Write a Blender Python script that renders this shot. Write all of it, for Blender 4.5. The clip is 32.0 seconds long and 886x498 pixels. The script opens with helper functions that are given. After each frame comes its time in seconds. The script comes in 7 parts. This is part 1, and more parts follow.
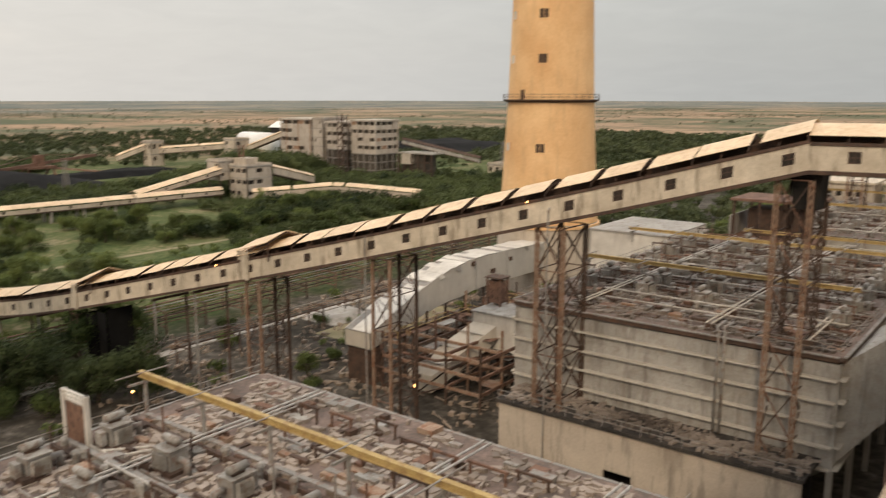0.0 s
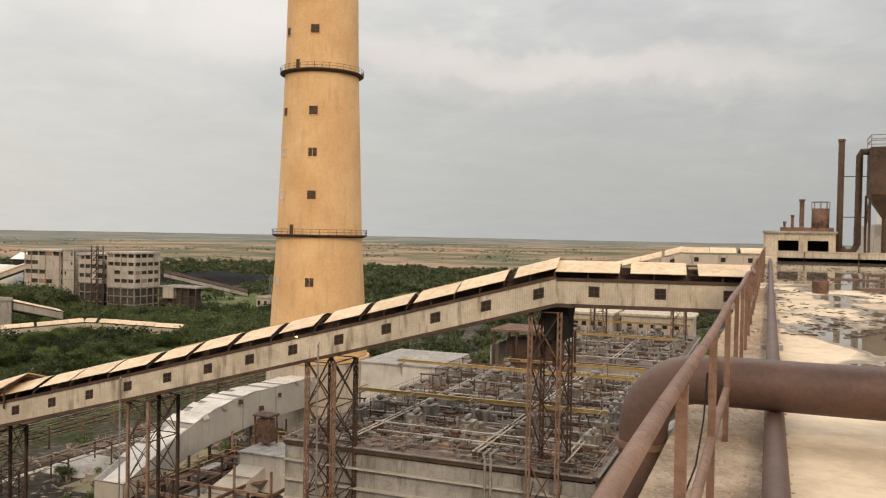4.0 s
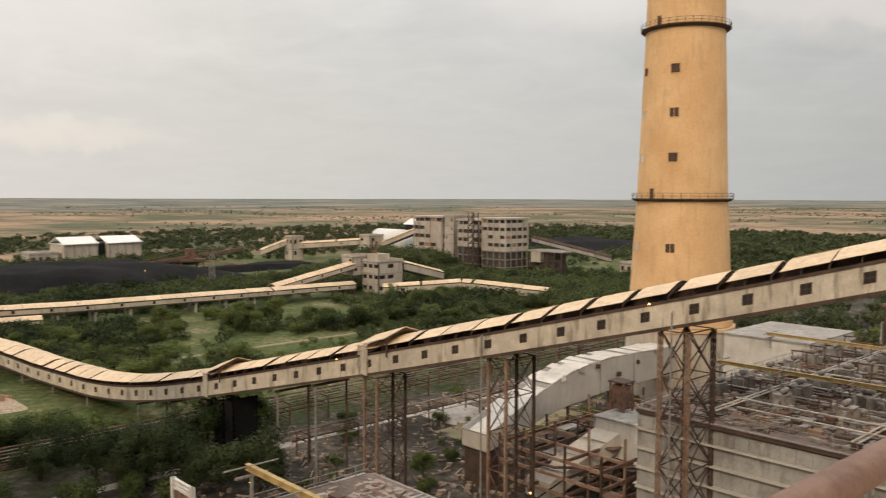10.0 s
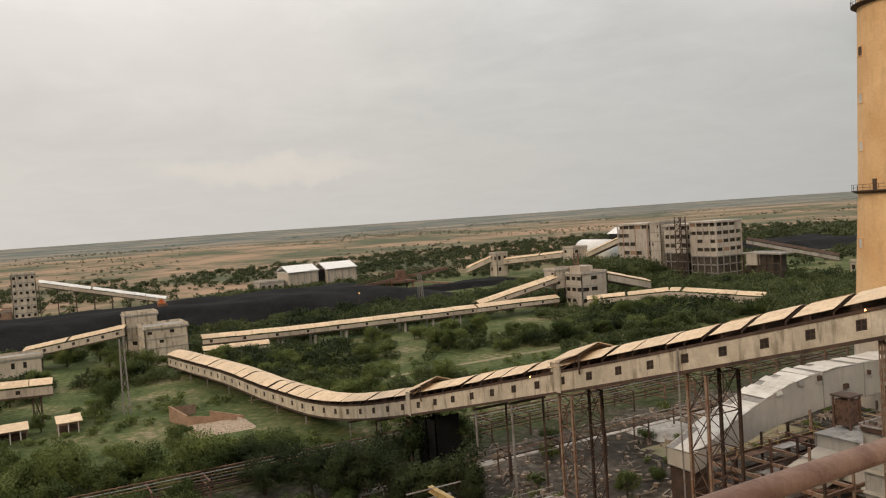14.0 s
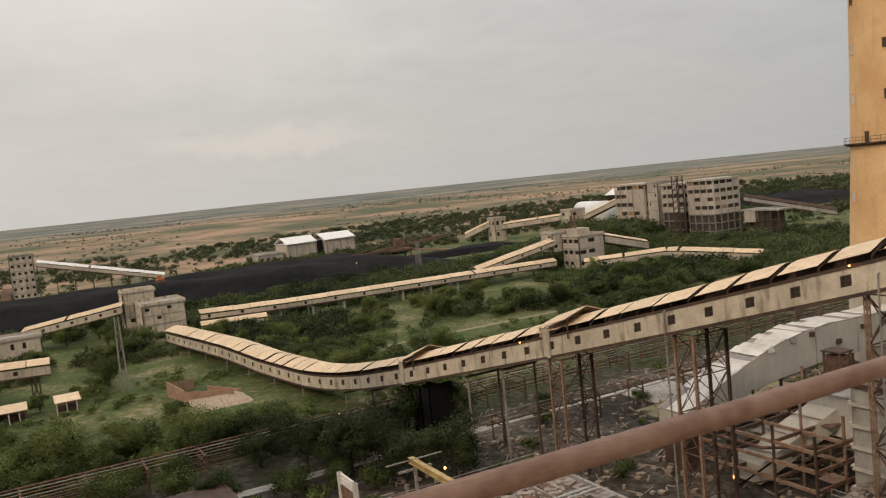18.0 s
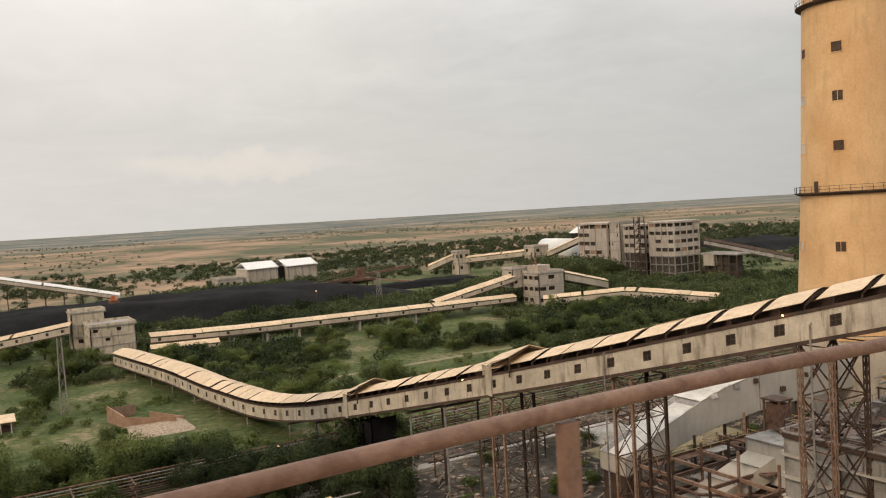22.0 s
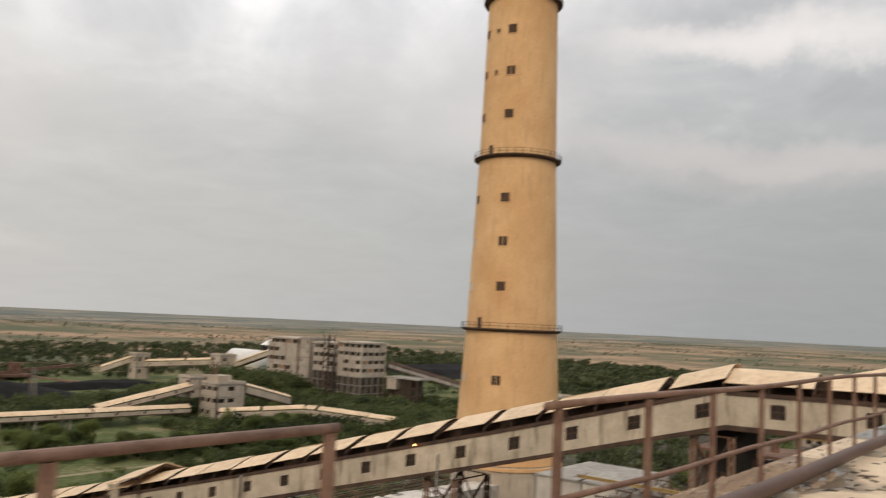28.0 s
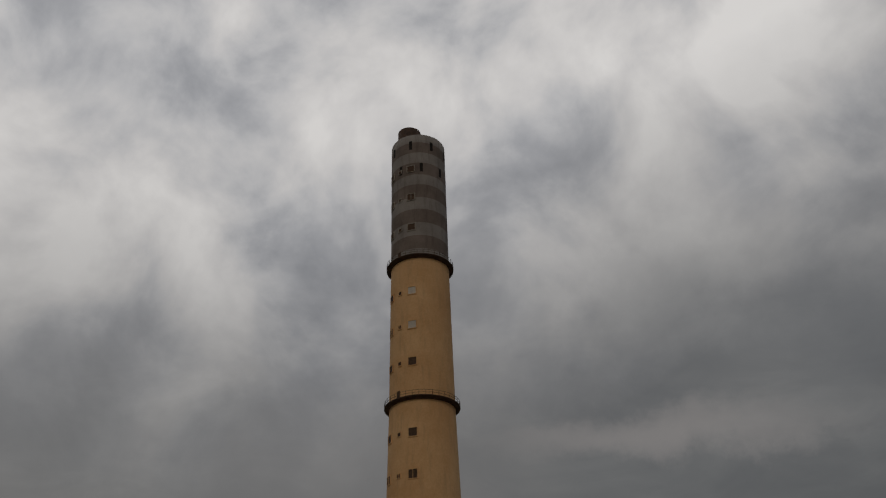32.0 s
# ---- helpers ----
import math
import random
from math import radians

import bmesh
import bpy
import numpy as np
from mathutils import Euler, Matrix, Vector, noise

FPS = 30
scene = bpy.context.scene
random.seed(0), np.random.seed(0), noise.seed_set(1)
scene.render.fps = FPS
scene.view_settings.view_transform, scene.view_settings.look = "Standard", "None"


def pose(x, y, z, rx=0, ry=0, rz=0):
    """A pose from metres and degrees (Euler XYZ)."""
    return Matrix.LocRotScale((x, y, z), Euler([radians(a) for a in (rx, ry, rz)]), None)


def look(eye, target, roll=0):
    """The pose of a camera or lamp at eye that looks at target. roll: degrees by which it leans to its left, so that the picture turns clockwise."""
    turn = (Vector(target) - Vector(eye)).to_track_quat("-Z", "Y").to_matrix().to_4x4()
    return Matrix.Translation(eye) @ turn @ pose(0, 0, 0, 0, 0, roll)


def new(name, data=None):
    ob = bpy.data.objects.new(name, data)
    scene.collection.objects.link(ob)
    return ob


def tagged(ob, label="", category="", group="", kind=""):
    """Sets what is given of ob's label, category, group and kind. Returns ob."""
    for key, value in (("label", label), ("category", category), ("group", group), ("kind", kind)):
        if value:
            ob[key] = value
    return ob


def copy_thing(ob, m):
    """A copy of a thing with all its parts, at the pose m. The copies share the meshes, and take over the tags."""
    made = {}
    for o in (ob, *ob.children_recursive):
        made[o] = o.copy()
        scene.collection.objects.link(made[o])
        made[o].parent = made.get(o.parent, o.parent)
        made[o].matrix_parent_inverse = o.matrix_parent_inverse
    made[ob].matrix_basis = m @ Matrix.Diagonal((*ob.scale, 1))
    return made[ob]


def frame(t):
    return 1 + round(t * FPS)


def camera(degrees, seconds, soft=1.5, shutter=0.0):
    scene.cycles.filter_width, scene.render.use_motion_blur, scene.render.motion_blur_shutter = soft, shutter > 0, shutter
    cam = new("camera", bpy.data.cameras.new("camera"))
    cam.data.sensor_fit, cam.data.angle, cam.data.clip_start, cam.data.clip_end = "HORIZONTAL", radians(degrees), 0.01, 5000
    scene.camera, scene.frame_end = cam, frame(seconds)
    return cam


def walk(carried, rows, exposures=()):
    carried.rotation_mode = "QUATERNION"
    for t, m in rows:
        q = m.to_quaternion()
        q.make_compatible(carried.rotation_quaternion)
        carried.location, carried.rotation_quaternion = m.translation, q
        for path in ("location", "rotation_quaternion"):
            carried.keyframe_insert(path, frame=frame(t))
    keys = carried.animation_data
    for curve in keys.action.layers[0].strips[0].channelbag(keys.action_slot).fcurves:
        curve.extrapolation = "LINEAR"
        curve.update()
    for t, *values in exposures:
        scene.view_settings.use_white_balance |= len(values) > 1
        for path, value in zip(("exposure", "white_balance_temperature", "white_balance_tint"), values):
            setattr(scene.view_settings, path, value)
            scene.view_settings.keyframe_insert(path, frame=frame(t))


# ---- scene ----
PATH = [
    (0, -0.499, -0.630, 39.783, 37.779, -10.596, 0.082),
    (0.5, -0.337, -0.904, 39.891, 30.808, -8.032, -0.186),
    (1, -0.276, -1.072, 40.006, 26.522, -5.432, -0.682),
    (1.5, -0.237, -1.162, 40.043, 24.540, -2.841, -0.009),
    (2, -0.216, -1.191, 40.063, 22.350, -1.927, 0.820),
    (2.5, -0.238, -1.192, 40.058, 19.114, -2.393, -0.682),
    (4.5, -0.212, -1.120, 39.941, 23.240, -0.848, 1.116),
    (5, -0.194, -1.093, 39.928, 25.037, -1.419, -0.047),
    (5.5, -0.196, -0.975, 39.946, 25.924, -2.492, -0.328),
    (6, -0.237, -0.800, 39.980, 27.794, -2.844, -0.093),
    (6.5, -0.198, -0.623, 39.960, 35.628, -2.274, 0.532),
    (7, -0.136, -0.487, 39.905, 40.879, -1.975, 0.905),
    (7.5, -0.097, -0.438, 39.899, 39.821, -2.393, -0.566),
    (8, -0.081, -0.372, 39.880, 37.302, -4.277, -1.532),
    (8.5, -0.100, -0.187, 39.896, 37.056, -4.902, -0.735),
    (9, -0.028, 0.201, 39.949, 37.544, -3.467, -0.459),
    (9.5, -0.043, 0.713, 39.891, 40.700, -3.453, 0.288),
    (10, -0.112, 1.256, 39.827, 47.077, -3.823, 0.164),
    (10.5, -0.055, 1.698, 39.837, 50.533, -3.592, -0.105),
    (11, -0.067, 2.104, 39.747, 56.476, -3.480, 0.479),
    (11.5, -0.005, 2.449, 39.831, 58.384, -2.565, -0.130),
    (12, 0.148, 2.816, 39.858, 59.856, -1.508, -1.261),
    (12.5, 0.217, 3.139, 39.956, 63.356, -0.738, -1.810),
    (13, 0.402, 3.485, 39.965, 61.806, -2.149, -2.382),
    (13.5, 0.599, 3.882, 40.045, 60.877, -2.313, -3.653),
    (15.5, 0.377, 4.958, 40.027, 64.416, -2.926, -4.261),
    (16, 0.346, 5.235, 40.028, 65.850, -3.162, -2.925),
    (16.5, 0.295, 5.511, 39.994, 74.562, -5.610, 1.789),
    (17, 0.291, 5.797, 39.962, 78.506, -5.747, -0.388),
    (17.5, 0.436, 6.105, 39.912, 72.007, -4.825, -5.434),
    (18, 0.705, 6.476, 40.005, 61.891, -4.758, -5.825),
    (18.5, 0.834, 6.894, 40.015, 61.588, -4.572, -5.047),
    (19, 0.858, 7.292, 40.010, 61.864, -3.933, -5.984),
    (19.5, 1.057, 7.631, 40.053, 61.344, -1.570, -4.208),
    (20, 1.185, 8.017, 40.107, 61.969, -0.699, -2.393),
    (20.5, 1.079, 8.314, 40.064, 59.992, -1.066, -3.162),
    (21, 1.133, 8.668, 40.012, 62.270, -1.748, -3.813),
    (21.5, 1.155, 9.057, 40.031, 63.087, -2.662, -2.529),
    (22, 1.142, 9.392, 40.013, 59.462, -2.750, -3.380),
    (22.5, 1.294, 9.625, 40.028, 59.954, -2.467, -4.058),
    (23, 1.448, 9.791, 40.061, 54.816, -3.743, -4.470),
    (23.5, 1.747, 10.219, 40.049, 51.654, -3.941, -6.021),
    (24, 1.893, 10.589, 40.046, 54.265, -4.297, -5.220),
    (24.5, 2.045, 10.988, 40.108, 53.102, -4.394, -4.011),
    (25, 2.199, 11.447, 40.163, 53.642, -2.315, -4.533),
    (25.5, 2.219, 11.913, 40.110, 55.124, -0.499, -2.194),
    (27.5, 2.086, 14.137, 39.999, 47.154, 2.577, 1.003),
    (28, 2.284, 14.625, 39.985, 38.970, 5.068, 2.632),
    (28.5, 2.536, 14.931, 39.986, 33.974, 7.023, 3.029),
    (29, 2.870, 15.188, 40.021, 32.952, 7.935, 1.941),
    (29.5, 3.191, 15.418, 40.024, 32.368, 10.034, 2.953),
    (30, 3.359, 15.609, 40.017, 32.737, 17.435, 1.201),
    (30.5, 3.419, 15.717, 40.012, 34.105, 25.997, -0.326),
    (31, 3.440, 15.772, 40.010, 33.330, 32.126, -0.659),
    (31.5, 3.448, 15.795, 40.002, 32.238, 33.411, -1.398),
    (32, 3.453, 15.802, 39.993, 32.597, 32.914, -1.995),
]


def aim(x, y, z, yaw, pitch, roll):
    a, b = radians(yaw), radians(pitch)
    way = Vector((-math.sin(a) * math.cos(b), math.cos(a) * math.cos(b), math.sin(b)))
    return look((x, y, z), Vector((x, y, z)) + way * 10, roll)


cam = camera(56.94, 32.0, soft=1.15, shutter=0.4)
EXPOSURES = [(0, 0.15), (1, 0.2), (2, 0.0), (5, 0.18), (6, 0.1), (7, -0.02), (9, 0.12), (10, 0.05), (12, -0.15), (13, -0.15), (16, -0.04), (17, 0.04), (18, -0.22), (19, -0.27), (20, -0.24), (21, -0.14), (22, 0.0), (23, -0.08), (25, -0.06), (28, -0.2), (29.3, -0.2), (29.7, -0.3), (30.0, -0.74), (30.3, -1.55), (30.6, -2.1), (31.0, -2.36), (32.0, -2.33)]
WARMTH = [(0, 6800), (24, 6700), (28, 6580), (29.5, 6500), (32, 6500)]
walk(cam, [(t, aim(*row)) for t, *row in PATH], [(t, e, float(np.interp(t, [a for a, _ in WARMTH], [k for _, k in WARMTH])), 10.0) for t, e in EXPOSURES])


# ---- world and sun ----
def link(nt, a, b):
    nt.links.new(a, b)


def node(nt, kind, **inputs):
    n = nt.nodes.new("ShaderNode" + kind)
    for key, value in inputs.items():
        n.inputs[key.replace("_", " ")].default_value = value
    return n


def ramp(nt, fac, stops, interp="LINEAR"):
    n = nt.nodes.new("ShaderNodeValToRGB")
    n.color_ramp.interpolation = interp
    while len(n.color_ramp.elements) < len(stops):
        n.color_ramp.elements.new(0.5)
    for e, (at, col) in zip(n.color_ramp.elements, stops):
        e.position = at
        e.color = (*col, 1) if len(col) == 3 else (col[0], col[0], col[0], 1)
    link(nt, fac, n.inputs[0])
    return n.outputs[0]


def mathn(nt, op, a, b=None, clamp=False):
    n = nt.nodes.new("ShaderNodeMath")
    n.operation, n.use_clamp = op, clamp
    for i, v in enumerate((a, b)):
        if v is None:
            continue
        if isinstance(v, (int, float)):
            n.inputs[i].default_value = v
        else:
            link(nt, v, n.inputs[i])
    return n.outputs[0]


def mixc(nt, fac, a, b, blend="MIX"):
    n = nt.nodes.new("ShaderNodeMix")
    n.data_type, n.blend_type = "RGBA", blend
    for sock, v in ((n.inputs[0], fac), (n.inputs[6], a), (n.inputs[7], b)):
        if isinstance(v, (int, float)):
            sock.default_value = v
        elif isinstance(v, tuple):
            sock.default_value = (*v, 1)
        else:
            link(nt, v, sock)
    return n.outputs[2]


SUN_ELEV, SUN_ROT = 34.0, 155.0
world = bpy.data.worlds.new("overcast_sky")
scene.world = world
world.use_nodes = True
wt = world.node_tree
wt.nodes.clear()
wout = wt.nodes.new("ShaderNodeOutputWorld")
sky = wt.nodes.new("ShaderNodeTexSky")
sky.sky_type, sky.sun_disc = "NISHITA", False
sky.sun_elevation, sky.sun_rotation = radians(SUN_ELEV), radians(SUN_ROT)
sky.air_density, sky.dust_density = 1.5, 4.0
tc = wt.nodes.new("ShaderNodeTexCoord")
sep = wt.nodes.new("ShaderNodeSeparateXYZ")
link(wt, tc.outputs["Generated"], sep.inputs[0])
# bearings of the sky, ruffled by noise: az to the left of +y, el above the horizon, both in degrees
ruffle = node(wt, "TexNoise", Scale=5.0, Detail=7.0, Roughness=0.6)
link(wt, tc.outputs["Generated"], ruffle.inputs["Vector"])
wob = mathn(wt, "MULTIPLY", mathn(wt, "SUBTRACT", ruffle.outputs[0], 0.5), 9.0)
az0 = mathn(wt, "MULTIPLY", mathn(wt, "ARCTAN2", mathn(wt, "MULTIPLY", sep.outputs[0], -1.0), sep.outputs[1]), 57.2958)
el0 = mathn(wt, "MULTIPLY", mathn(wt, "ARCSINE", sep.outputs[2]), 57.2958)
az, el = mathn(wt, "ADD", az0, mathn(wt, "MULTIPLY", wob, 1.5)), mathn(wt, "ADD", el0, wob)


def puff(a, e, wa, we, edge=0.35):
    """A soft cloud patch round bearing a and height e, wa and we degrees to its rim."""
    u = mathn(wt, "POWER", mathn(wt, "DIVIDE", mathn(wt, "SUBTRACT", az, a), wa), 2.0)
    v = mathn(wt, "POWER", mathn(wt, "DIVIDE", mathn(wt, "SUBTRACT", el, e), we), 2.0)
    return ramp(wt, mathn(wt, "ADD", u, v), [(0.0, (1.0,)), (edge, (0.6,)), (0.7, (0.18,)), (1.0, (0.0,))])


# the cloud deck: directions laid out on a flat layer, so that clouds crowd together towards the horizon
up = mathn(wt, "ADD", mathn(wt, "MAXIMUM", sep.outputs[2], 0.0), 0.16)
cx, cy = mathn(wt, "DIVIDE", sep.outputs[0], up), mathn(wt, "DIVIDE", sep.outputs[1], up)
com = wt.nodes.new("ShaderNodeCombineXYZ")
link(wt, cx, com.inputs[0]), link(wt, cy, com.inputs[1])
n1 = node(wt, "TexNoise", Scale=1.05, Detail=10.0, Roughness=0.55, Distortion=0.35)
n2 = node(wt, "TexNoise", Scale=3.2, Detail=9.0, Roughness=0.58, Distortion=0.6)
link(wt, com.outputs[0], n1.inputs["Vector"]), link(wt, com.outputs[0], n2.inputs["Vector"])
cloud = mixc(wt, 0.35, n1.outputs[0], n2.outputs[0])
deck = ramp(wt, cloud, [(0.33, (0.42, 0.425, 0.445)), (0.44, (0.55, 0.55, 0.56)), (0.54, (0.70, 0.695, 0.69)), (0.66, (0.95, 0.93, 0.91))])
turn = mathn(wt, "ADD", mathn(wt, "DIVIDE", az0, 360.0), 0.5)
low = ramp(wt, turn, [(0.30, (0.43, 0.44, 0.45)), (0.472, (0.375, 0.392, 0.398)), (0.555, (0.44, 0.455, 0.458)), (0.61, (0.54, 0.545, 0.54)), (0.68, (0.635, 0.625, 0.605)), (0.75, (0.70, 0.68, 0.65)), (0.92, (0.72, 0.69, 0.65))])
lift = ramp(wt, mathn(wt, "DIVIDE", el, 60.0), [(0.06, (0.0,)), (0.2, (0.22,)), (0.33, (0.55,)), (0.5, (0.9,)), (0.65, (1.0,))])
full = mixc(wt, lift, low, deck)
soft = mathn(wt, "MULTIPLY", mathn(wt, "SUBTRACT", n2.outputs[0], 0.5), 0.10)
full = mixc(wt, 1.0, full, ramp(wt, mathn(wt, "ADD", soft, 0.5), [(0.4, (0.88, 0.88, 0.89)), (0.6, (1.12, 1.115, 1.11))]), "MULTIPLY")
for a, e, wa, we, colour, amount in ((14, 11.0, 24, 2.2, (0.62, 0.585, 0.575), 0.6), (34, 13.5, 8, 4.0, (0.72, 0.68, 0.665), 0.6), (73, 3.8, 9, 1.3, (0.92, 0.83, 0.74), 0.35), (80, 13, 26, 7, (0.86, 0.82, 0.78), 0.55), (11, 25, 15, 6, (0.48, 0.50, 0.52), 0.35), (50, 40, 14, 9, (0.60, 0.605, 0.63), 0.3)):
    full = mixc(wt, mathn(wt, "MULTIPLY", puff(a, e, wa, we), amount), full, colour)
# thin bright cloud higher up, over the chimney
billow = node(wt, "TexNoise", Scale=6.5, Detail=7.0, Roughness=0.52, Distortion=0.25)
veil = node(wt, "TexNoise", Scale=2.2, Detail=3.0, Roughness=0.5)
link(wt, tc.outputs["Generated"], billow.inputs["Vector"]), link(wt, tc.outputs["Generated"], veil.inputs["Vector"])
lumps = mixc(wt, 0.45, billow.outputs[0], veil.outputs[0])
high = ramp(wt, lumps, [(0.40, (0.86, 0.88, 0.94)), (0.46, (1.22, 1.23, 1.28)), (0.50, (1.58, 1.57, 1.59)), (0.55, (1.95, 1.90, 1.87)), (0.61, (2.30, 2.24, 2.18))])
tilt = mathn(wt, "ADD", el, mathn(wt, "MULTIPLY", mathn(wt, "MINIMUM", mathn(wt, "MAXIMUM", mathn(wt, "SUBTRACT", az0, 16.0), 0.0), 26.0), 0.32))
reach = mathn(wt, "MULTIPLY", ramp(wt, mathn(wt, "DIVIDE", tilt, 90.0), [(0.25, (0.0,)), (0.33, (0.28,)), (0.40, (0.65,)), (0.48, (1.0,)), (0.68, (1.0,)), (0.8, (0.0,))]), ramp(wt, turn, [(0.40, (0.0,)), (0.5, (1.0,)), (0.70, (1.0,)), (0.86, (0.0,))]))
full = mixc(wt, reach, full, high)
glow = ramp(wt, mathn(wt, "DIVIDE", el0, 60.0), [(0.18, (1.0,)), (0.29, (1.17,)), (0.44, (1.17,)), (0.55, (1.27,)), (0.72, (1.42,))])
full = mixc(wt, 1.0, full, glow, "MULTIPLY")
# unseen grey overhead, added to dim the sky's fill and deepen shadows
full = mixc(wt, ramp(wt, mathn(wt, "DIVIDE", el0, 90.0), [(0.66, (0.0,)), (0.8, (0.6,))]), full, (0.34, 0.345, 0.36))
for a, e, wa, we, colour, amount in ((17.5, 18.7, 13, 1.9, (1.15, 1.07, 1.03), 0.62), (15, 11.6, 20, 1.6, (0.74, 0.69, 0.67), 0.5), (2, 24, 12, 5, (0.55, 0.57, 0.60), 0.35), (38, 17, 17, 9, (0.80, 0.77, 0.75), 0.5)):
    full = mixc(wt, mathn(wt, "MULTIPLY", puff(a, e, wa, we), amount), full, colour)
bg1, bg2, add = wt.nodes.new("ShaderNodeBackground"), wt.nodes.new("ShaderNodeBackground"), wt.nodes.new("ShaderNodeAddShader")
link(wt, sky.outputs[0], bg1.inputs[0])
bg1.inputs[1].default_value = 0.008
link(wt, full, bg2.inputs[0])
bg2.inputs[1].default_value = 1.0
link(wt, bg1.outputs[0], add.inputs[0]), link(wt, bg2.outputs[0], add.inputs[1]), link(wt, add.outputs[0], wout.inputs[0])

sun = new("sun", bpy.data.lights.new("sun", "SUN"))
sun.data.energy, sun.data.angle, sun.data.color = 1.2, radians(10), (1.0, 0.80, 0.58)
_az, _el = radians(SUN_ROT), radians(SUN_ELEV)
sun.matrix_world = look((0, 0, 300), Vector((0, 0, 300)) - Vector((math.sin(_az) * math.cos(_el), math.cos(_az) * math.cos(_el), math.sin(_el))))


# ---- materials ----
def material(name, c1, c2, rough=0.85, metal=0.0, scale=0.6, fine=8.0, bump=0.15, streaks=None, rust=None, random_tint=0.0, spec=0.3, mid=(0.38, 0.62), corrugated=False):
    """Two-scale mottled paint: c1 to c2 by coarse and fine noise; streaks: (colour, amount) running down; rust: (colour, amount) in patches."""
    m = bpy.data.materials.new(name)
    m.use_nodes = True
    nt = m.node_tree
    b = nt.nodes["Principled BSDF"]
    b.inputs["Roughness"].default_value, b.inputs["Metallic"].default_value = rough, metal
    b.inputs["Specular IOR Level"].default_value = spec
    pos = nt.nodes.new("ShaderNodeNewGeometry").outputs["Position"]
    na = node(nt, "TexNoise", Scale=scale, Detail=6.0, Roughness=0.6)
    nb = node(nt, "TexNoise", Scale=fine, Detail=4.0, Roughness=0.65)
    link(nt, pos, na.inputs["Vector"]), link(nt, pos, nb.inputs["Vector"])
    both = mathn(nt, "ADD", mathn(nt, "MULTIPLY", na.outputs[0], 0.65), mathn(nt, "MULTIPLY", nb.outputs[0], 0.35))
    col = ramp(nt, both, [(mid[0], c1), (mid[1], c2)])
    if streaks:
        mp = nt.nodes.new("ShaderNodeMapping")
        mp.inputs["Scale"].default_value = (0.85, 0.85, 0.13)
        ns = node(nt, "TexNoise", Scale=1.2, Detail=7.0, Roughness=0.66)
        link(nt, pos, mp.inputs[0]), link(nt, mp.outputs[0], ns.inputs["Vector"])
        col = mixc(nt, mathn(nt, "MULTIPLY", ramp(nt, ns.outputs[0], [(0.52, (0.0,)), (0.60, (0.55,)), (0.70, (1.0,))]), streaks[1]), col, streaks[0])
    if rust:
        nr = node(nt, "TexNoise", Scale=scale * 2.3 + 0.4, Detail=8.0, Roughness=0.7)
        link(nt, pos, nr.inputs["Vector"])
        col = mixc(nt, mathn(nt, "MULTIPLY", ramp(nt, nr.outputs[0], [(0.50, (0.0,)), (0.60, (1.0,))]), rust[1]), col, rust[0])
    if random_tint:
        info = nt.nodes.new("ShaderNodeObjectInfo")
        hsv = nt.nodes.new("ShaderNodeHueSaturation")
        link(nt, col, hsv.inputs["Color"])
        link(nt, mathn(nt, "ADD", mathn(nt, "MULTIPLY", info.outputs["Random"], 2 * random_tint), 1 - random_tint), hsv.inputs["Value"])
        col = hsv.outputs[0]
    link(nt, col, b.inputs["Base Color"])
    if corrugated:
        sp = nt.nodes.new("ShaderNodeSeparateXYZ")
        link(nt, pos, sp.inputs[0])
        wave = mathn(nt, "SINE", mathn(nt, "MULTIPLY", mathn(nt, "ADD", sp.outputs[0], sp.outputs[1]), 26.0))
        bp = node(nt, "Bump", Strength=0.35, Distance=0.04)
        link(nt, wave, bp.inputs["Height"]), link(nt, bp.outputs[0], b.inputs["Normal"])
    elif bump:
        bp = node(nt, "Bump", Strength=bump, Distance=0.05)
        link(nt, nb.outputs[0], bp.inputs["Height"]), link(nt, bp.outputs[0], b.inputs["Normal"])
    return m


CREAM = material("weathered_cream_sheet", (0.46, 0.39, 0.295), (0.655, 0.57, 0.45), 0.7, streaks=((0.15, 0.11, 0.07), 0.85), rust=((0.45, 0.37, 0.27), 0.3), random_tint=0.10, bump=0.05, corrugated=True)
ROOFING = material("faded_roof_sheet", (0.62, 0.455, 0.285), (0.78, 0.60, 0.40), 0.6, rust=((0.40, 0.24, 0.13), 0.35), random_tint=0.09, bump=0.06)
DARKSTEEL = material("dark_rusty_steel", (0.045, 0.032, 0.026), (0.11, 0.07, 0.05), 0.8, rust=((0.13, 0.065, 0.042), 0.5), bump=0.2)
RUSTPALE = material("pale_rust", (0.20, 0.125, 0.085), (0.36, 0.26, 0.19), 0.85, rust=((0.24, 0.105, 0.055), 0.8), bump=0.2, fine=6)
RUST = material("rusty_red_steel", (0.12, 0.065, 0.045), (0.25, 0.145, 0.10), 0.85, rust=((0.055, 0.038, 0.03), 0.7), bump=0.25, fine=14)
GREYSTEEL = material("grey_painted_steel", (0.20, 0.19, 0.175), (0.33, 0.31, 0.28), 0.7, rust=((0.19, 0.10, 0.06), 0.6), bump=0.1)
DUCTCLAD = material("pale_duct_cladding", (0.47, 0.43, 0.37), (0.59, 0.545, 0.47), 0.75, streaks=((0.38, 0.33, 0.27), 0.35), rust=((0.42, 0.36, 0.29), 0.2), scale=0.2)
CASING = material("grey_cladding", (0.28, 0.265, 0.24), (0.44, 0.42, 0.385), 0.75, streaks=((0.12, 0.10, 0.085), 0.7), rust=((0.25, 0.20, 0.155), 0.35), scale=0.25)
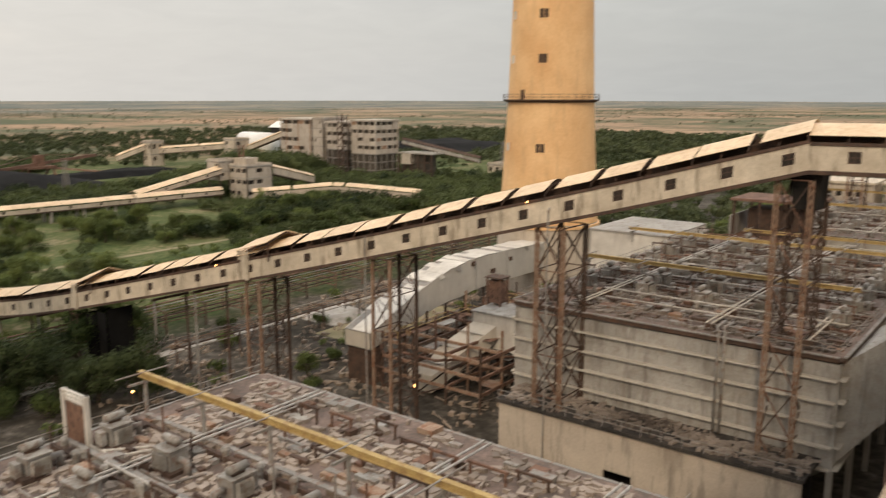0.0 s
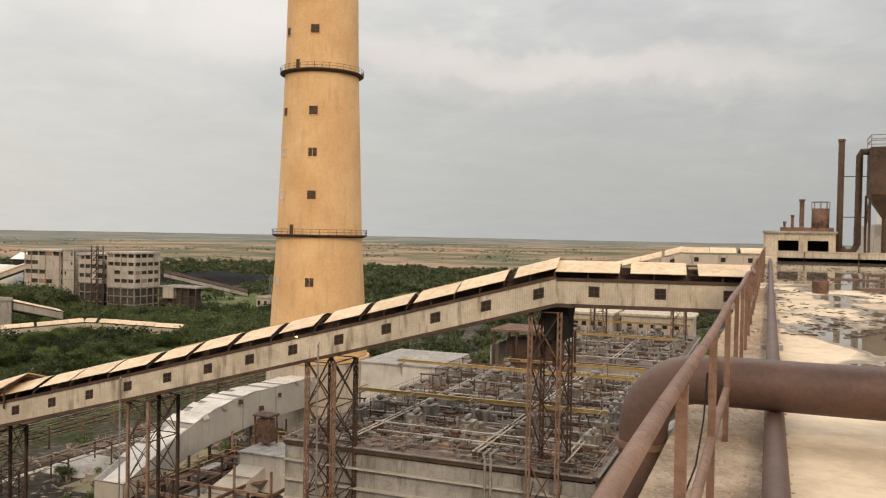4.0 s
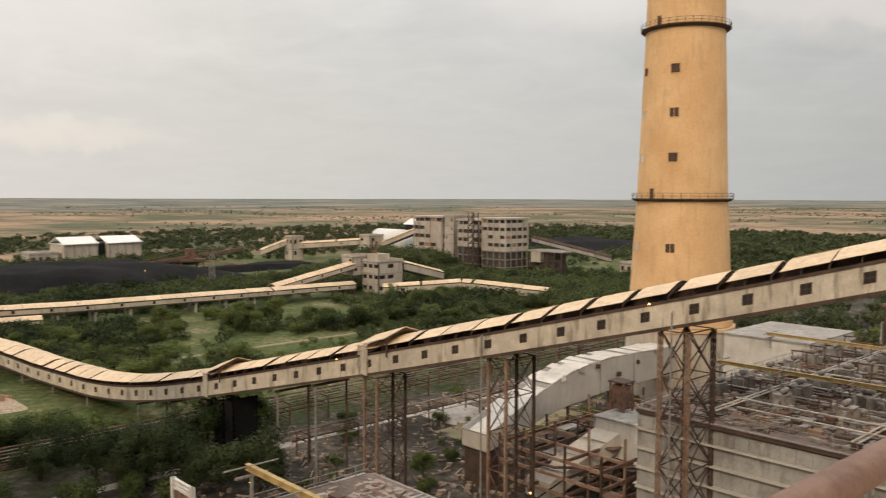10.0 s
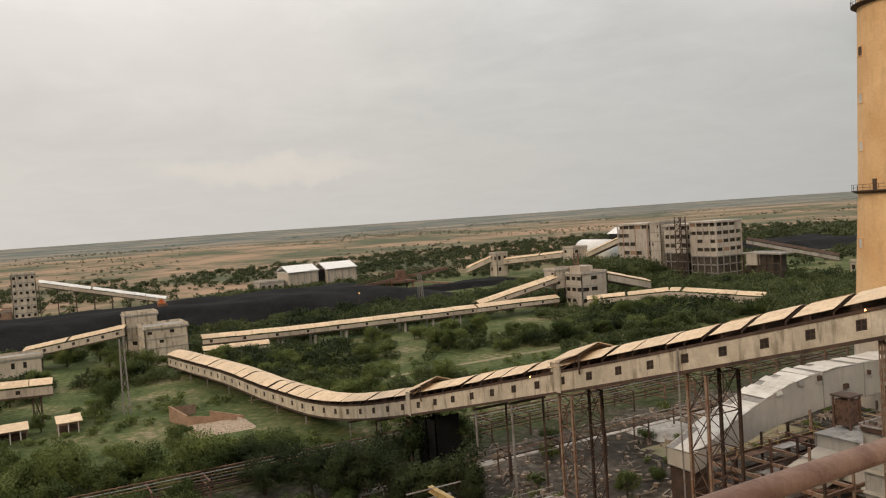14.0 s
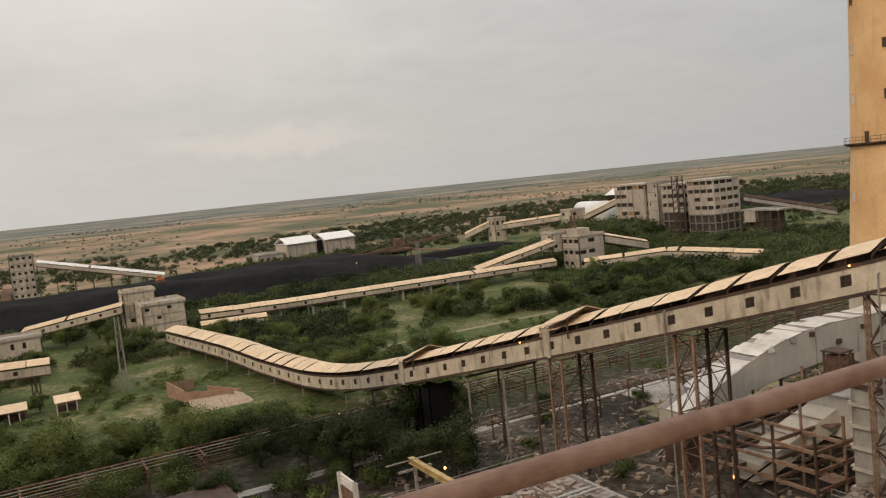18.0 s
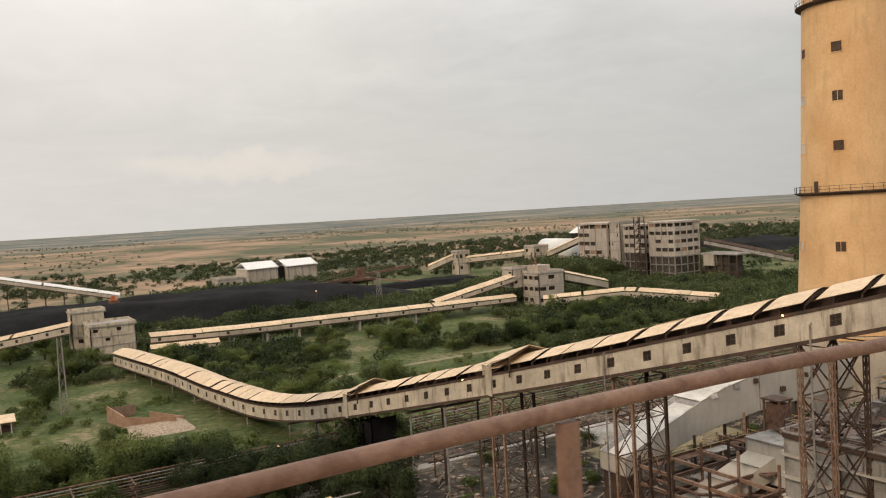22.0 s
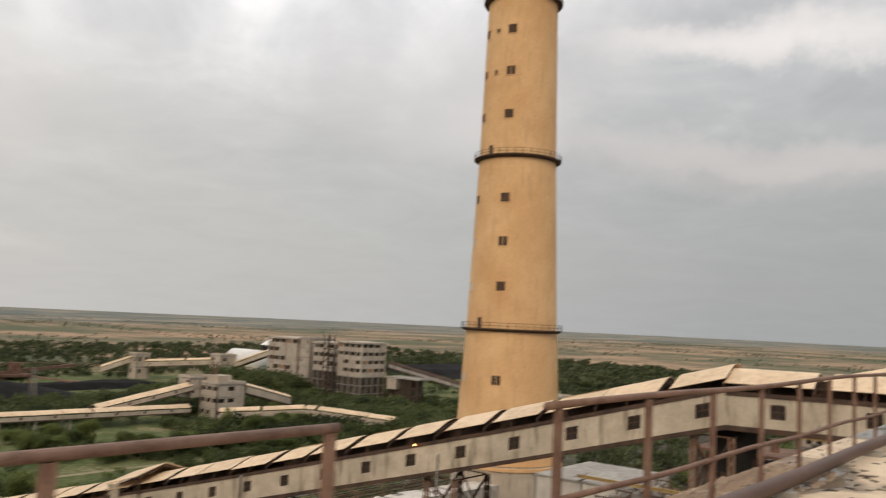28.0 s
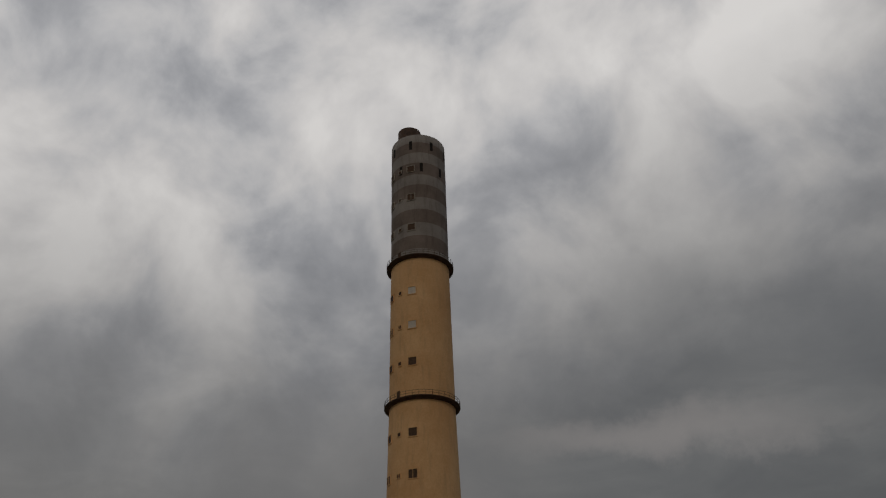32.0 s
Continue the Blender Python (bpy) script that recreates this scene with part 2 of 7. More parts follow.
WHITECLAD = material("white_cladding", (0.52, 0.485, 0.43), (0.72, 0.68, 0.61), 0.7, streaks=((0.34, 0.30, 0.26), 0.5), scale=0.3)
PALEPIPE = material("pale_lagged_pipe", (0.42, 0.39, 0.35), (0.66, 0.63, 0.57), 0.55, rust=((0.22, 0.15, 0.10), 0.5), scale=0.8)
YELLOW = material("yellow_crane_paint", (0.34, 0.235, 0.09), (0.50, 0.37, 0.16), 0.7, rust=((0.22, 0.12, 0.06), 0.5))
CHIMNEY = material("ochre_chimney_paint", (0.68, 0.40, 0.19), (0.83, 0.545, 0.285), 0.9, streaks=((0.52, 0.33, 0.18), 0.45), scale=0.12, fine=2.5, bump=0.08)
CONCRETE = material("bare_concrete", (0.28, 0.255, 0.225), (0.44, 0.41, 0.365), 0.9, streaks=((0.15, 0.13, 0.11), 0.6), scale=0.3)
OLDWALL = material("stained_building_wall", (0.40, 0.335, 0.265), (0.60, 0.515, 0.415), 0.9, streaks=((0.22, 0.185, 0.15), 0.75), scale=0.12)
PLANTWALL = material("weathered_plant_wall", (0.38, 0.325, 0.27), (0.57, 0.505, 0.43), 0.9, streaks=((0.20, 0.155, 0.12), 0.7), scale=0.12)
# dark glazing, and the shade inside open floors put into colour
PLANTGLASS = material("plant_glazing_and_inner_shade", (0.045, 0.037, 0.03), (0.12, 0.10, 0.08), 0.7, scale=0.3, spec=0.2, bump=0)
ROOFBLACK = material("black_grey_roof", (0.018, 0.016, 0.014), (0.075, 0.064, 0.055), 0.9, scale=0.6, fine=5, bump=0.4)
# near black, for black things and for shade painted into openings
VOID = material("black_and_inner_shade", (0.012, 0.011, 0.010), (0.028, 0.025, 0.022), 0.9, bump=0)
GLASS = material("grimy_window_glass", (0.016, 0.013, 0.010), (0.045, 0.034, 0.026), 0.5, spec=0.25, bump=0)
COAL = material("coal", (0.005, 0.005, 0.005), (0.016, 0.0155, 0.015), 0.95, spec=0.1, scale=0.08, fine=0.7, bump=0.6)
PIPE = material("brown_primer_pipe", (0.082, 0.047, 0.036), (0.128, 0.078, 0.060), 0.5, rust=((0.16, 0.085, 0.055), 0.35), scale=1.2, fine=20, bump=0.12)
RAIL = material("rail_red_oxide", (0.165, 0.093, 0.064), (0.265, 0.16, 0.112), 0.6, rust=((0.12, 0.06, 0.04), 0.6), scale=2.5, fine=30, bump=0.25)
ROOFDECK = material("pale_roof_screed", (0.56, 0.45, 0.33), (0.74, 0.63, 0.48), 0.8, rust=((0.36, 0.27, 0.19), 0.5), scale=0.35, fine=7, bump=0.25)
def wet_roof():
    m = material("pale_roof_wet", (0.60, 0.47, 0.33), (0.80, 0.65, 0.47), 0.8, rust=((0.42, 0.30, 0.20), 0.35), scale=0.35, fine=7, bump=0.0)
    nt = m.node_tree
    b = nt.nodes["Principled BSDF"]
    old = b.inputs["Base Color"].links[0].from_socket
    pos = nt.nodes.new("ShaderNodeNewGeometry").outputs["Position"]
    mp = nt.nodes.new("ShaderNodeMapping")
    mp.inputs["Scale"].default_value = (0.5, 0.22, 1.0)
    n = node(nt, "TexNoise", Scale=1.0, Detail=4.0, Roughness=0.5)
    link(nt, pos, mp.inputs[0]), link(nt, mp.outputs[0], n.inputs["Vector"])
    sp = nt.nodes.new("ShaderNodeSeparateXYZ")
    link(nt, pos, sp.inputs[0])
    reach = mathn(nt, "MULTIPLY", mathn(nt, "SUBTRACT", sp.outputs[1], 7.0), 0.02, True)
    dry = mathn(nt, "MULTIPLY", mathn(nt, "SUBTRACT", 9.5, sp.outputs[1]), 0.3, True)
    level = mathn(nt, "SUBTRACT", mathn(nt, "ADD", n.outputs[0], mathn(nt, "MULTIPLY", reach, 0.35)), mathn(nt, "MULTIPLY", dry, 0.22))
    wet = ramp(nt, level, [(0.57, (0.0,)), (0.60, (1.0,))])
    damp = ramp(nt, level, [(0.535, (0.0,)), (0.565, (1.0,))])
    c = mixc(nt, damp, old, mixc(nt, 0.72, old, (0.10, 0.08, 0.06)))
    link(nt, c, b.inputs["Base Color"])
    link(nt, ramp(nt, wet, [(0.0, (0.8,)), (1.0, (0.03,))]), b.inputs["Roughness"])
    link(nt, ramp(nt, wet, [(0.0, (0.2,)), (1.0, (0.6,))]), b.inputs["Specular IOR Level"])
    return m


ROOFWET = wet_roof()
RUBBLE = material("rubble", (0.22, 0.165, 0.115), (0.50, 0.39, 0.28), 0.95, scale=2, fine=25, bump=0.6, random_tint=0.2)
ESPTOP = material("dusty_red_deck", (0.11, 0.085, 0.072), (0.255, 0.185, 0.155), 0.95, rust=((0.10, 0.085, 0.075), 0.7), scale=0.25, fine=3, bump=0.3)
UNIT = material("transformer_paint", (0.17, 0.16, 0.143), (0.38, 0.36, 0.325), 0.7, rust=((0.16, 0.10, 0.07), 0.7), random_tint=0.15)
WHITEROOF = material("white_shed_roof", (0.70, 0.69, 0.66), (0.84, 0.82, 0.79), 0.6)
ORANGE = material("orange_paint", (0.38, 0.10, 0.03), (0.52, 0.16, 0.05), 0.6)
DIRT = material("sandy_track", (0.17, 0.155, 0.085), (0.31, 0.255, 0.155), 0.95, scale=0.15)
POND = material("pale_ash_water", (0.42, 0.43, 0.42), (0.58, 0.58, 0.56), 0.35, scale=0.02)
LAMPGLOW = bpy.data.materials.new("sodium_glow")
LAMPGLOW.use_nodes = True
LAMPGLOW.node_tree.nodes["Principled BSDF"].inputs["Emission Color"].default_value = (1.0, 0.42, 0.10, 1)
LAMPGLOW.node_tree.nodes["Principled BSDF"].inputs["Emission Strength"].default_value = 6.0
BARK = material("bark", (0.075, 0.055, 0.04), (0.14, 0.105, 0.08), 0.95, scale=3, fine=20)
BRICKRED = material("old_brick_wall", (0.25, 0.15, 0.10), (0.38, 0.25, 0.17), 0.95, scale=0.8)


def foliage(name, dark, light, leafy=False):
    m = bpy.data.materials.new(name)
    m.use_nodes = True
    nt = m.node_tree
    b = nt.nodes["Principled BSDF"]
    b.inputs["Roughness"].default_value, b.inputs["Specular IOR Level"].default_value = 0.7, 0.2
    geo, info = nt.nodes.new("ShaderNodeNewGeometry"), nt.nodes.new("ShaderNodeObjectInfo")
    na = node(nt, "TexNoise", Scale=0.11, Detail=3.0)
    link(nt, geo.outputs["Position"], na.inputs["Vector"])
    f = mathn(nt, "ADD", mathn(nt, "MULTIPLY", geo.outputs["Random Per Island"], 0.22), mathn(nt, "MULTIPLY", info.outputs["Random"], 0.35))
    f = mathn(nt, "ADD", f, mathn(nt, "MULTIPLY", mathn(nt, "SUBTRACT", na.outputs[0], 0.28), 1.1))
    col = ramp(nt, f, [(0.2, dark), (0.75, light)])
    link(nt, col, b.inputs["Base Color"])
    if leafy:
        thin, mix = nt.nodes.new("ShaderNodeBsdfTranslucent"), nt.nodes.new("ShaderNodeMixShader")
        mix.inputs[0].default_value = 0.38
        link(nt, col, thin.inputs[0])
        link(nt, b.outputs[0], mix.inputs[1]), link(nt, thin.outputs[0], mix.inputs[2])
        link(nt, mix.outputs[0], nt.nodes["Material Output"].inputs[0])
    return m


CHIPS = foliage("rubble_chips", (0.30, 0.215, 0.15), (0.66, 0.53, 0.385))
LEAF = foliage("leaves", (0.032, 0.053, 0.016), (0.195, 0.235, 0.072), True)
MIDLEAF = foliage("dusky_leaves", (0.024, 0.037, 0.016), (0.125, 0.150, 0.056), True)
DARKLEAF = foliage("dark_leaves", (0.020, 0.032, 0.014), (0.082, 0.105, 0.040), True)
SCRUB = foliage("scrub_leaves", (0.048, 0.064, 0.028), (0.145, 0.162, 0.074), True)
# thorn scrub far out; haze is put into its paler leaf colour
THORN = foliage("thorn_leaves_hazed", (0.085, 0.095, 0.055), (0.185, 0.180, 0.110), True)



# ---- mesh helpers ----
class M:
    """Gathers vertices and faces for one mesh."""

    def __init__(self):
        self.v, self.f = [], []

    def hexa(self, q, d):
        """A slab: the quad q pushed by the vector d."""
        n = len(self.v)
        d = Vector(d)
        self.v += [tuple(Vector(p)) for p in q] + [tuple(Vector(p) + d) for p in q]
        self.f += [(n, n + 3, n + 2, n + 1), (n + 4, n + 5, n + 6, n + 7)]
        self.f += [(n + i, n + (i + 1) % 4, n + 4 + (i + 1) % 4, n + 4 + i) for i in range(4)]
        return self

    def box(self, x0, x1, y0, y1, z0, z1):
        return self.hexa([(x0, y0, z0), (x1, y0, z0), (x1, y1, z0), (x0, y1, z0)], (0, 0, z1 - z0))

    def bar(self, p, q, w=0.15, h=None):
        """A straight bar of section w by h from p to q."""
        p, q, h = Vector(p), Vector(q), h or w
        a = (q - p).normalized()
        s = a.cross(Vector((0, 0, 1)))
        s = s.normalized() if s.length > 1e-3 else Vector((1, 0, 0))
        t = s.cross(a)
        return self.hexa([p - s * w / 2 - t * h / 2, p + s * w / 2 - t * h / 2, p + s * w / 2 + t * h / 2, p - s * w / 2 + t * h / 2], q - p)

    def ibeam(self, x, y, z0, z1, w=0.32, t=0.045):
        """An upright I-section column in one piece."""
        h = w / 2
        out = [(-h, -h), (h, -h), (h, -h + t), (t / 2, -h + t), (t / 2, h - t), (h, h - t), (h, h), (-h, h), (-h, h - t), (-t / 2, h - t), (-t / 2, -h + t), (-h, -h + t)]
        b = len(self.v)
        self.v += [(x + u, y + v, z) for z in (z0, z1) for u, v in out]
        self.f += [(b + i, b + (i + 1) % 12, b + 12 + (i + 1) % 12, b + 12 + i) for i in range(12)]
        return self

    def tube(self, pts, r, n=10, caps=True):
        """A round pipe along pts; r one radius, or one for each point."""
        pts = [Vector(p) for p in pts]
        base = len(self.v)
        side = None
        for i, p in enumerate(pts):
            a = (pts[min(i + 1, len(pts) - 1)] - pts[max(i - 1, 0)]).normalized()
            if side is None:
                side = a.cross(Vector((0, 0, 1)))
                side = side.normalized() if side.length > 1e-3 else Vector((1, 0, 0))
            side = (side - a * side.dot(a)).normalized()
            t = a.cross(side)
            rr = r[i] if isinstance(r, (list, tuple)) else r
            self.v += [tuple(p + (side * math.cos(k * math.tau / n) + t * math.sin(k * math.tau / n)) * rr) for k in range(n)]
        for i in range(len(pts) - 1):
            for k in range(n):
                a0, a1 = base + i * n + k, base + i * n + (k + 1) % n
                self.f.append((a0, a1, a1 + n, a0 + n))
        if caps:
            self.f.append(tuple(base + k for k in range(n))[::-1])
            self.f.append(tuple(base + (len(pts) - 1) * n + k for k in range(n)))
        return self

    def ring(self, c, profile, n=48, hole=False):
        """A body of revolution round the upright axis through c; profile of (radius, height)."""
        base = len(self.v)
        for r, z in profile:
            self.v += [(c[0] + r * math.cos(k * math.tau / n), c[1] + r * math.sin(k * math.tau / n), c[2] + z) for k in range(n)]
        rows = len(profile)
        for i in range(rows if hole else rows - 1):
            for k in range(n):
                a0, a1 = base + i * n + k, base + i * n + (k + 1) % n
                b0, b1 = base + (i + 1) % rows * n + k, base + (i + 1) % rows * n + (k + 1) % n
                self.f.append((a0, a1, b1, b0))
        return self

    def wallgrid(self, at, d, ss, hs, solid):
        """A slab in one piece with openings: cells between the breaks ss and hs; at(s, h) gives a point, d the thickness."""
        d, n, k = Vector(d), len(self.v), len(hs)
        for back in (0, 1):
            self.v += [tuple(at(s, h) + d * back) for s in ss for h in hs]
        full_n = len(ss) * k
        ok = lambda i, j: 0 <= i < len(ss) - 1 and 0 <= j < k - 1 and solid(i, j)
        for i in range(len(ss) - 1):
            for j in range(k - 1):
                if not ok(i, j):
                    continue
                a, b, c, e = n + i * k + j, n + (i + 1) * k + j, n + (i + 1) * k + j + 1, n + i * k + j + 1
                self.f += [(a, b, c, e), (a + full_n, e + full_n, c + full_n, b + full_n)]
                for (p, q), (u, v) in (((a, b), (i, j - 1)), ((b, c), (i + 1, j)), ((c, e), (i, j + 1)), ((e, a), (i - 1, j))):
                    if not ok(u, v):
                        self.f.append((q, p, p + full_n, q + full_n))
        return self

    def strip(self, outer, inner, d):
        """A bent band in one piece between two rows of points, d thick."""
        d, n, k = Vector(d), len(self.v), len(outer)
        for back in (0, 1):
            for row in (outer, inner):
                self.v += [tuple(Vector(p) + d * back) for p in row]
        for i in range(k - 1):
            o, i0 = n + i, n + k + i
            self.f += [(o, o + 1, i0 + 1, i0), (o + 2 * k, i0 + 2 * k, i0 + 1 + 2 * k, o + 1 + 2 * k), (o, o + 2 * k, o + 1 + 2 * k, o + 1), (i0, i0 + 1, i0 + 1 + 2 * k, i0 + 2 * k)]
        for e in (0, k - 1):
            self.f.append((n + e, n + k + e, n + 3 * k + e, n + 2 * k + e))
        return self

    def mesh(self, name, mat, smooth=False):
        me = bpy.data.meshes.new(name)
        me.from_pydata(self.v, [], self.f)
        me.materials.append(mat)
        if smooth:
            me.shade_smooth()
        me.validate()
        return me


def where(ob):
    m = ob.matrix_parent_inverse @ ob.matrix_basis
    return where(ob.parent) @ m if ob.parent else ob.matrix_basis.copy()


def part(name, m, mat, parent, label="", smooth=False):
    ob = new(name, m if isinstance(m, bpy.types.Mesh) else m.mesh(name, mat, smooth))
    if parent:
        ob.parent = parent
        ob.matrix_parent_inverse = where(parent).inverted()
    return tagged(ob, label)


def thing(name, at, label, category, group="", kind=""):
    ob = new(name)
    ob.empty_display_size = 0.3
    ob.matrix_basis = Matrix.Translation(at)
    return tagged(ob, label, category, group, kind)


def setting(name, m, mat, label, category="structure", smooth=False):
    return tagged(new(name, m.mesh(name, mat, smooth)), label, category, kind="structure")


R = random.Random(7)


# ---- ground ----
def ground_material():
    m = bpy.data.materials.new("plain_ground")
    m.use_nodes = True
    nt = m.node_tree
    b = nt.nodes["Principled BSDF"]
    b.inputs["Roughness"].default_value, b.inputs["Specular IOR Level"].default_value = 0.95, 0.1
    pos = nt.nodes.new("ShaderNodeNewGeometry").outputs["Position"]
    sp = nt.nodes.new("ShaderNodeSeparateXYZ")
    link(nt, pos, sp.inputs[0])

    def noise_at(s, d=5.0, r=0.6, stretch=None):
        n = node(nt, "TexNoise", Scale=s, Detail=d, Roughness=r)
        if stretch:
            mp = nt.nodes.new("ShaderNodeMapping")
            mp.inputs["Scale"].default_value = stretch
            link(nt, pos, mp.inputs[0]), link(nt, mp.outputs[0], n.inputs["Vector"])
        else:
            link(nt, pos, n.inputs["Vector"])
        return n.outputs[0]

    big, mid, small = noise_at(0.012), noise_at(0.06), noise_at(0.6, 6)
    grass = ramp(nt, mathn(nt, "ADD", mathn(nt, "MULTIPLY", mid, 0.55), mathn(nt, "MULTIPLY", small, 0.45)), [(0.38, (0.038, 0.058, 0.018)), (0.48, (0.078, 0.102, 0.036)), (0.56, (0.135, 0.137, 0.060)), (0.63, (0.27, 0.22, 0.137))])
    plant = ramp(nt, mathn(nt, "ADD", mathn(nt, "MULTIPLY", mid, 0.5), mathn(nt, "MULTIPLY", small, 0.5)), [(0.38, (0.030, 0.026, 0.019)), (0.48, (0.055, 0.047, 0.037)), (0.56, (0.105, 0.091, 0.075)), (0.66, (0.25, 0.225, 0.19))])
    far_noise = noise_at(0.004, 8, 0.65)
    field = ramp(nt, far_noise, [(0.40, (0.10, 0.107, 0.06)), (0.46, (0.175, 0.152, 0.094)), (0.51, (0.30, 0.207, 0.135)), (0.60, (0.40, 0.27, 0.174))])
    # thorn scrub too small to stand alone: patches and rows of green grey in the dry fields
    patch = mathn(nt, "ADD", mathn(nt, "MULTIPLY", noise_at(0.0035, 4, 0.6, (1.0, 1.6, 1.0)), 0.55), mathn(nt, "MULTIPLY", noise_at(0.035, 6, 0.7), 0.45))
    field = mixc(nt, ramp(nt, patch, [(0.48, (0.0,)), (0.57, (0.8,))]), field, (0.092, 0.104, 0.060))
    wobble = mathn(nt, "MULTIPLY", mathn(nt, "SUBTRACT", big, 0.5), 160.0)
    # the worked ground near the plant, then grass and scrub, then dry fields
    nearx = mathn(nt, "ADD", sp.outputs[0], mathn(nt, "MULTIPLY", mathn(nt, "SUBTRACT", mid, 0.5), 60.0))
    f1 = mathn(nt, "MULTIPLY", mathn(nt, "ADD", nearx, 135.0), 0.05, True)
    d2 = mathn(nt, "SQRT", mathn(nt, "ADD", mathn(nt, "POWER", mathn(nt, "MULTIPLY", sp.outputs[0], 1.5), 2.0), mathn(nt, "POWER", sp.outputs[1], 2.0)))
    f2 = mathn(nt, "MULTIPLY", mathn(nt, "SUBTRACT", mathn(nt, "ADD", d2, mathn(nt, "MULTIPLY", wobble, 2.5)), 700.0), 0.008, True)
    col = mixc(nt, f1, grass, plant)
    col = mixc(nt, f2, col, field)
    # beyond the fields, low thorn forest, greyed with distance as painted haze
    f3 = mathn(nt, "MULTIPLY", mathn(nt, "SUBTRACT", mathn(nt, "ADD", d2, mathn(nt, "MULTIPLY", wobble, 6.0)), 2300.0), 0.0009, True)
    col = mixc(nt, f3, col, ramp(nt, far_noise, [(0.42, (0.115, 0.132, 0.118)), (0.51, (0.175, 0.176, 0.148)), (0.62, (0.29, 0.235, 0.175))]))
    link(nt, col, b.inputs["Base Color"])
    bp = node(nt, "Bump", Strength=0.5, Distance=0.3)
    link(nt, small, bp.inputs["Height"]), link(nt, bp.outputs[0], b.inputs["Normal"])
    return m


def relief(x, y):
    d = math.hypot(x, y)
    far = max(0.0, (d - 900) / 3900)
    n = noise.noise(Vector((x * 0.0011, y * 0.0011, 0.3)))
    return far * (13 + 4 * n) if far > 0 else 0.0


g = M()
RADII = [0, 40, 80, 130, 190, 260, 340, 440, 560, 700, 900, 1150, 1450, 1800, 2200, 2650, 3150, 3700, 4250, 4700]
NSEG = 120
for rr in RADII:
    for k in range(NSEG):
        a = k * math.tau / NSEG
        x, y = -60 + rr * math.cos(a), 60 + rr * math.sin(a)
        g.v.append((x, y, relief(x, y)))
for i in range(len(RADII) - 1):
    for k in range(NSEG):
        a0, a1 = i * NSEG + k, i * NSEG + (k + 1) % NSEG
        g.f.append((a0, a1, a1 + NSEG, a0 + NSEG))
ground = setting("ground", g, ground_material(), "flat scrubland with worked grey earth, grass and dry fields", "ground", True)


# ---- covered conveyor galleries ----
def along(pts, s):
    for a, b in zip(pts, pts[1:]):
        d = (Vector(b) - Vector(a)).to_2d().length
        if s <= d + 1e-6:
            return Vector(a).lerp(Vector(b), s / d)
        s -= d
    return Vector(pts[-1])


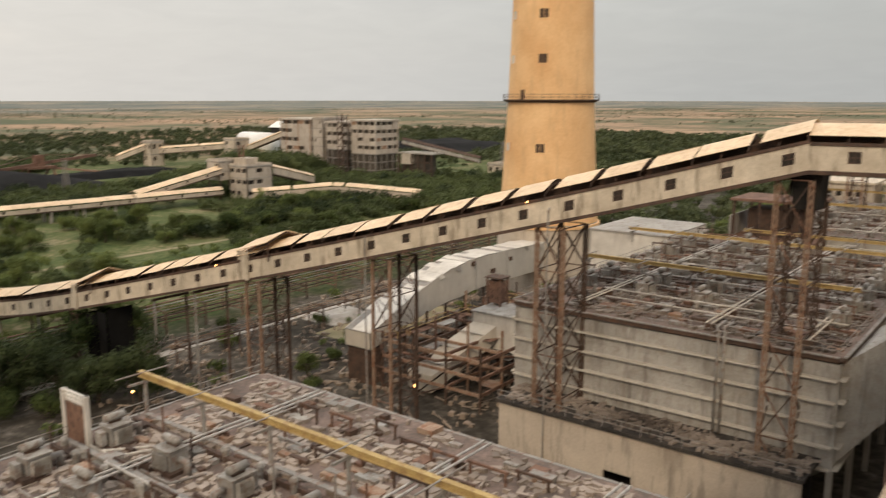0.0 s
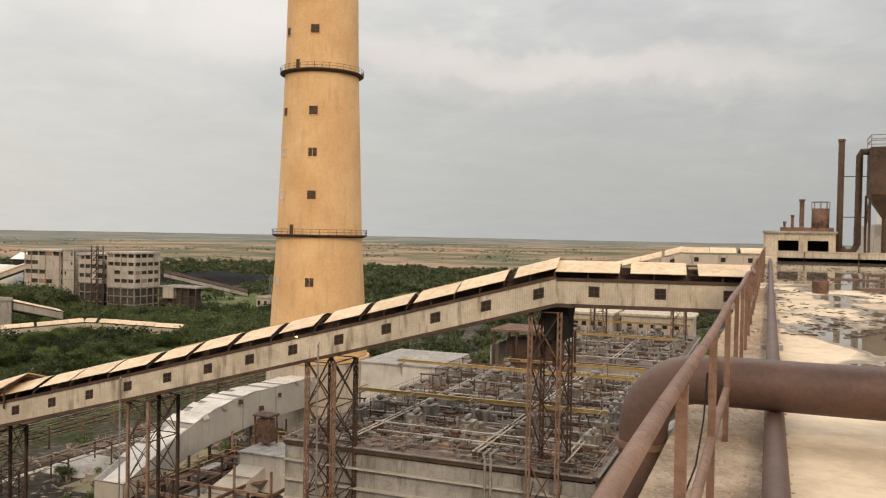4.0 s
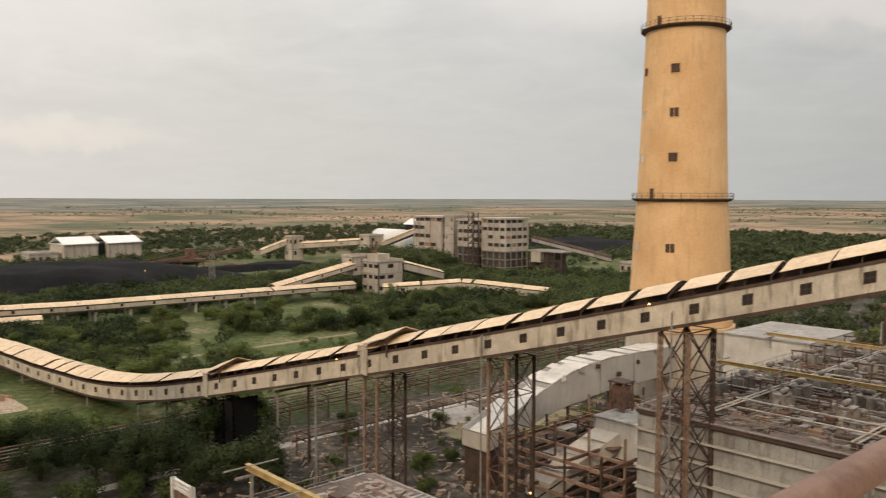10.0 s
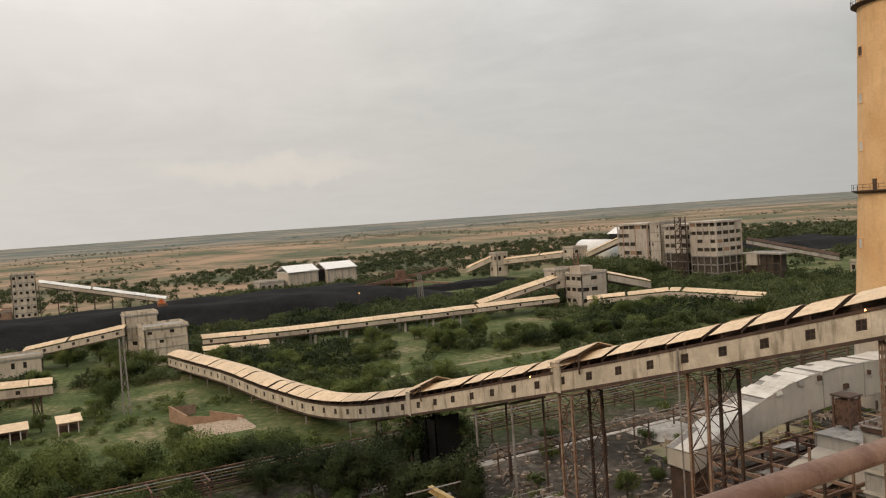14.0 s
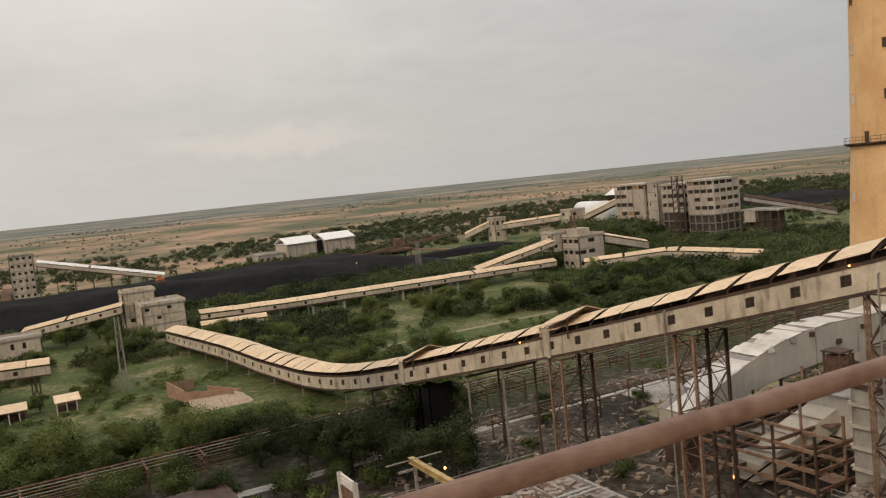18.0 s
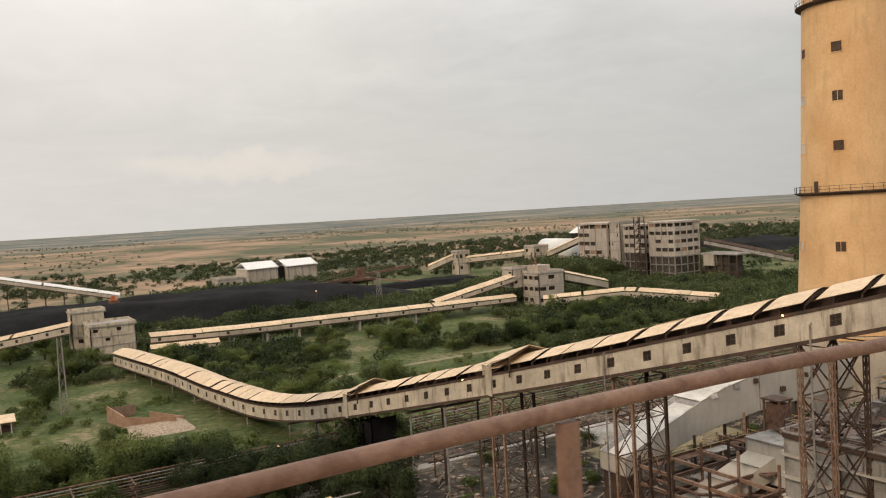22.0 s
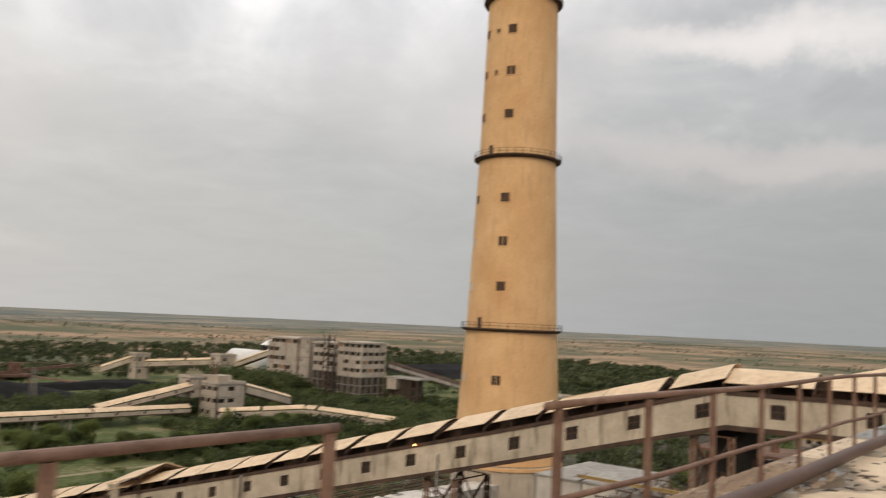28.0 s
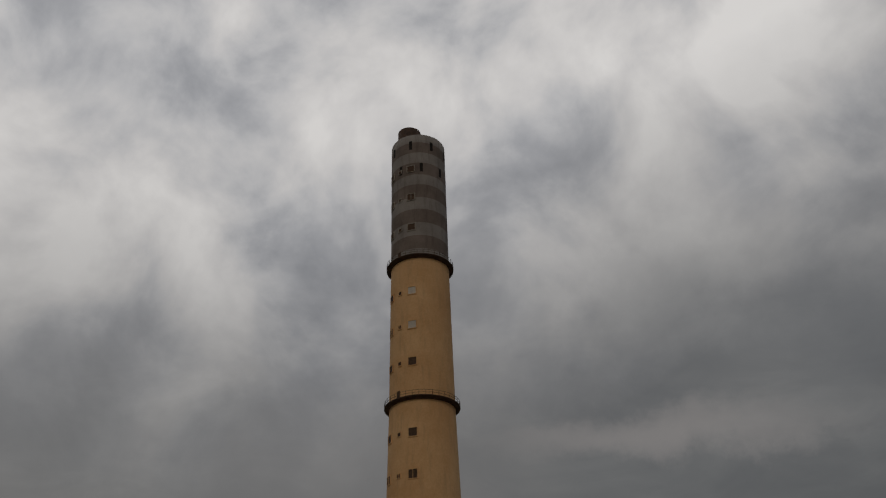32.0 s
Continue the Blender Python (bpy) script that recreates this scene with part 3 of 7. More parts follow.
def gallery(label, pts, bay, width, wall_h, win=0.95, gap=0.25, seed=1, away=None, win_every=1, wide=0.18, shift=0.0, distant=False, bright=None, cladding=None, ease=False, eave=0.0):
    """A covered conveyor: pts run along the foot of its facing wall; the far wall stands width further off, on the side of `away`."""
    sheet = cladding or (OLDWALL if distant else CREAM)
    rh = wall_h + eave
    rnd = random.Random(seed)
    th = thing("conveyor_gallery", pts[0], label, "conveyor gallery", "conveyor galleries")
    total = sum((Vector(b) - Vector(a)).to_2d().length for a, b in zip(pts, pts[1:]))
    count = max(1, round(total / bay))
    step = total / count
    U = Vector((0, 0, 1))
    for i in range(count):
        A, B = along(pts, i * step), along(pts, (i + 1) * step)
        u = B - A
        flat = Vector((u.x, u.y, 0)).normalized()
        n = Vector((-flat.y, flat.x, 0))
        if n.dot(Vector(away) - A) < 0:
            n = -n
        # wall with a hole for its window
        at = lambda s, h: A + u * s + U * h
        far = n * width
        glazed = win and i % win_every == 0
        if glazed:
            place = 0.5 + (shift if not ease else float(np.interp(i, (0, 1, 5), (-0.16, -0.12, shift))))
            s0, s1 = place - win / step / 2, place + win / step / 2
            h0, h1 = wall_h * 0.5 - win / 2 + 0.12, wall_h * 0.5 + win / 2 + 0.12
            part("wall_panel", M().wallgrid(at, n * 0.08, (0, s0, s1, 1), (0, h0, h1, wall_h), lambda i, j: (i, j) != (1, 1)), sheet, th)
            if distant:
                part("window", M().hexa([at(s0, h0) + n * 0.05, at(s1, h0) + n * 0.05, at(s1, h1) + n * 0.05, at(s0, h1) + n * 0.05], n * 0.02), GLASS, th)
            else:
                ss, hs = [s0 + (s1 - s0) * t for t in (0, 0.1, 0.46, 0.54, 0.9, 1)], [h0 + (h1 - h0) * t for t in (0, 0.1, 0.46, 0.54, 0.9, 1)]
                gone = {(1, 1), (1, 3), (3, 1), (3, 3)}
                wi = part("window", M().wallgrid(lambda s, h: at(s, h) + n * 0.02, n * 0.05, ss, hs, lambda i, j: (i, j) not in gone), DARKSTEEL, th)
                part("pane", M().hexa([at(s0, h0) + n * 0.04, at(s1, h0) + n * 0.04, at(s1, h1) + n * 0.04, at(s0, h1) + n * 0.04], n * 0.015), GLASS, wi)
        else:
            part("wall_panel", M().hexa([at(0, 0), at(1, 0), at(1, wall_h), at(0, wall_h)], n * 0.08), sheet, th)
        if not distant:
            part("rear_wall_panel", M().hexa([at(0, 0) + far, at(1, 0) + far, at(1, rh + 0.55) + far, at(0, rh + 0.55) + far], n * 0.08), sheet, th)
            # dark core added so that the open eaves read as shaded inside
            part("belt_frame", M().hexa([at(0, 0.6) + n * width * 0.55, at(1, 0.6) + n * width * 0.55, at(1, rh + 0.95) + n * width * 0.55, at(0, rh + 0.95) + n * width * 0.55], n * 0.5), DARKSTEEL, th)
            # a bent rafter frame and the eaves beam
            arch = [(0, -eave), (0, 0.34), (width * 0.25, 1.04), (width * 0.5, 1.37), (width * 0.75, 1.04), (width, 0.34), (width, 0.0)]
            for s in (0.02, 0.5):
                part("rafter", M().strip([at(s, rh + z) + n * o for o, z in arch], [at(s, rh + z * 0.8 - 0.06) + n * (width / 2 + (o - width / 2) * 0.96) for o, z in arch], u.normalized() * 0.12), DARKSTEEL, th)
            part("eaves_beam", M().bar(at(0, wall_h + 0.16), at(1, wall_h + 0.16), 0.16, 0.3), DARKSTEEL, th)
            for k in (1, 3):
                part("purlin", M().bar(at(0, rh + 0.36 + 0.85 * k / 4) + n * width / 2 * k / 4, at(1, rh + 0.36 + 0.85 * k / 4) + n * width / 2 * k / 4, 0.08), DARKSTEEL, th)
        part("floor_slab", M().hexa([at(0, -0.34) - n * 0.15, at(1, -0.34) - n * 0.15, at(1, -0.34) + far + n * 0.15, at(0, -0.34) + far + n * 0.15], U * 0.34), DARKSTEEL, th)
        # bowed roof sheets, laid with open gaps between them
        lo = rnd.uniform(0.0, 0.015) if distant else rnd.uniform(0.01, 0.035)
        open_bay = 0.92 if not distant and i < 8 else gap * (0.4 if distant else 1)
        hi = 1 - (wide * rnd.uniform(0.75, 1.15) if rnd.random() < open_bay else rnd.uniform(0.0, 0.02))
        lo, hi = (-0.012 if i == 0 else lo), (1.012 if i == count - 1 else hi)
        for sgn in (0, 1):
            prof = [(-0.22, 0.43 if distant else 0.56), (width * 0.12, 0.86), (width * 0.25, 1.16), (width * 0.38, 1.4), (width * 0.5, 1.49)]
            if sgn:
                prof = [(width - o, z) for o, z in prof]
            drop, skew = rnd.uniform(-0.05, 0.05), rnd.uniform(-0.015, 0.015)
            part("roof_sheet", M().strip([at(lo + skew, rh + z + drop) + n * o for o, z in prof], [at(hi + skew, rh + z + drop) + n * o for o, z in prof], U * 0.04), ROOFING if not distant or bright is None else bright, th)
    return th


def gline(x):
    return 74.59 + 0.125 * x


MAINZ = [(0.0, 33.77), (-18.32, 33.72), (-36.0, 28.92), (-63.05, 21.84), (-81.26, 17.21), (-101.17, 12.31), (-118.21, 8.16), (-129.93, 5.6), (-139.51, 3.9), (-148.03, 2.83), (-156.55, 2.25), (-177.85, 2.09), (-191.7, 2.57), (-201.28, 2.73), (-209.8, 2.62), (-227.91, 2.3), (-243.88, 2.09)]
MAIN = [(x, gline(x), z) for x, z in MAINZ]
gallery("level cream conveyor gallery with bowed tan roof sheets", [(-1.0, 74.47, 33.77), MAIN[1]], 5.6, 6.3, 2.05, 1.0, 0.95, 3, (0, 200, 0), 1, 0.16, -0.09, eave=0.25)
gallery("long sloping cream conveyor gallery with gapped tan roof sheets", MAIN[1:], 4.72, 6.3, 2.25, 1.0, 0.3, 5, (0, 200, 0), 1, 0.17, 0.02, ease=True, eave=0.35)


def lattice(m, p, q, w, r=0.12, step=3.0):
    """A lattice column from p up to q: four angles and zigzag lacing."""
    p, q = Vector(p), Vector(q)
    k = max(1, int((q - p).length / step))
    cs = [Vector((sx * w / 2, sy * w / 2, 0)) for sx, sy in ((-1, -1), (1, -1), (1, 1), (-1, 1))]
    for c in cs:
        m.bar(p + c, q + c, r)
    for i in range(k):
        a, b = p.lerp(q, i / k), p.lerp(q, (i + 1) / k)
        for j in range(4):
            m.bar(a + cs[j], b + cs[(j + 1) % 4], r * 0.55)
    return m


def trestle(x0, x1, y0, y1, z0, zt, dark=False, laced=False):
    """A four-legged steel trestle with laced legs, cross braces and struts."""
    th = thing("trestle", ((x0 + x1) / 2, (y0 + y1) / 2, z0), "tall rusty braced steel trestle carrying the conveyor gallery", "trestle", "gallery trestles")
    corners = [(x0, y0), (x1, y0), (x1, y1), (x0, y1)]
    n = max(2, round((zt - z0) / 4.6))
    for i, (x, y) in enumerate(corners):
        # facing legs in pale rust, rear legs in dark steel
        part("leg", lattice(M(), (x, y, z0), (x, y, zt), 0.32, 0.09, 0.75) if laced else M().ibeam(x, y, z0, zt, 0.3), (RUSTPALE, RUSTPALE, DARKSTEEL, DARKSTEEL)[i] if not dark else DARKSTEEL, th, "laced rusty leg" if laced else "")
    for j in range(4):
        (xa, ya), (xb, yb) = corners[j], corners[(j + 1) % 4]
        for i in range(n):
            za, zb = z0 + (zt - z0) * i / n, z0 + (zt - z0) * (i + 1) / n
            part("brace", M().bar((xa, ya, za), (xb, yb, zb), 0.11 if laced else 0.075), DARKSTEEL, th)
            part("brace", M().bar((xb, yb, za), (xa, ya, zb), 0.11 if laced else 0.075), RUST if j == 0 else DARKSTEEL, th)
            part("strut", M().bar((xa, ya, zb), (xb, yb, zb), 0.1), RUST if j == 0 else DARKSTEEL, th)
    return th


for x0, x1, zt in ((-43.03, -40.043, 27.11), (-63.47, -60.791999999999994, 20.51), (-83.28, -80.705, 15.29), (-20.77, -17.989, 32.55)):
    ym = gline((x0 + x1) / 2)
    trestle(x0, x1, ym + 0.5, ym + 5.2, 0, float(np.interp(-x0, [-a for a, _ in MAINZ], [b for _, b in MAINZ])) - 0.25, laced=zt > 25)
# the next unit's gallery, in line behind the second precipitator
gallery("further cream conveyor gallery with gapped tan roof sheets", [(-1.2, 181, 34.15), (-17.2, 179, 34.1)], 5.3, 6, 2.3, 0.95, 0.8, 41, (0, 400, 0), 1, distant=True)
gallery("further sloping cream conveyor gallery", [(-17.2, 179, 34.1), (-33.8, 177, 29.6), (-59.2, 174, 22.95), (-92, 170, 14.5)], 4.5, 6, 2.5, 0.95, 0.4, 42, (0, 400, 0), 1, distant=True)
trestle(-19.5, -16.8, 180, 184.5, 17.4, 33.5)
trestle(-36.5, -33.8, 178, 182.5, 17.4, 28.6)
ym = gline(-118.75)
trestle(-119.28, -117.58, ym + 0.3, ym + 5.3, 0, 7.2, True)
# black chute house under the gallery beside the bend, shade painted into its black
th = thing("chute_house", (-114, gline(-114) + 3, 0), "black sheeted chute house under the conveyor gallery, shade painted in", "chute")
for k in range(2):
    x = -116.6 + k * 2.5
    zc = 7.5 + (x + 116.6) * 0.24
    part("wall_sheet", M().box(x, x + 2.5, gline(x) + 0.9, gline(x) + 0.98, 0, zc), COAL, th)
    part("rear_sheet", M().box(x, x + 2.5, gline(x) + 4.9, gline(x) + 4.98, 0, zc), COAL, th)
for x in (-116.7, -111.6):
    part("end_sheet", M().box(x, x + 0.08, gline(x) + 0.9, gline(x) + 4.95, 0, 7.5 if x < -114 else 8.6), COAL, th)
for x, zt in ((-100.54, 11.67), (-92.44, 13.8), (-127.8, 5.49), (-138.45, 3.36), (-156.55, 1.77), (-170.4, 1.66), (-184.25, 1.87), (-198.09, 2.19), (-213.0, 1.98), (-225.78, 1.77), (-238.56, 1.55)):
    th = thing("support_post", (x, gline(x) + 3, 0), "slim grey steel gallery support post", "post", "gallery posts")
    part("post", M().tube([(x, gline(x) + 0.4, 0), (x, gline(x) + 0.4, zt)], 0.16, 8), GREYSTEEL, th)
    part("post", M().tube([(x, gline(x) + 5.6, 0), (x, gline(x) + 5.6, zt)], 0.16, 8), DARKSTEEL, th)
    part("crosshead", M().bar((x, gline(x), zt), (x, gline(x) + 6, zt), 0.3), DARKSTEEL, th)
# thin drain pipes hung on the gallery wall
for x, zt in ((-41.43, 28.71), (-63.79, 23.92)):
    pipe = M().tube([(x, gline(x) - 0.2, 0.2), (x, gline(x) - 0.2, zt), (x, gline(x) + 0.1, zt + 0.2)], 0.09, 8)
    tagged(part("drain_pipe", pipe, GREYSTEEL, None), "thin grey drain pipe beside the conveyor gallery", "pipe", "drain pipes")


def hood(x, w, label):
    """A raised hatch house on the gallery: cream cheeks and a pitched tan roof."""
    z = float(np.interp(-x, [-a for a, _ in MAINZ], [b for _, b in MAINZ]))
    y = gline(x)
    th = thing("gallery_hood", (x, y, z), label, "hood", "gallery hoods")
    for yy in (y - 0.25, y + 6.1):
        part("cheek", M().box(x - w, x, yy, yy + 0.2, z - 0.3, z + 3.35), CREAM, th)
    L = 3.9
    for ya in (y - 0.5, y + 6.5):
        part("roof_sheet", M().hexa([(x - w - 0.2, ya, z + 3.3), (x - w - 0.2, y + 3, z + 4.3), (x + L, y + 3, z + 6.1), (x + L, ya, z + 5.0)], (0, 0, 0.08)), ROOFING, th)
    for ya in (y, y + 6):
        part("post", M().bar((x + L - 0.2, ya, z + 2.6), (x + L - 0.2, ya, z + 4.9), 0.16), DARKSTEEL, th)
        part("rafter", M().bar((x + L - 0.2, ya, z + 4.85), (x + L - 0.2, y + 3, z + 5.95), 0.16), DARKSTEEL, th)
        part("eaves_beam", M().bar((x, ya, z + 3.6), (x + L, ya, z + 4.9), 0.2), DARKSTEEL, th)
        part("brace", M().bar((x, ya, z + 2.7), (x + L - 0.2, ya, z + 4.4), 0.12), DARKSTEEL, th)
    # dark box added to stand for the shade under the hood roof
    part("head_pulley", M().box(x + 0.3, x + L - 0.6, y + 1.5, y + 4.5, z + 2.4, z + 3.9), DARKSTEEL, th)


hood(-81.9, 1.9, "cream hatch house raised above the gallery roof")
hood(-116.83, 1.3, "small cream hatch house at the gallery bend")


# ---- chimneys ----
CHIM_R = [(0, 11.1), (13.5, 10.35), (39.1, 8.85), (72.5, 7.65), (104.9, 6.95), (138.8, 6.7), (174.5, 6.7)]
STAGES = (39.1, 72.5, 104.9, 138.8)


def chim_radius(z):
    return float(np.interp(z, [a for a, _ in CHIM_R], [b for _, b in CHIM_R]))


def chimney(cx, cy, face, label):
    """face: the bearing (degrees from +x) that the main column of windows looks to."""
    th = thing("chimney", (cx, cy, 0), label, "chimney", "chimneys")
    zs = [14.2 + i * (138.8 - 14.2) / 40 for i in range(41)]
    part("base_drum", M().ring((cx, cy, 0), [(11.15, 0), (10.5, 12.6), (10.5, 13.9), (9.9, 14.2)], 72), OLDWALL, th, "pale stained concrete base drum", True)
    part("collar", M().ring((cx, cy, 0), [(10.2, 13.35), (10.85, 13.35), (10.85, 13.95), (10.2, 13.95)], 72, True), CHIMNEY, th)
    part("shaft", M().ring((cx, cy, 0), [(chim_radius(z), z) for z in zs], 96), CHIMNEY, th, "ochre painted shaft", True)
    cuts = [138.8, 140.8, 144.4, 148.0, 151.8, 155.2, 159.0, 162.0, 165.6, 168.8, 172.0, 174.5]
    for k, (lo, hi) in enumerate(zip(cuts, cuts[1:])):
        part("band", M().ring((cx, cy, 0), [(chim_radius(lo), lo), (chim_radius(hi), hi)] + ([(6.0, 174.5), (5.9, 168)] if hi > 174 else []), 96), TOPBAND if k % 2 == 0 else TOPDARK, th, "bare grey concrete band" if k % 2 == 0 else "dull brown painted band", True)
    # near black blocks stand for the shade inside the slots
    for z, off in ((171.2, 0), (164.2, 22)):
        for k in range(8):
            b = radians(face + off + k * 45)
            c = Vector((cx + chim_radius(z) * math.cos(b), cy + chim_radius(z) * math.sin(b), z))
            t, o = Vector((-math.sin(b), math.cos(b), 0)) * 0.38, Vector((math.cos(b), math.sin(b), 0))
            H = Vector((0, 0, 1.3))
            part("slot", M().hexa([c - t - H - o * 0.2, c + t - H - o * 0.2, c + t + H - o * 0.2, c - t + H - o * 0.2], o * 0.24), VOID, th)
    part("cap_slab", M().ring((cx, cy, 0), [(6.2, 172.5), (0.01, 172.6)], 48), CONCRETE, th)
    a = radians(face - 40)
    part("flue", M().ring((cx + 2.6 * math.cos(a), cy + 2.6 * math.sin(a), 168), [(2.9, 0), (2.9, 11.0), (2.6, 11.0), (2.55, 4)], 32), DARKSTEEL, th, smooth=True)
    for z in STAGES:
        r = chim_radius(z)
        deck = part("platform", M().ring((cx, cy, z), [(r - 0.05, -0.55), (r + 0.5, -0.45), (r + 1.05, -0.12), (r + 1.05, 0.05), (r - 0.05, 0.05)], 72, True), DARKSTEEL, th, "dark ring walkway")
        m = M()
        for k in range(36):
            b = k * math.tau / 36
            m.bar((cx + (r + 1) * math.cos(b), cy + (r + 1) * math.sin(b), z), (cx + (r + 1) * math.cos(b), cy + (r + 1) * math.sin(b), z + 1.1), 0.06)
        for h in (0.55, 1.1):
            m.tube([(cx + (r + 1) * math.cos(k * math.tau / 36), cy + (r + 1) * math.sin(k * math.tau / 36), z + h) for k in range(37)], 0.035, 5, False)
        part("railing", m, DARKSTEEL, deck)
    # windows: three rows in each stage, columns round the shaft; some bricked up and pale
    for s, z0 in enumerate((8.0, *STAGES)):
        for row, dz in enumerate((8.0, 16.6, 25.0) if s else (9.5, 21.6)):
            for col, (turn, size) in enumerate(((0, 0.92), (52, 0.85), (180, 0.92), (232, 0.85), (25, 0.45), (205, 0.45))):
                if col > 3 and (s < 2 or (row == 0 and s < 3)):
                    continue
                b = radians(face - turn)
                z = z0 + dz
                r = chim_radius(z) + 0.02
                c = Vector((cx + r * math.cos(b), cy + r * math.sin(b), z))
                t, o = Vector((-math.sin(b), math.cos(b), 0)), Vector((math.cos(b), math.sin(b), 0))
                q = [c - t * size - Vector((0, 0, size)), c + t * size - Vector((0, 0, size)), c + t * size + Vector((0, 0, size)), c - t * size + Vector((0, 0, size))]
                pale = (s == 0 and col == 1) or (col == 1 and row in (0, 1) and s == 1) or (s == 3 and col == 0 and row > 0)
                Z = Vector((0, 0, 1))
                sat = lambda x, h: c + t * x + Z * h - o * 0.08
                cuts = (-size - 0.1, -size + 0.06, -0.04, 0.04, size - 0.06, size + 0.1)
                f = M().wallgrid(sat, o * 0.2, cuts, cuts, lambda i, j: i in (0, 4) or j in (0, 4) or (not pale and row == 1 and i == 2))
                w = part("window", f, CHIMNEY if s < 4 else CONCRETE, th)
                part("pane", M().hexa([p - o * 0.06 for p in q], o * 0.10), WHITECLAD if pale else WINBROWN, w)
        if s:
            b = radians(face - 28)
            r = chim_radius(z0 + 1)
            c = Vector((cx + r * math.cos(b), cy + r * math.sin(b), z0))
            t, o = Vector((-math.sin(b), math.cos(b), 0)), Vector((math.cos(b), math.sin(b), 0))
            part("door", M().hexa([c - t * 0.45, c + t * 0.45, c + t * 0.45 + Vector((0, 0, 2)), c - t * 0.45 + Vector((0, 0, 2))], o * 0.08), WINBROWN, th)
    return th


WINBROWN = material("brown_louvre", (0.055, 0.035, 0.024), (0.13, 0.08, 0.05), 0.8, scale=2)
TOPDARK = material("faded_brown_band", (0.165, 0.135, 0.12), (0.255, 0.215, 0.195), 0.9, streaks=((0.11, 0.09, 0.08), 0.5), scale=0.2)
TOPBAND = material("banded_grey_concrete", (0.25, 0.235, 0.225), (0.36, 0.34, 0.325), 0.9, streaks=((0.15, 0.135, 0.125), 0.5), scale=0.2)
C1 = (-88.3, 149.1)
C2 = (-88.3, -24.6)
face1 = math.degrees(math.atan2(-C1[1], -C1[0])) - 12
chimney(*C1, face1, "tall ochre concrete chimney with four ring walkways")
chimney(*C2, 170, "second tall ochre concrete chimney beside its flue duct")


# ---- flue ducts ----
def duct(prof, width, depth, label, seed, thin=0.45):
    """prof: points along the upper edge of the face that looks to the boiler house; the body lies width further out."""
    rnd = random.Random(seed)
    th = thing("flue_duct", (prof[0][0], prof[0][1], 0), label, "duct", "flue ducts")
    W, Z = Vector((-width, 0, 0)), Vector((0, 0, 1))
    run = [0.0]
    for a, b in zip(prof, prof[1:]):
        run.append(run[-1] + (Vector(b) - Vector(a)).length)
    at = lambda s: Vector([float(np.interp(s, run, [p[k] for p in prof])) for k in range(3)])
    deep = lambda s: Z * -depth * min(1.0, thin + (1 - thin) * s / (run[-1] * 0.4))
    n = max(4, round(run[-1] / 3.6))
    for i in range(n):
        s0, s1 = run[-1] * i / n, run[-1] * (i + 1) / n
        p, q, D, E = at(s0), at(s1), deep(s0), deep(s1)
        part("casing_panel", M().hexa([p + D, q + E, q, p], (-0.12, 0, 0)), DUCTCLAD, th)
        part("casing_panel", M().hexa([p + D + W, q + E + W, q + W, p + W], (0.12, 0, 0)), DUCTCLAD, th)
        part("bottom_panel", M().hexa([p + D, q + E, q + E + W, p + D + W], (0, 0, 0.1)), DUCTCLAD, th)
        part("roof_panel", M().hexa([p - Z * 0.1, q - Z * 0.1, q + W - Z * 0.1, p + W - Z * 0.1], (0, 0, 0.08)), GREYSTEEL, th)
        # loose sheets on top: some lie flat, some have slid over the edge or curled up
        for half in (0, 1):
            u0, u1 = at(s0 + (s1 - s0) * (half * 0.5 + rnd.uniform(-0.03, 0.02))), at(s0 + (s1 - s0) * (half * 0.5 + rnd.uniform(0.48, 0.53)))
            w0, w1 = rnd.uniform(-0.03, 0.03), rnd.choice((0.7, 1.02, 1.02, 1.02))
            lift, curl = Z * rnd.uniform(0.01, 0.06), Z * rnd.choice((0.0, 0.0, 0.0, 0.0, 0.04, 0.25))
            if rnd.random() < 0.9:
                part("top_sheet", M().hexa([u0 + W * w0 + lift, u1 + W * w0 + lift, u1 + W * w1 + lift + curl, u0 + W * w1 + lift + curl * 0.3], (0, 0, 0.05)), WHITECLAD, th, "pale loose top sheet")
            if rnd.random() < 0.28:
                v = u0.lerp(u1, 0.3)
                part("torn_sheet", M().hexa([v + lift, u1 + lift, u1 + Vector((0.3, 0, -rnd.uniform(0.4, 1.3))), v + Vector((0.12, 0, -rnd.uniform(0.1, 0.7)))], (0.04, 0, 0.03)), rnd.choice((WHITECLAD, WHITECLAD, GREYSTEEL)), th, "torn hanging sheet")
    for p, D in ((at(0), deep(0)), (at(run[-1]), deep(run[-1]))):
        part("end_panel", M().hexa([p + D, p + W + D, p + W - Z * 0.06, p - Z * 0.06], (0, 0.1, 0)), DUCTCLAD, th)
    for t, dz, w in ((0.48, 0.3, 0.6), (0.60, 2.6, 0.9), (0.72, 1.2, 0.35)):
        p = at(run[-1] * t) - Z * dz
        part("bracket_box", M().box(p.x, p.x + 0.5, p.y - w / 2, p.y + w / 2, p.z - 0.7, p.z), DARKSTEEL, th, "rusty bracket box")
    for t in (0.5, 0.7):
        p, q = at(run[-1] * t), at(run[-1] * t) + deep(run[-1] * t)
        part("drain_strip", M().bar(p + Vector((0.06, 0, 0)), q + Vector((0.06, 0, 0)), 0.1), CASING, th)
    for t in (0.45, 0.68):
        p = at(run[-1] * t)
        for o in (0.4, width - 0.4):
            part("support_leg", M().bar((p.x - o, p.y, 0), (p.x - o, p.y, p.z - depth), 0.35), DARKSTEEL, th)


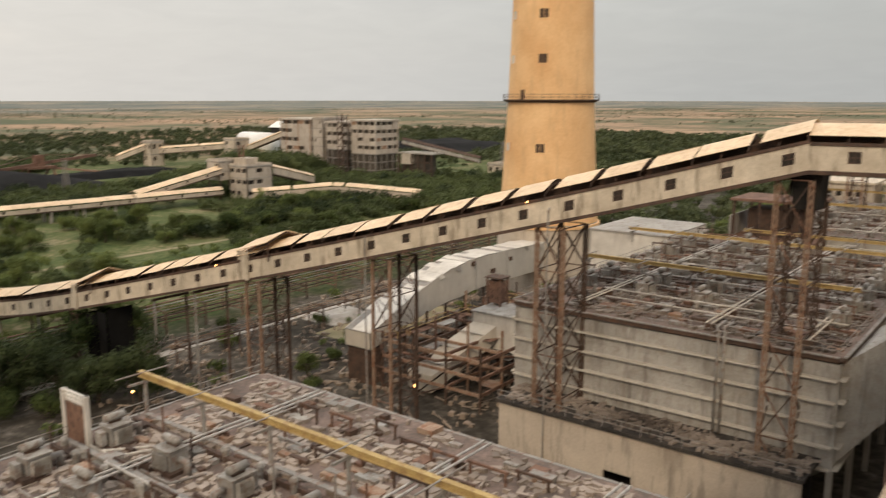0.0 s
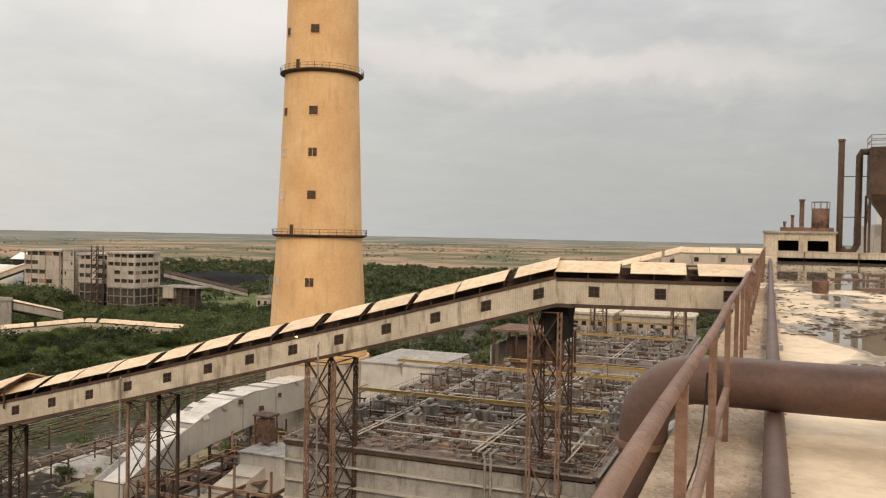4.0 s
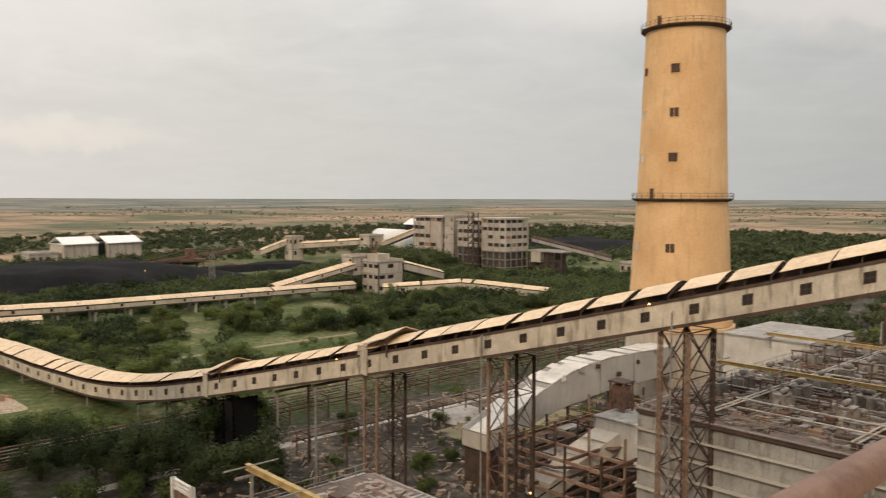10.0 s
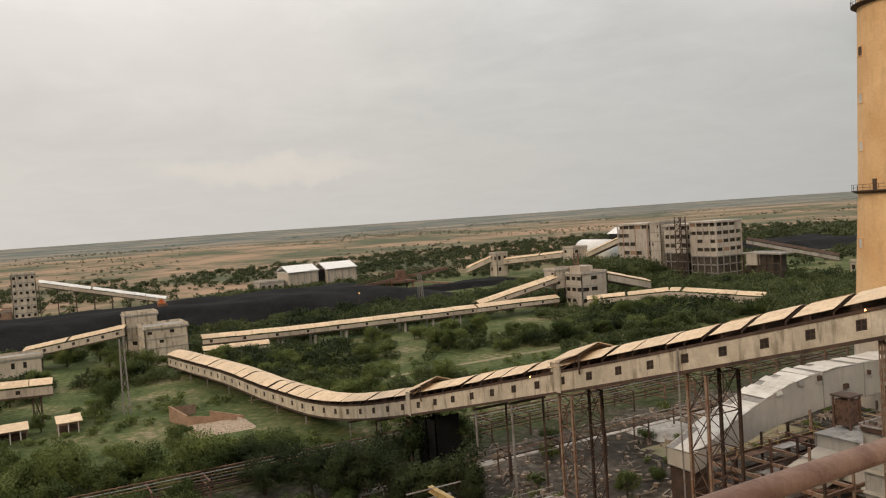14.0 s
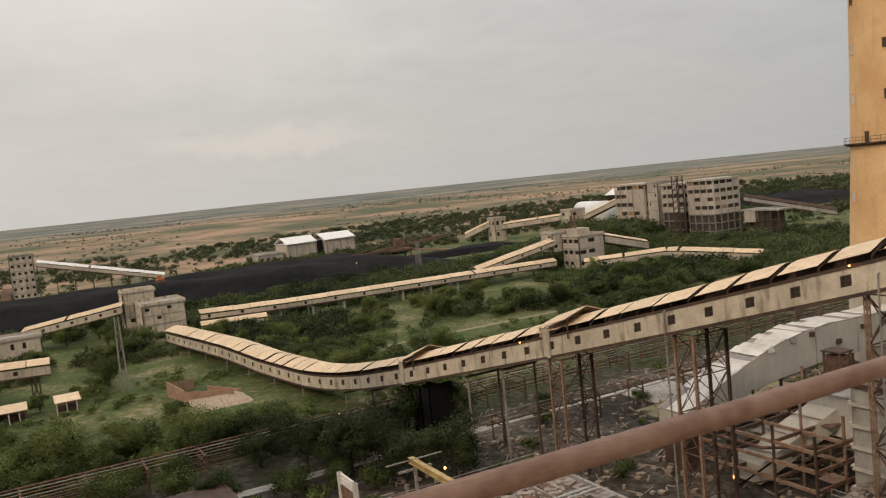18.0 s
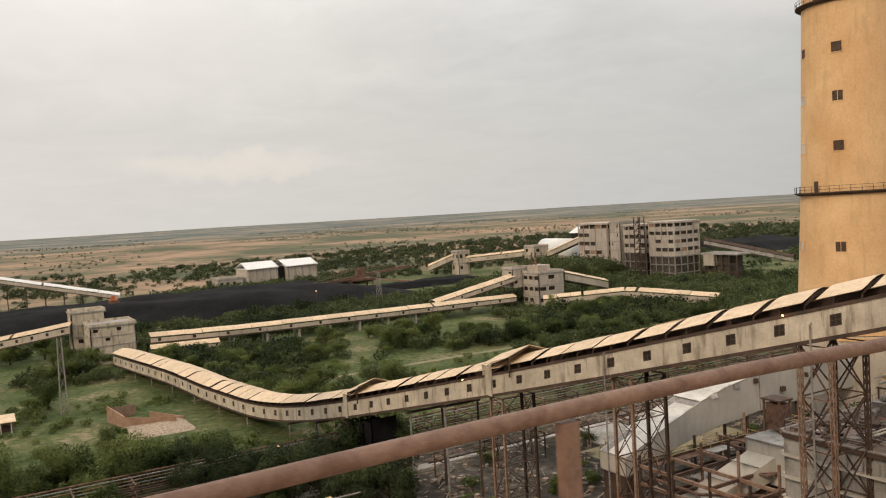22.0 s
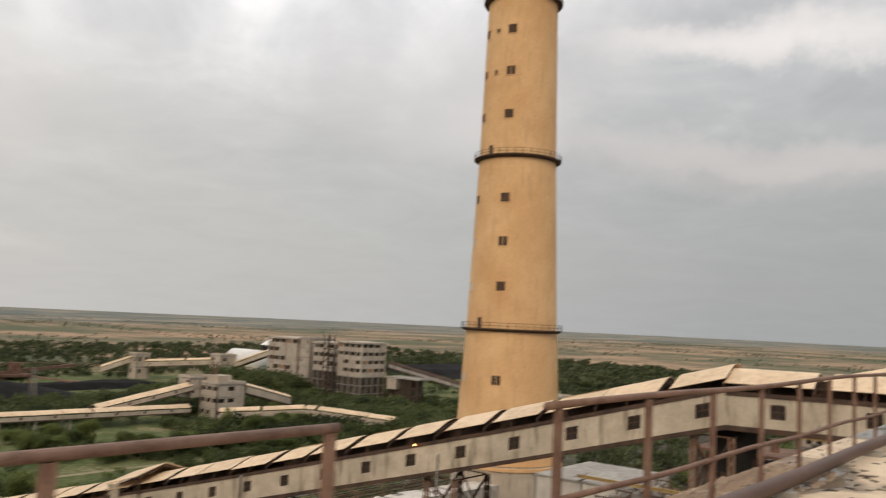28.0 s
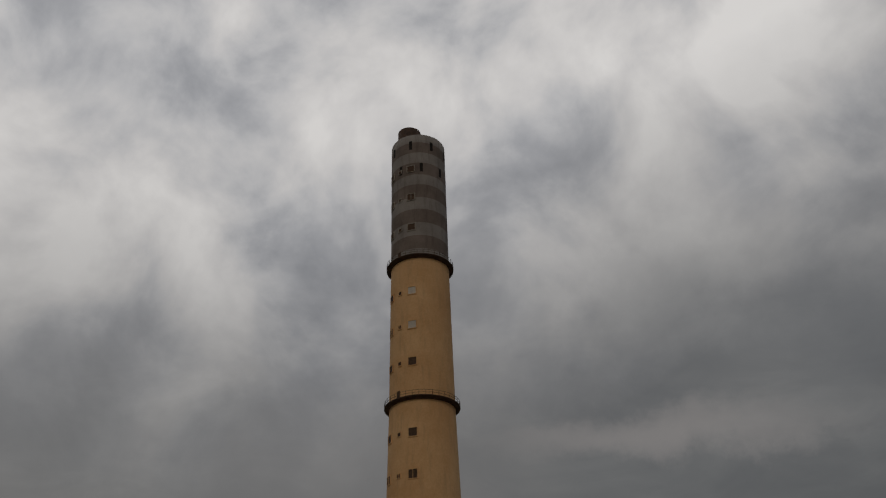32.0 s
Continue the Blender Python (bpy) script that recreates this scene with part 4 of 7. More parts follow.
duct([(-74.8, 78.9, 7.6), (-75.9, 87.5, 10.0), (-76.7, 94.5, 11.7), (-77.4, 100.0, 12.6), (-78.2, 106, 13.0), (-79.2, 113, 12.9), (-83.4, 140, 10.9)], 4.9, 5.4, "large pale clad flue duct with torn white top sheets", 5)
duct([(-74.8, 28.7, 6.9), (-75.7, 23.5, 8.5), (-76.6, 18.6, 9.9), (-77.4, 14.2, 10.9), (-78.3, 9.0, 11.5), (-79.4, 3.5, 11.7), (-83.4, -15.5, 11.3)], 4.9, 5.4, "large pale clad flue duct rising to the second chimney", 6)
th = thing("duct_pier", (-81.8, 79.5, 0), "dark brick pier under the duct's lower end", "pier")
for i in range(6):
    part("course", M().box(-79.5 + 0.1 * (i % 2), -75.2 - 0.1 * (i % 2), 79.2, 82.0, i * 0.85, i * 0.85 + 0.83), DARKSTEEL, th)


# ---- precipitators ----
def transformer():
    """One transformer-rectifier unit with its bushings, tank fins and stand."""
    th = thing("transformer_unit", (0, 0, 0), "grey rusty transformer unit standing on the precipitator deck", "transformer", "deck transformers")
    part("skid", M().box(-1.1, 1.1, -0.9, 0.9, 0.0, 0.22), DARKSTEEL, th)
    part("tank", M().box(-0.75, 0.75, -0.6, 0.6, 0.22, 1.45), GREYSTEEL, th)
    part("lid", M().box(-0.85, 0.85, -0.7, 0.7, 1.45, 1.55), UNIT, th, "pale lid")
    for s in (-1, 1):
        row = [(-0.6 + 0.1 * k, s * (0.98 if k % 2 else 0.72)) for k in range(13)]
        part("radiator", M().strip([(x, y, 1.35) for x, y in row], [(x, y, 0.35) for x, y in row], (0, -s * 0.05, 0)), UNIT, th)
    part("conservator", M().tube([(-0.7, 0.2, 1.95), (0.7, 0.2, 1.95)], 0.26, 12), UNIT, th, smooth=True)
    part("conservator_stand", M().box(-0.45, 0.45, 0.1, 0.3, 1.52, 1.8), DARKSTEEL, th)
    part("bushing_duct", M().tube([(0.95, 0, 0.9), (1.6, 0, 0.9), (1.6, 0, 0.0)], 0.24, 10), GREYSTEEL, th, smooth=True)
    part("control_box", M().box(-1.35, -0.95, -0.35, 0.35, 0.4, 1.3), UNIT, th, "pale control box")
    return th


UNIT0 = None


def rapper():
    ob = part("rapper_housing", M().tube([(0, 0, 0), (0, 0, 0.8), (0, 0, 0.82), (0, 0, 1.0)], [0.22, 0.22, 0.32, 0.2], 8), UNIT, None)
    return tagged(ob, "small capped rapper housing on the precipitator deck", "rapper", "deck rappers")


RAP0 = None


def precipitator(x0, x1, y0, y1, top, label, seed, rows, front=True, beams=(), foot=0.0):
    """A big clad box with ribs, a cluttered deck, monorail beams and pipes."""
    global UNIT0, RAP0
    rnd = random.Random(seed)
    th = thing("precipitator", (x0, y0, foot), label, "precipitator", "precipitators")
    zb = 6.8
    # casing: panels between ribs, on all four sides
    def side(p, q, out):
        p, q, out = Vector(p), Vector(q), Vector(out)
        n = max(2, round((q - p).length / 4.2))
        for i in range(n):
            a, b = p.lerp(q, i / n), p.lerp(q, (i + 1) / n)
            for k in range(4):
                h0, h1 = zb + (top - 0.7 - zb) * k / 4, zb + (top - 0.7 - zb) * (k + 1) / 4 - 0.02
                part("casing_panel", M().hexa([(a.x, a.y, h0), (b.x, b.y, h0), (b.x, b.y, h1), (a.x, a.y, h1)], out * 0.1), CASING, th)
            part("seam", M().bar(Vector((a.x, a.y, zb)) + out * 0.12, Vector((a.x, a.y, top - 0.7)) + out * 0.12, 0.09), CASING, th)
        for h in (zb, zb + 2.1, zb + 4.2, zb + 6.3, zb + 8.4):
            # ribs paler than the casing: light on their tops put into colour
            part("rib", M().bar(Vector((p.x, p.y, h)) + out * 0.35, Vector((q.x, q.y, h)) + out * 0.35, 0.6, 0.16), DUCTCLAD, th, "ledge rib, pale for the light on its top")
        part("eaves_beam", M().bar(Vector((p.x, p.y, top - 0.35)) + out * 0.3, Vector((q.x, q.y, top - 0.3)) + out * 0.2, 0.4, 0.42), DARKSTEEL, th, "rusty edge beam")
        part("edge_trim", M().bar(Vector((p.x, p.y, top - 0.02)) + out * 0.45, Vector((q.x, q.y, top - 0.02)) + out * 0.45, 0.3, 0.12), GREYSTEEL, th)
    side((x0, y0, 0), (x1, y0, 0), (0, -1, 0))
    side((x1, y0, 0), (x1, y1, 0), (1, 0, 0))
    side((x0, y0, 0), (x0, y1, 0), (-1, 0, 0))
    side((x0, y1, 0), (x1, y1, 0), (0, 1, 0))
    part("deck", M().box(x0 - 0.3, x1 + 0.3, y0 - 0.3, y1 + 0.3, top - 0.3, top), ESPTOP, th, "dusty reddish deck")
    part("underside", M().box(x0, x1, y0, y1, zb, zb + 0.2), DARKSTEEL, th)
    # hoppers and legs
    nx, ny = max(2, round((x1 - x0) / 8)), max(2, round((y1 - y0) / 9))
    for i in range(nx):
        for j in range(ny):
            a, b, c, d = x0 + (x1 - x0) * i / nx, x0 + (x1 - x0) * (i + 1) / nx, y0 + (y1 - y0) * j / ny, y0 + (y1 - y0) * (j + 1) / ny
            mx, my = (a + b) / 2, (c + d) / 2
            m = M()
            m.v += [(a + 0.2, c + 0.2, zb), (b - 0.2, c + 0.2, zb), (b - 0.2, d - 0.2, zb), (a + 0.2, d - 0.2, zb), (mx - 0.4, my - 0.4, 2.6), (mx + 0.4, my - 0.4, 2.6), (mx + 0.4, my + 0.4, 2.6), (mx - 0.4, my + 0.4, 2.6)]
            m.f += [(0, 1, 5, 4), (1, 2, 6, 5), (2, 3, 7, 6), (3, 0, 4, 7), (4, 5, 6, 7)]
            if j in (0, ny - 1) or i in (0, nx - 1):
                part("hopper", m, CASING, th)
    for i in range(nx + 1):
        for j in range(ny + 1):
            if j in (0, ny) or i in (0, nx):
                x, y = x0 + (x1 - x0) * i / nx, y0 + (y1 - y0) * j / ny
                part("leg", M().box(x - 0.25, x + 0.25, y - 0.25, y + 0.25, foot, zb), CONCRETE, th)
    # deck clutter
    pitch = 7.6
    cols = int((x1 - x0 - 3) // 5.2)
    for j, y in enumerate(rows):
        if seed == 13 and y < 10:
            continue
        for i in range(cols):
            x = x0 + 3.4 + i * (x1 - x0 - 6) / max(1, cols - 1) + rnd.uniform(-0.4, 0.4)
            m = pose(x, y + rnd.uniform(-0.4, 0.4), top, 0, 0, 90 * rnd.randrange(4) + rnd.uniform(-3, 3))
            if UNIT0 is None:
                UNIT0 = transformer()
                UNIT0.matrix_basis = m
            else:
                copy_thing(UNIT0, m)
            for k in range(3):
                mr = pose(x + rnd.uniform(-2.8, 2.8), y + rnd.choice((-1, 1)) * rnd.uniform(1.8, 3.2), top)
                if RAP0 is None:
                    RAP0 = rapper()
                    RAP0.matrix_basis = mr
                else:
                    copy_thing(RAP0, mr)
    # kerb beams, pale pipes on stands and cable trays
    for y in [r + 2.9 for r in rows[:-1]]:
        part("deck_beam", M().bar((x0 + 0.5, y, top + 0.2), (x1 - 0.5, y, top + 0.2), 0.3, 0.4), DARKSTEEL, th)
        part("cable_tray", M().box(x0 + 1, x1 - 1, y + 0.5, y + 0.9, top + 0.55, top + 0.63), GREYSTEEL, th)
    lo_y, hi_y = min(y0, y1) + 0.6, max(y0, y1) - 1
    for fx in (0.22, 0.635, 0.9):
        x = x0 + (x1 - x0) * fx
        for o in (0, 0.55):
            part("deck_pipe", M().tube([(x + o, lo_y, top + 0.85), (x + o, hi_y, top + 0.85)], 0.09, 8), PALEPIPE, th, smooth=True)
        for y in np.arange(lo_y + 0.5, hi_y, 6.0):
            part("pipe_stand", M().hexa([(x - 0.25, y, top), (x + 0.8, y, top), (x + 0.8, y, top + 0.72), (x - 0.25, y, top + 0.72)], (0, 0.1, 0)), DARKSTEEL, th)
    for y, xa, xb in ((rows[0] - 2.9, x0 + 7, x1 - 1), (rows[0] - 6.5, x0 + 9, x1 - 5), (rows[3] - 2.2, x0 + 1, x1 - 12)):
        if y0 < y < y1:
            part("deck_pipe", M().tube([(xa, y, top + 1.0), (xb, y, top + 1.0)], 0.08, 8), PALEPIPE, th, smooth=True)
            for x in np.arange(xa + 0.5, xb, 5.0):
                part("pipe_stand", M().bar((x, y, top), (x, y, top + 0.9), 0.09), DARKSTEEL, th)
    for y in rows:
        if seed == 13 and y < 10:
            continue
        for k in range(6):
            x = x0 + 1.5 + (x1 - x0 - 3) * (k + rnd.uniform(0.1, 0.9)) / 6
            part("deck_post", M().bar((x, y + 1.5, top), (x, y + 1.5, top + rnd.uniform(1.8, 3.4)), 0.09), rnd.choice((GREYSTEEL, RUST, DARKSTEEL)), th)
        for k in range(4):
            x = rnd.uniform(x0 + 2, x1 - 5)
            part("short_pipe", M().tube([(x, y - 1.4, top + 0.3), (x + rnd.uniform(1.5, 3.5), y - 1.4, top + 0.3), (x + 3.6, y + 0.8, top + 0.3)], 0.09, 6), rnd.choice((PALEPIPE, GREYSTEEL)), th)
    # scattered plates and heaps on the deck
    strips = {11: (75.5, 84.0), 13: (22.0, 40.5)}
    for k in range(195 if seed in strips else 100):
        x, y = rnd.uniform(x0 + 1, x1 - 1), rnd.uniform(12.0 if seed == 13 else y0 + 0.5, y1 - 1)
        if seed in strips and k % 2:
            y = rnd.uniform(*strips[seed])
        w, d = rnd.uniform(0.4, 1.7), rnd.uniform(0.3, 1.3)
        part("loose_plate", M().box(x, x + w, y, y + d, top, top + rnd.uniform(0.06, 0.5)), rnd.choice((RUST, RUSTPALE, UNIT, GREYSTEEL, DARKSTEEL, DARKSTEEL)), th)
    # portal frames over the rapper rows
    for j in range({11: 52, 13: 26}.get(seed, 0)):
        if seed == 11:
            x, y = x0 + 2 + (j % 8) * 3.9 + rnd.uniform(-0.6, 0.6), rows[j // 8] + rnd.uniform(1.9, 3.4)
        else:
            x, y = x0 + 6 + (j % 9) * 3.1 + rnd.uniform(-0.6, 0.6), (24.0, 33.6, 37.6)[j // 9] + rnd.uniform(-0.8, 0.8)
        w, h = rnd.uniform(1.2, 2.6), rnd.uniform(0.5, 1.3) if seed == 13 else rnd.uniform(1.0, 2.4)
        part("portal_frame", M().bar((x, y, top), (x, y, top + h), 0.13).bar((x + w, y, top), (x + w, y, top + h), 0.13).bar((x - 0.2, y, top + h), (x + w + 0.2, y, top + h), 0.16), rnd.choice((DARKSTEEL, DARKSTEEL, RUST, GREYSTEEL)), th)
    # edge railing
    rl = M()
    for a, b in (((x0, y0), (x1, y0)), ((x1, y0), (x1, y1)), ((x0, y0), (x0, y1))):
        L = math.hypot(b[0] - a[0], b[1] - a[1])
        for h in (0.5, 1.0):
            rl.bar((*a, top + h), (*b, top + h), 0.05)
        for k in range(int(L / 2) + 1):
            t = k * 2 / L
            rl.bar((a[0] + (b[0] - a[0]) * t, a[1] + (b[1] - a[1]) * t, top), (a[0] + (b[0] - a[0]) * t, a[1] + (b[1] - a[1]) * t, top + 1.0), 0.05)
    part("railing", rl, GREYSTEEL, th)
    for xa, xb, y, z in beams:
        bt = thing("monorail_beam", (xa, y, top), "yellow monorail beam on posts above the precipitator deck", "beam", "monorail beams")
        part("beam", M().box(xa, xb, y - 0.06, y + 0.06, z - 0.18, z + 0.18).box(xa, xb, y - 0.19, y + 0.19, z + 0.17, z + 0.22).box(xa, xb, y - 0.19, y + 0.19, z - 0.22, z - 0.17), YELLOW, bt)
        n = max(2, round((xb - xa) / 7.5))
        for k in range(n + 1):
            x = xa + 0.6 + (xb - xa - 1.2) * k / n
            part("post", M().bar((x, y, top), (x, y, z - 0.4), 0.2).bar((x, y - 1.3, z - 0.5), (x, y + 1.3, z - 0.5), 0.16), GREYSTEEL, bt)
            part("strut", M().tube([(x, y - 2.2, z + 0.2), (x, y + 2.2, z + 0.2)], 0.06, 6), GREYSTEEL, bt)
    return th


ESP1 = precipitator(-48.5, -15.0, 74.9, 128, 17.4, "grey clad precipitator with a cluttered rusty deck", 11, [85.3, 91.3, 97.5, 103.5, 110, 116, 122.5], beams=((-48, -16.5, 89.8, 20.3), (-55, -15.5, 117.5, 19.5), (-40, -15.5, 126, 19.6)))
precipitator(-46, -15.0, 146, 196, 17.0, "further grey clad precipitator with crowded deck", 12, [150, 157, 164, 171, 178, 185, 191], beams=((-46, -16, 160, 20.5), (-46, -16, 186, 20.5)))
precipitator(-52.0, -15.5, -24, 41.3, 17.0, "near grey clad precipitator with dusty deck below the roof", 13, [26.3, 20.5, 14, 8, 1, -8, -16], beams=((-51.5, -17, 30.0, 20.4), (-51.5, -17, 4.0, 20.4)))

for k in range(22):
    x = -47.6 + k * 1.5
    part("stiffener", M().hexa([(x, 74.66, 15.35), (x + 0.9, 74.66, 15.35), (x + 0.9, 74.66, 16.5), (x, 74.66, 16.5)], (0, 0.1, 0)), CASING, ESP1)
SCRAPMIX = foliage("deck_scrap", (0.045, 0.034, 0.028), (0.36, 0.30, 0.25))
for name, (xa, xb, ya, yb, z, count) in (("deck_scrap", (-51, -16, 14, 41, 17.0, 4200)), ("deck_scrap", (-48, -15.5, 75.2, 127, 17.4, 6500)), ("service_roof_scrap", (-47, -16, 69.6, 74.4, 7.75, 700))):
    heapm, rnd = M(), random.Random(count)
    for k in range(count):
        x, y = rnd.uniform(xa, xb), rnd.uniform(ya, yb)
        if noise.noise(Vector((x * 0.35, y * 0.35, 4.4))) < rnd.uniform(-0.5, 0.2):
            continue
        w, d, h, a = rnd.uniform(0.06, 0.3), rnd.uniform(0.08, 0.55), rnd.uniform(0.04, 0.32), rnd.choice((0, math.pi / 2)) + rnd.gauss(0, 0.3)
        c, sn = math.cos(a), math.sin(a)
        P = lambda u, v: (x + u * c - v * sn, y + u * sn + v * c, z - 0.01)
        heapm.hexa([P(-w, -d), P(w, -d), P(w * 0.8, d), P(-w, d * 0.9)], (rnd.uniform(-0.05, 0.05), 0, h))
    tagged(new(name, heapm.mesh(name, SCRAPMIX)), "grey and rusty scrap lying about the plant deck", "scrap", kind="stuff")
# inlet funnels towards the boilers
for y0, y1 in ((76, 90), (92, 106), (110, 125)):
    th = thing("inlet_funnel", (-10, (y0 + y1) / 2, 6), "pale grey sheet inlet funnel of the precipitator", "duct", "inlet funnels")
    m = M()
    a = [(-14.9, y0, 7), (-14.9, y1, 7), (-14.9, y1, 16.5), (-14.9, y0, 16.5)]
    ym = (y0 + y1) / 2
    b = [(-8.5, ym - 2.6, 15.0), (-8.5, ym + 2.6, 15.0), (-8.5, ym + 2.6, 21.5), (-8.5, ym - 2.6, 21.5)]
    m.v += a + b
    m.f += [(0, 1, 5, 4), (1, 2, 6, 5), (2, 3, 7, 6), (3, 0, 4, 7), (4, 5, 6, 7)]
    part("funnel", m, CASING, th)
    part("throat", M().box(-8.6, -5.0, ym - 2.5, ym + 2.5, 15.1, 21.4), CASING, th)
    for k in range(1, 4):
        t = k / 4
        pts = [Vector(p).lerp(Vector(q), t) for p, q in zip(a, b)]
        r = M()
        for i in range(4):
            r.bar(pts[i], pts[(i + 1) % 4], 0.2)
        part("rib", r, CASING, th)

# low service building in front of the precipitator
th = thing("service_building", (-46, 66, 0), "low stained cream service building with dark doorways under the precipitator", "building")
for xa, xb, za, zb in ((-47, -34.5, 0, 7.4), (-34.5, -31.5, 3.2, 7.4), (-31.5, -27, 0, 7.4), (-27, -25, 0, 1.2), (-27, -25, 2.6, 7.4), (-25, -16, 0, 7.4)):
    part("wall_panel", M().box(xa, xb, 69.3, 69.6, za, zb), OLDWALL, th)
part("side_wall", M().box(-47, -46.7, 69.6, 74.6, 0, 7.4), OLDWALL, th)
part("roof_slab", M().box(-47.3, -15.8, 69.0, 74.7, 7.4, 7.75), ROOFBLACK, th, "mottled black grey roof")
# black sheet added behind the doorways as the shade inside
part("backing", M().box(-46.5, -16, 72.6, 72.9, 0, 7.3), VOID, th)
m = M()
for k in range(16):
    m.bar((-47 + k * 2.05, 69.1, 7.75), (-47 + k * 2.05, 69.1, 8.8), 0.06)
m.bar((-47, 69.1, 8.8), (-16, 69.1, 8.8), 0.06).bar((-47, 69.1, 8.3), (-16, 69.1, 8.3), 0.06)
part("railing", m, GREYSTEEL, th)

# outlet boxes on the chimney side of the precipitators
for y0, y1, z0, z1, xa in ((89.5, 95.5, 5.4, 10.2, -65.0), (118, 134, 9, 18.5, -62)):
    th = thing("outlet_box", (xa, y0, z0), "pale clad outlet box beside the precipitator", "duct", "outlet boxes")
    part("casing", M().box(xa, -48.8, y0, y1, z0, z1), WHITECLAD, th)
    part("cap", M().box(xa - 0.2, -48.8, y0 - 0.2, y1 + 0.2, z1, z1 + 0.25), CASING, th)
    for k in range(4):
        part("rib", M().bar((xa - 0.05, y0 + (y1 - y0) * k / 3, z0), (xa - 0.05, y0 + (y1 - y0) * k / 3, z1), 0.2), CASING, th)
    part("leg", M().bar((xa + 0.5, y0 + 0.5, 0), (xa + 0.5, y0 + 0.5, z0), 0.35), DARKSTEEL, th)
    part("leg", M().bar((xa + 0.5, y1 - 0.5, 0), (xa + 0.5, y1 - 0.5, z0), 0.35), DARKSTEEL, th)

# open steelwork between duct and precipitator
def steelwork(x0, x1, y0, y1, levels, label, seed):
    rnd = random.Random(seed)
    th = thing("steel_frame", (x0, y0, 0), label, "steel frame", "steel frames")
    nx, ny = max(1, round((x1 - x0) / 5)), max(1, round((y1 - y0) / 5))
    for i in range(nx + 1):
        for j in range(ny + 1):
            x, y = x0 + (x1 - x0) * i / nx, y0 + (y1 - y0) * j / ny
            part("column", M().bar((x, y, 0), (x, y, levels[-1] + rnd.uniform(0.6, 3.5)), 0.26), rnd.choice((RUST, RUSTPALE, DARKSTEEL)), th)
    for z in levels:
        for i in range(nx + 1):
            x = x0 + (x1 - x0) * i / nx
            part("beam", M().bar((x, y0, z), (x, y1, z), 0.25, 0.4), rnd.choice((RUST, DARKSTEEL)), th)
        for j in range(ny + 1):
            y = y0 + (y1 - y0) * j / ny
            part("beam", M().bar((x0, y, z), (x1, y, z), 0.25, 0.4), rnd.choice((RUST, DARKSTEEL, RUSTPALE)), th)
        for k in range(6):
            x, y = rnd.uniform(x0, x1 - 2), rnd.uniform(y0, y1 - 3)
            part("floor_plate", M().box(x, x + rnd.uniform(1, 2.5), y, y + rnd.uniform(1.5, 4), z + 0.22, z + 0.3), rnd.choice((RUST, RUSTPALE, GREYSTEEL, CASING)), th)
    for k in range(6):
        y, z = rnd.uniform(y0, y1), rnd.choice(levels) + rnd.uniform(0.4, 1.2)
        part("pipe", M().tube([(x0, y, z), (x0 + (x1 - x0) * rnd.uniform(0.5, 1), y, z), (x0 + (x1 - x0) * rnd.uniform(0.5, 1), min(y1, y + rnd.uniform(3, 9)), z)], rnd.uniform(0.08, 0.2), 8), rnd.choice((PALEPIPE, RUST, RUSTPALE)), th)
    for k in range(nx * 3 + ny * 3):
        i, j = rnd.randrange(nx), rnd.randrange(ny)
        x, y, z = x0 + (x1 - x0) * i / nx, y0 + (y1 - y0) * j / ny, levels[rnd.randrange(len(levels))]
        part("brace", M().bar((x, y, max(0, z - 5)), (x + (x1 - x0) / nx, y, z), 0.18), DARKSTEEL, th)
    return th


steelwork(-73.5, -57, 80, 114, [2.4, 4.6, 6.8], "rusty open steel frame with yellow walkways below the duct", 3)
th = thing("hoist_tower", (-64, 94, 10), "rust red hoist cage standing on the outlet box", "hoist")
for x in (-65.1, -62.9):
    for y in (93.0, 95.0):
        part("post", M().bar((x, y, 10.2), (x, y, 14.6), 0.22), RUST, th)
part("cage", M().box(-65.0, -63.0, 93.2, 94.8, 10.8, 14.0), RUST, th)
part("cap", M().box(-65.4, -62.6, 92.8, 95.2, 14.4, 14.6), DARKSTEEL, th)
th = thing("ash_chute", (-66, 84, 0), "sloping pale sheet chute below the outlet box", "chute")
part("casing", M().hexa([(-70.2, 81.5, 0.3), (-66.0, 81.5, 0.3), (-61.0, 89.4, 6.4), (-64.9, 89.4, 6.4)], (0, 0, 2.4)), DUCTCLAD, th)
for t in (0.2, 0.5, 0.8):
    p, q = Vector((-70.2, 81.5, 0.3)).lerp(Vector((-64.9, 89.4, 6.4)), t), Vector((-66.0, 81.5, 0.3)).lerp(Vector((-61.0, 89.4, 6.4)), t)
    part("rib", M().strip([p, p + Vector((0, 0, 2.5)), q + Vector((0, 0, 2.5))], [p - Vector((0, 0.2, 0)), p + Vector((0, -0.2, 2.5)), q + Vector((0, -0.2, 2.5))], (0, -0.08, 0.08)), GREYSTEEL, th)
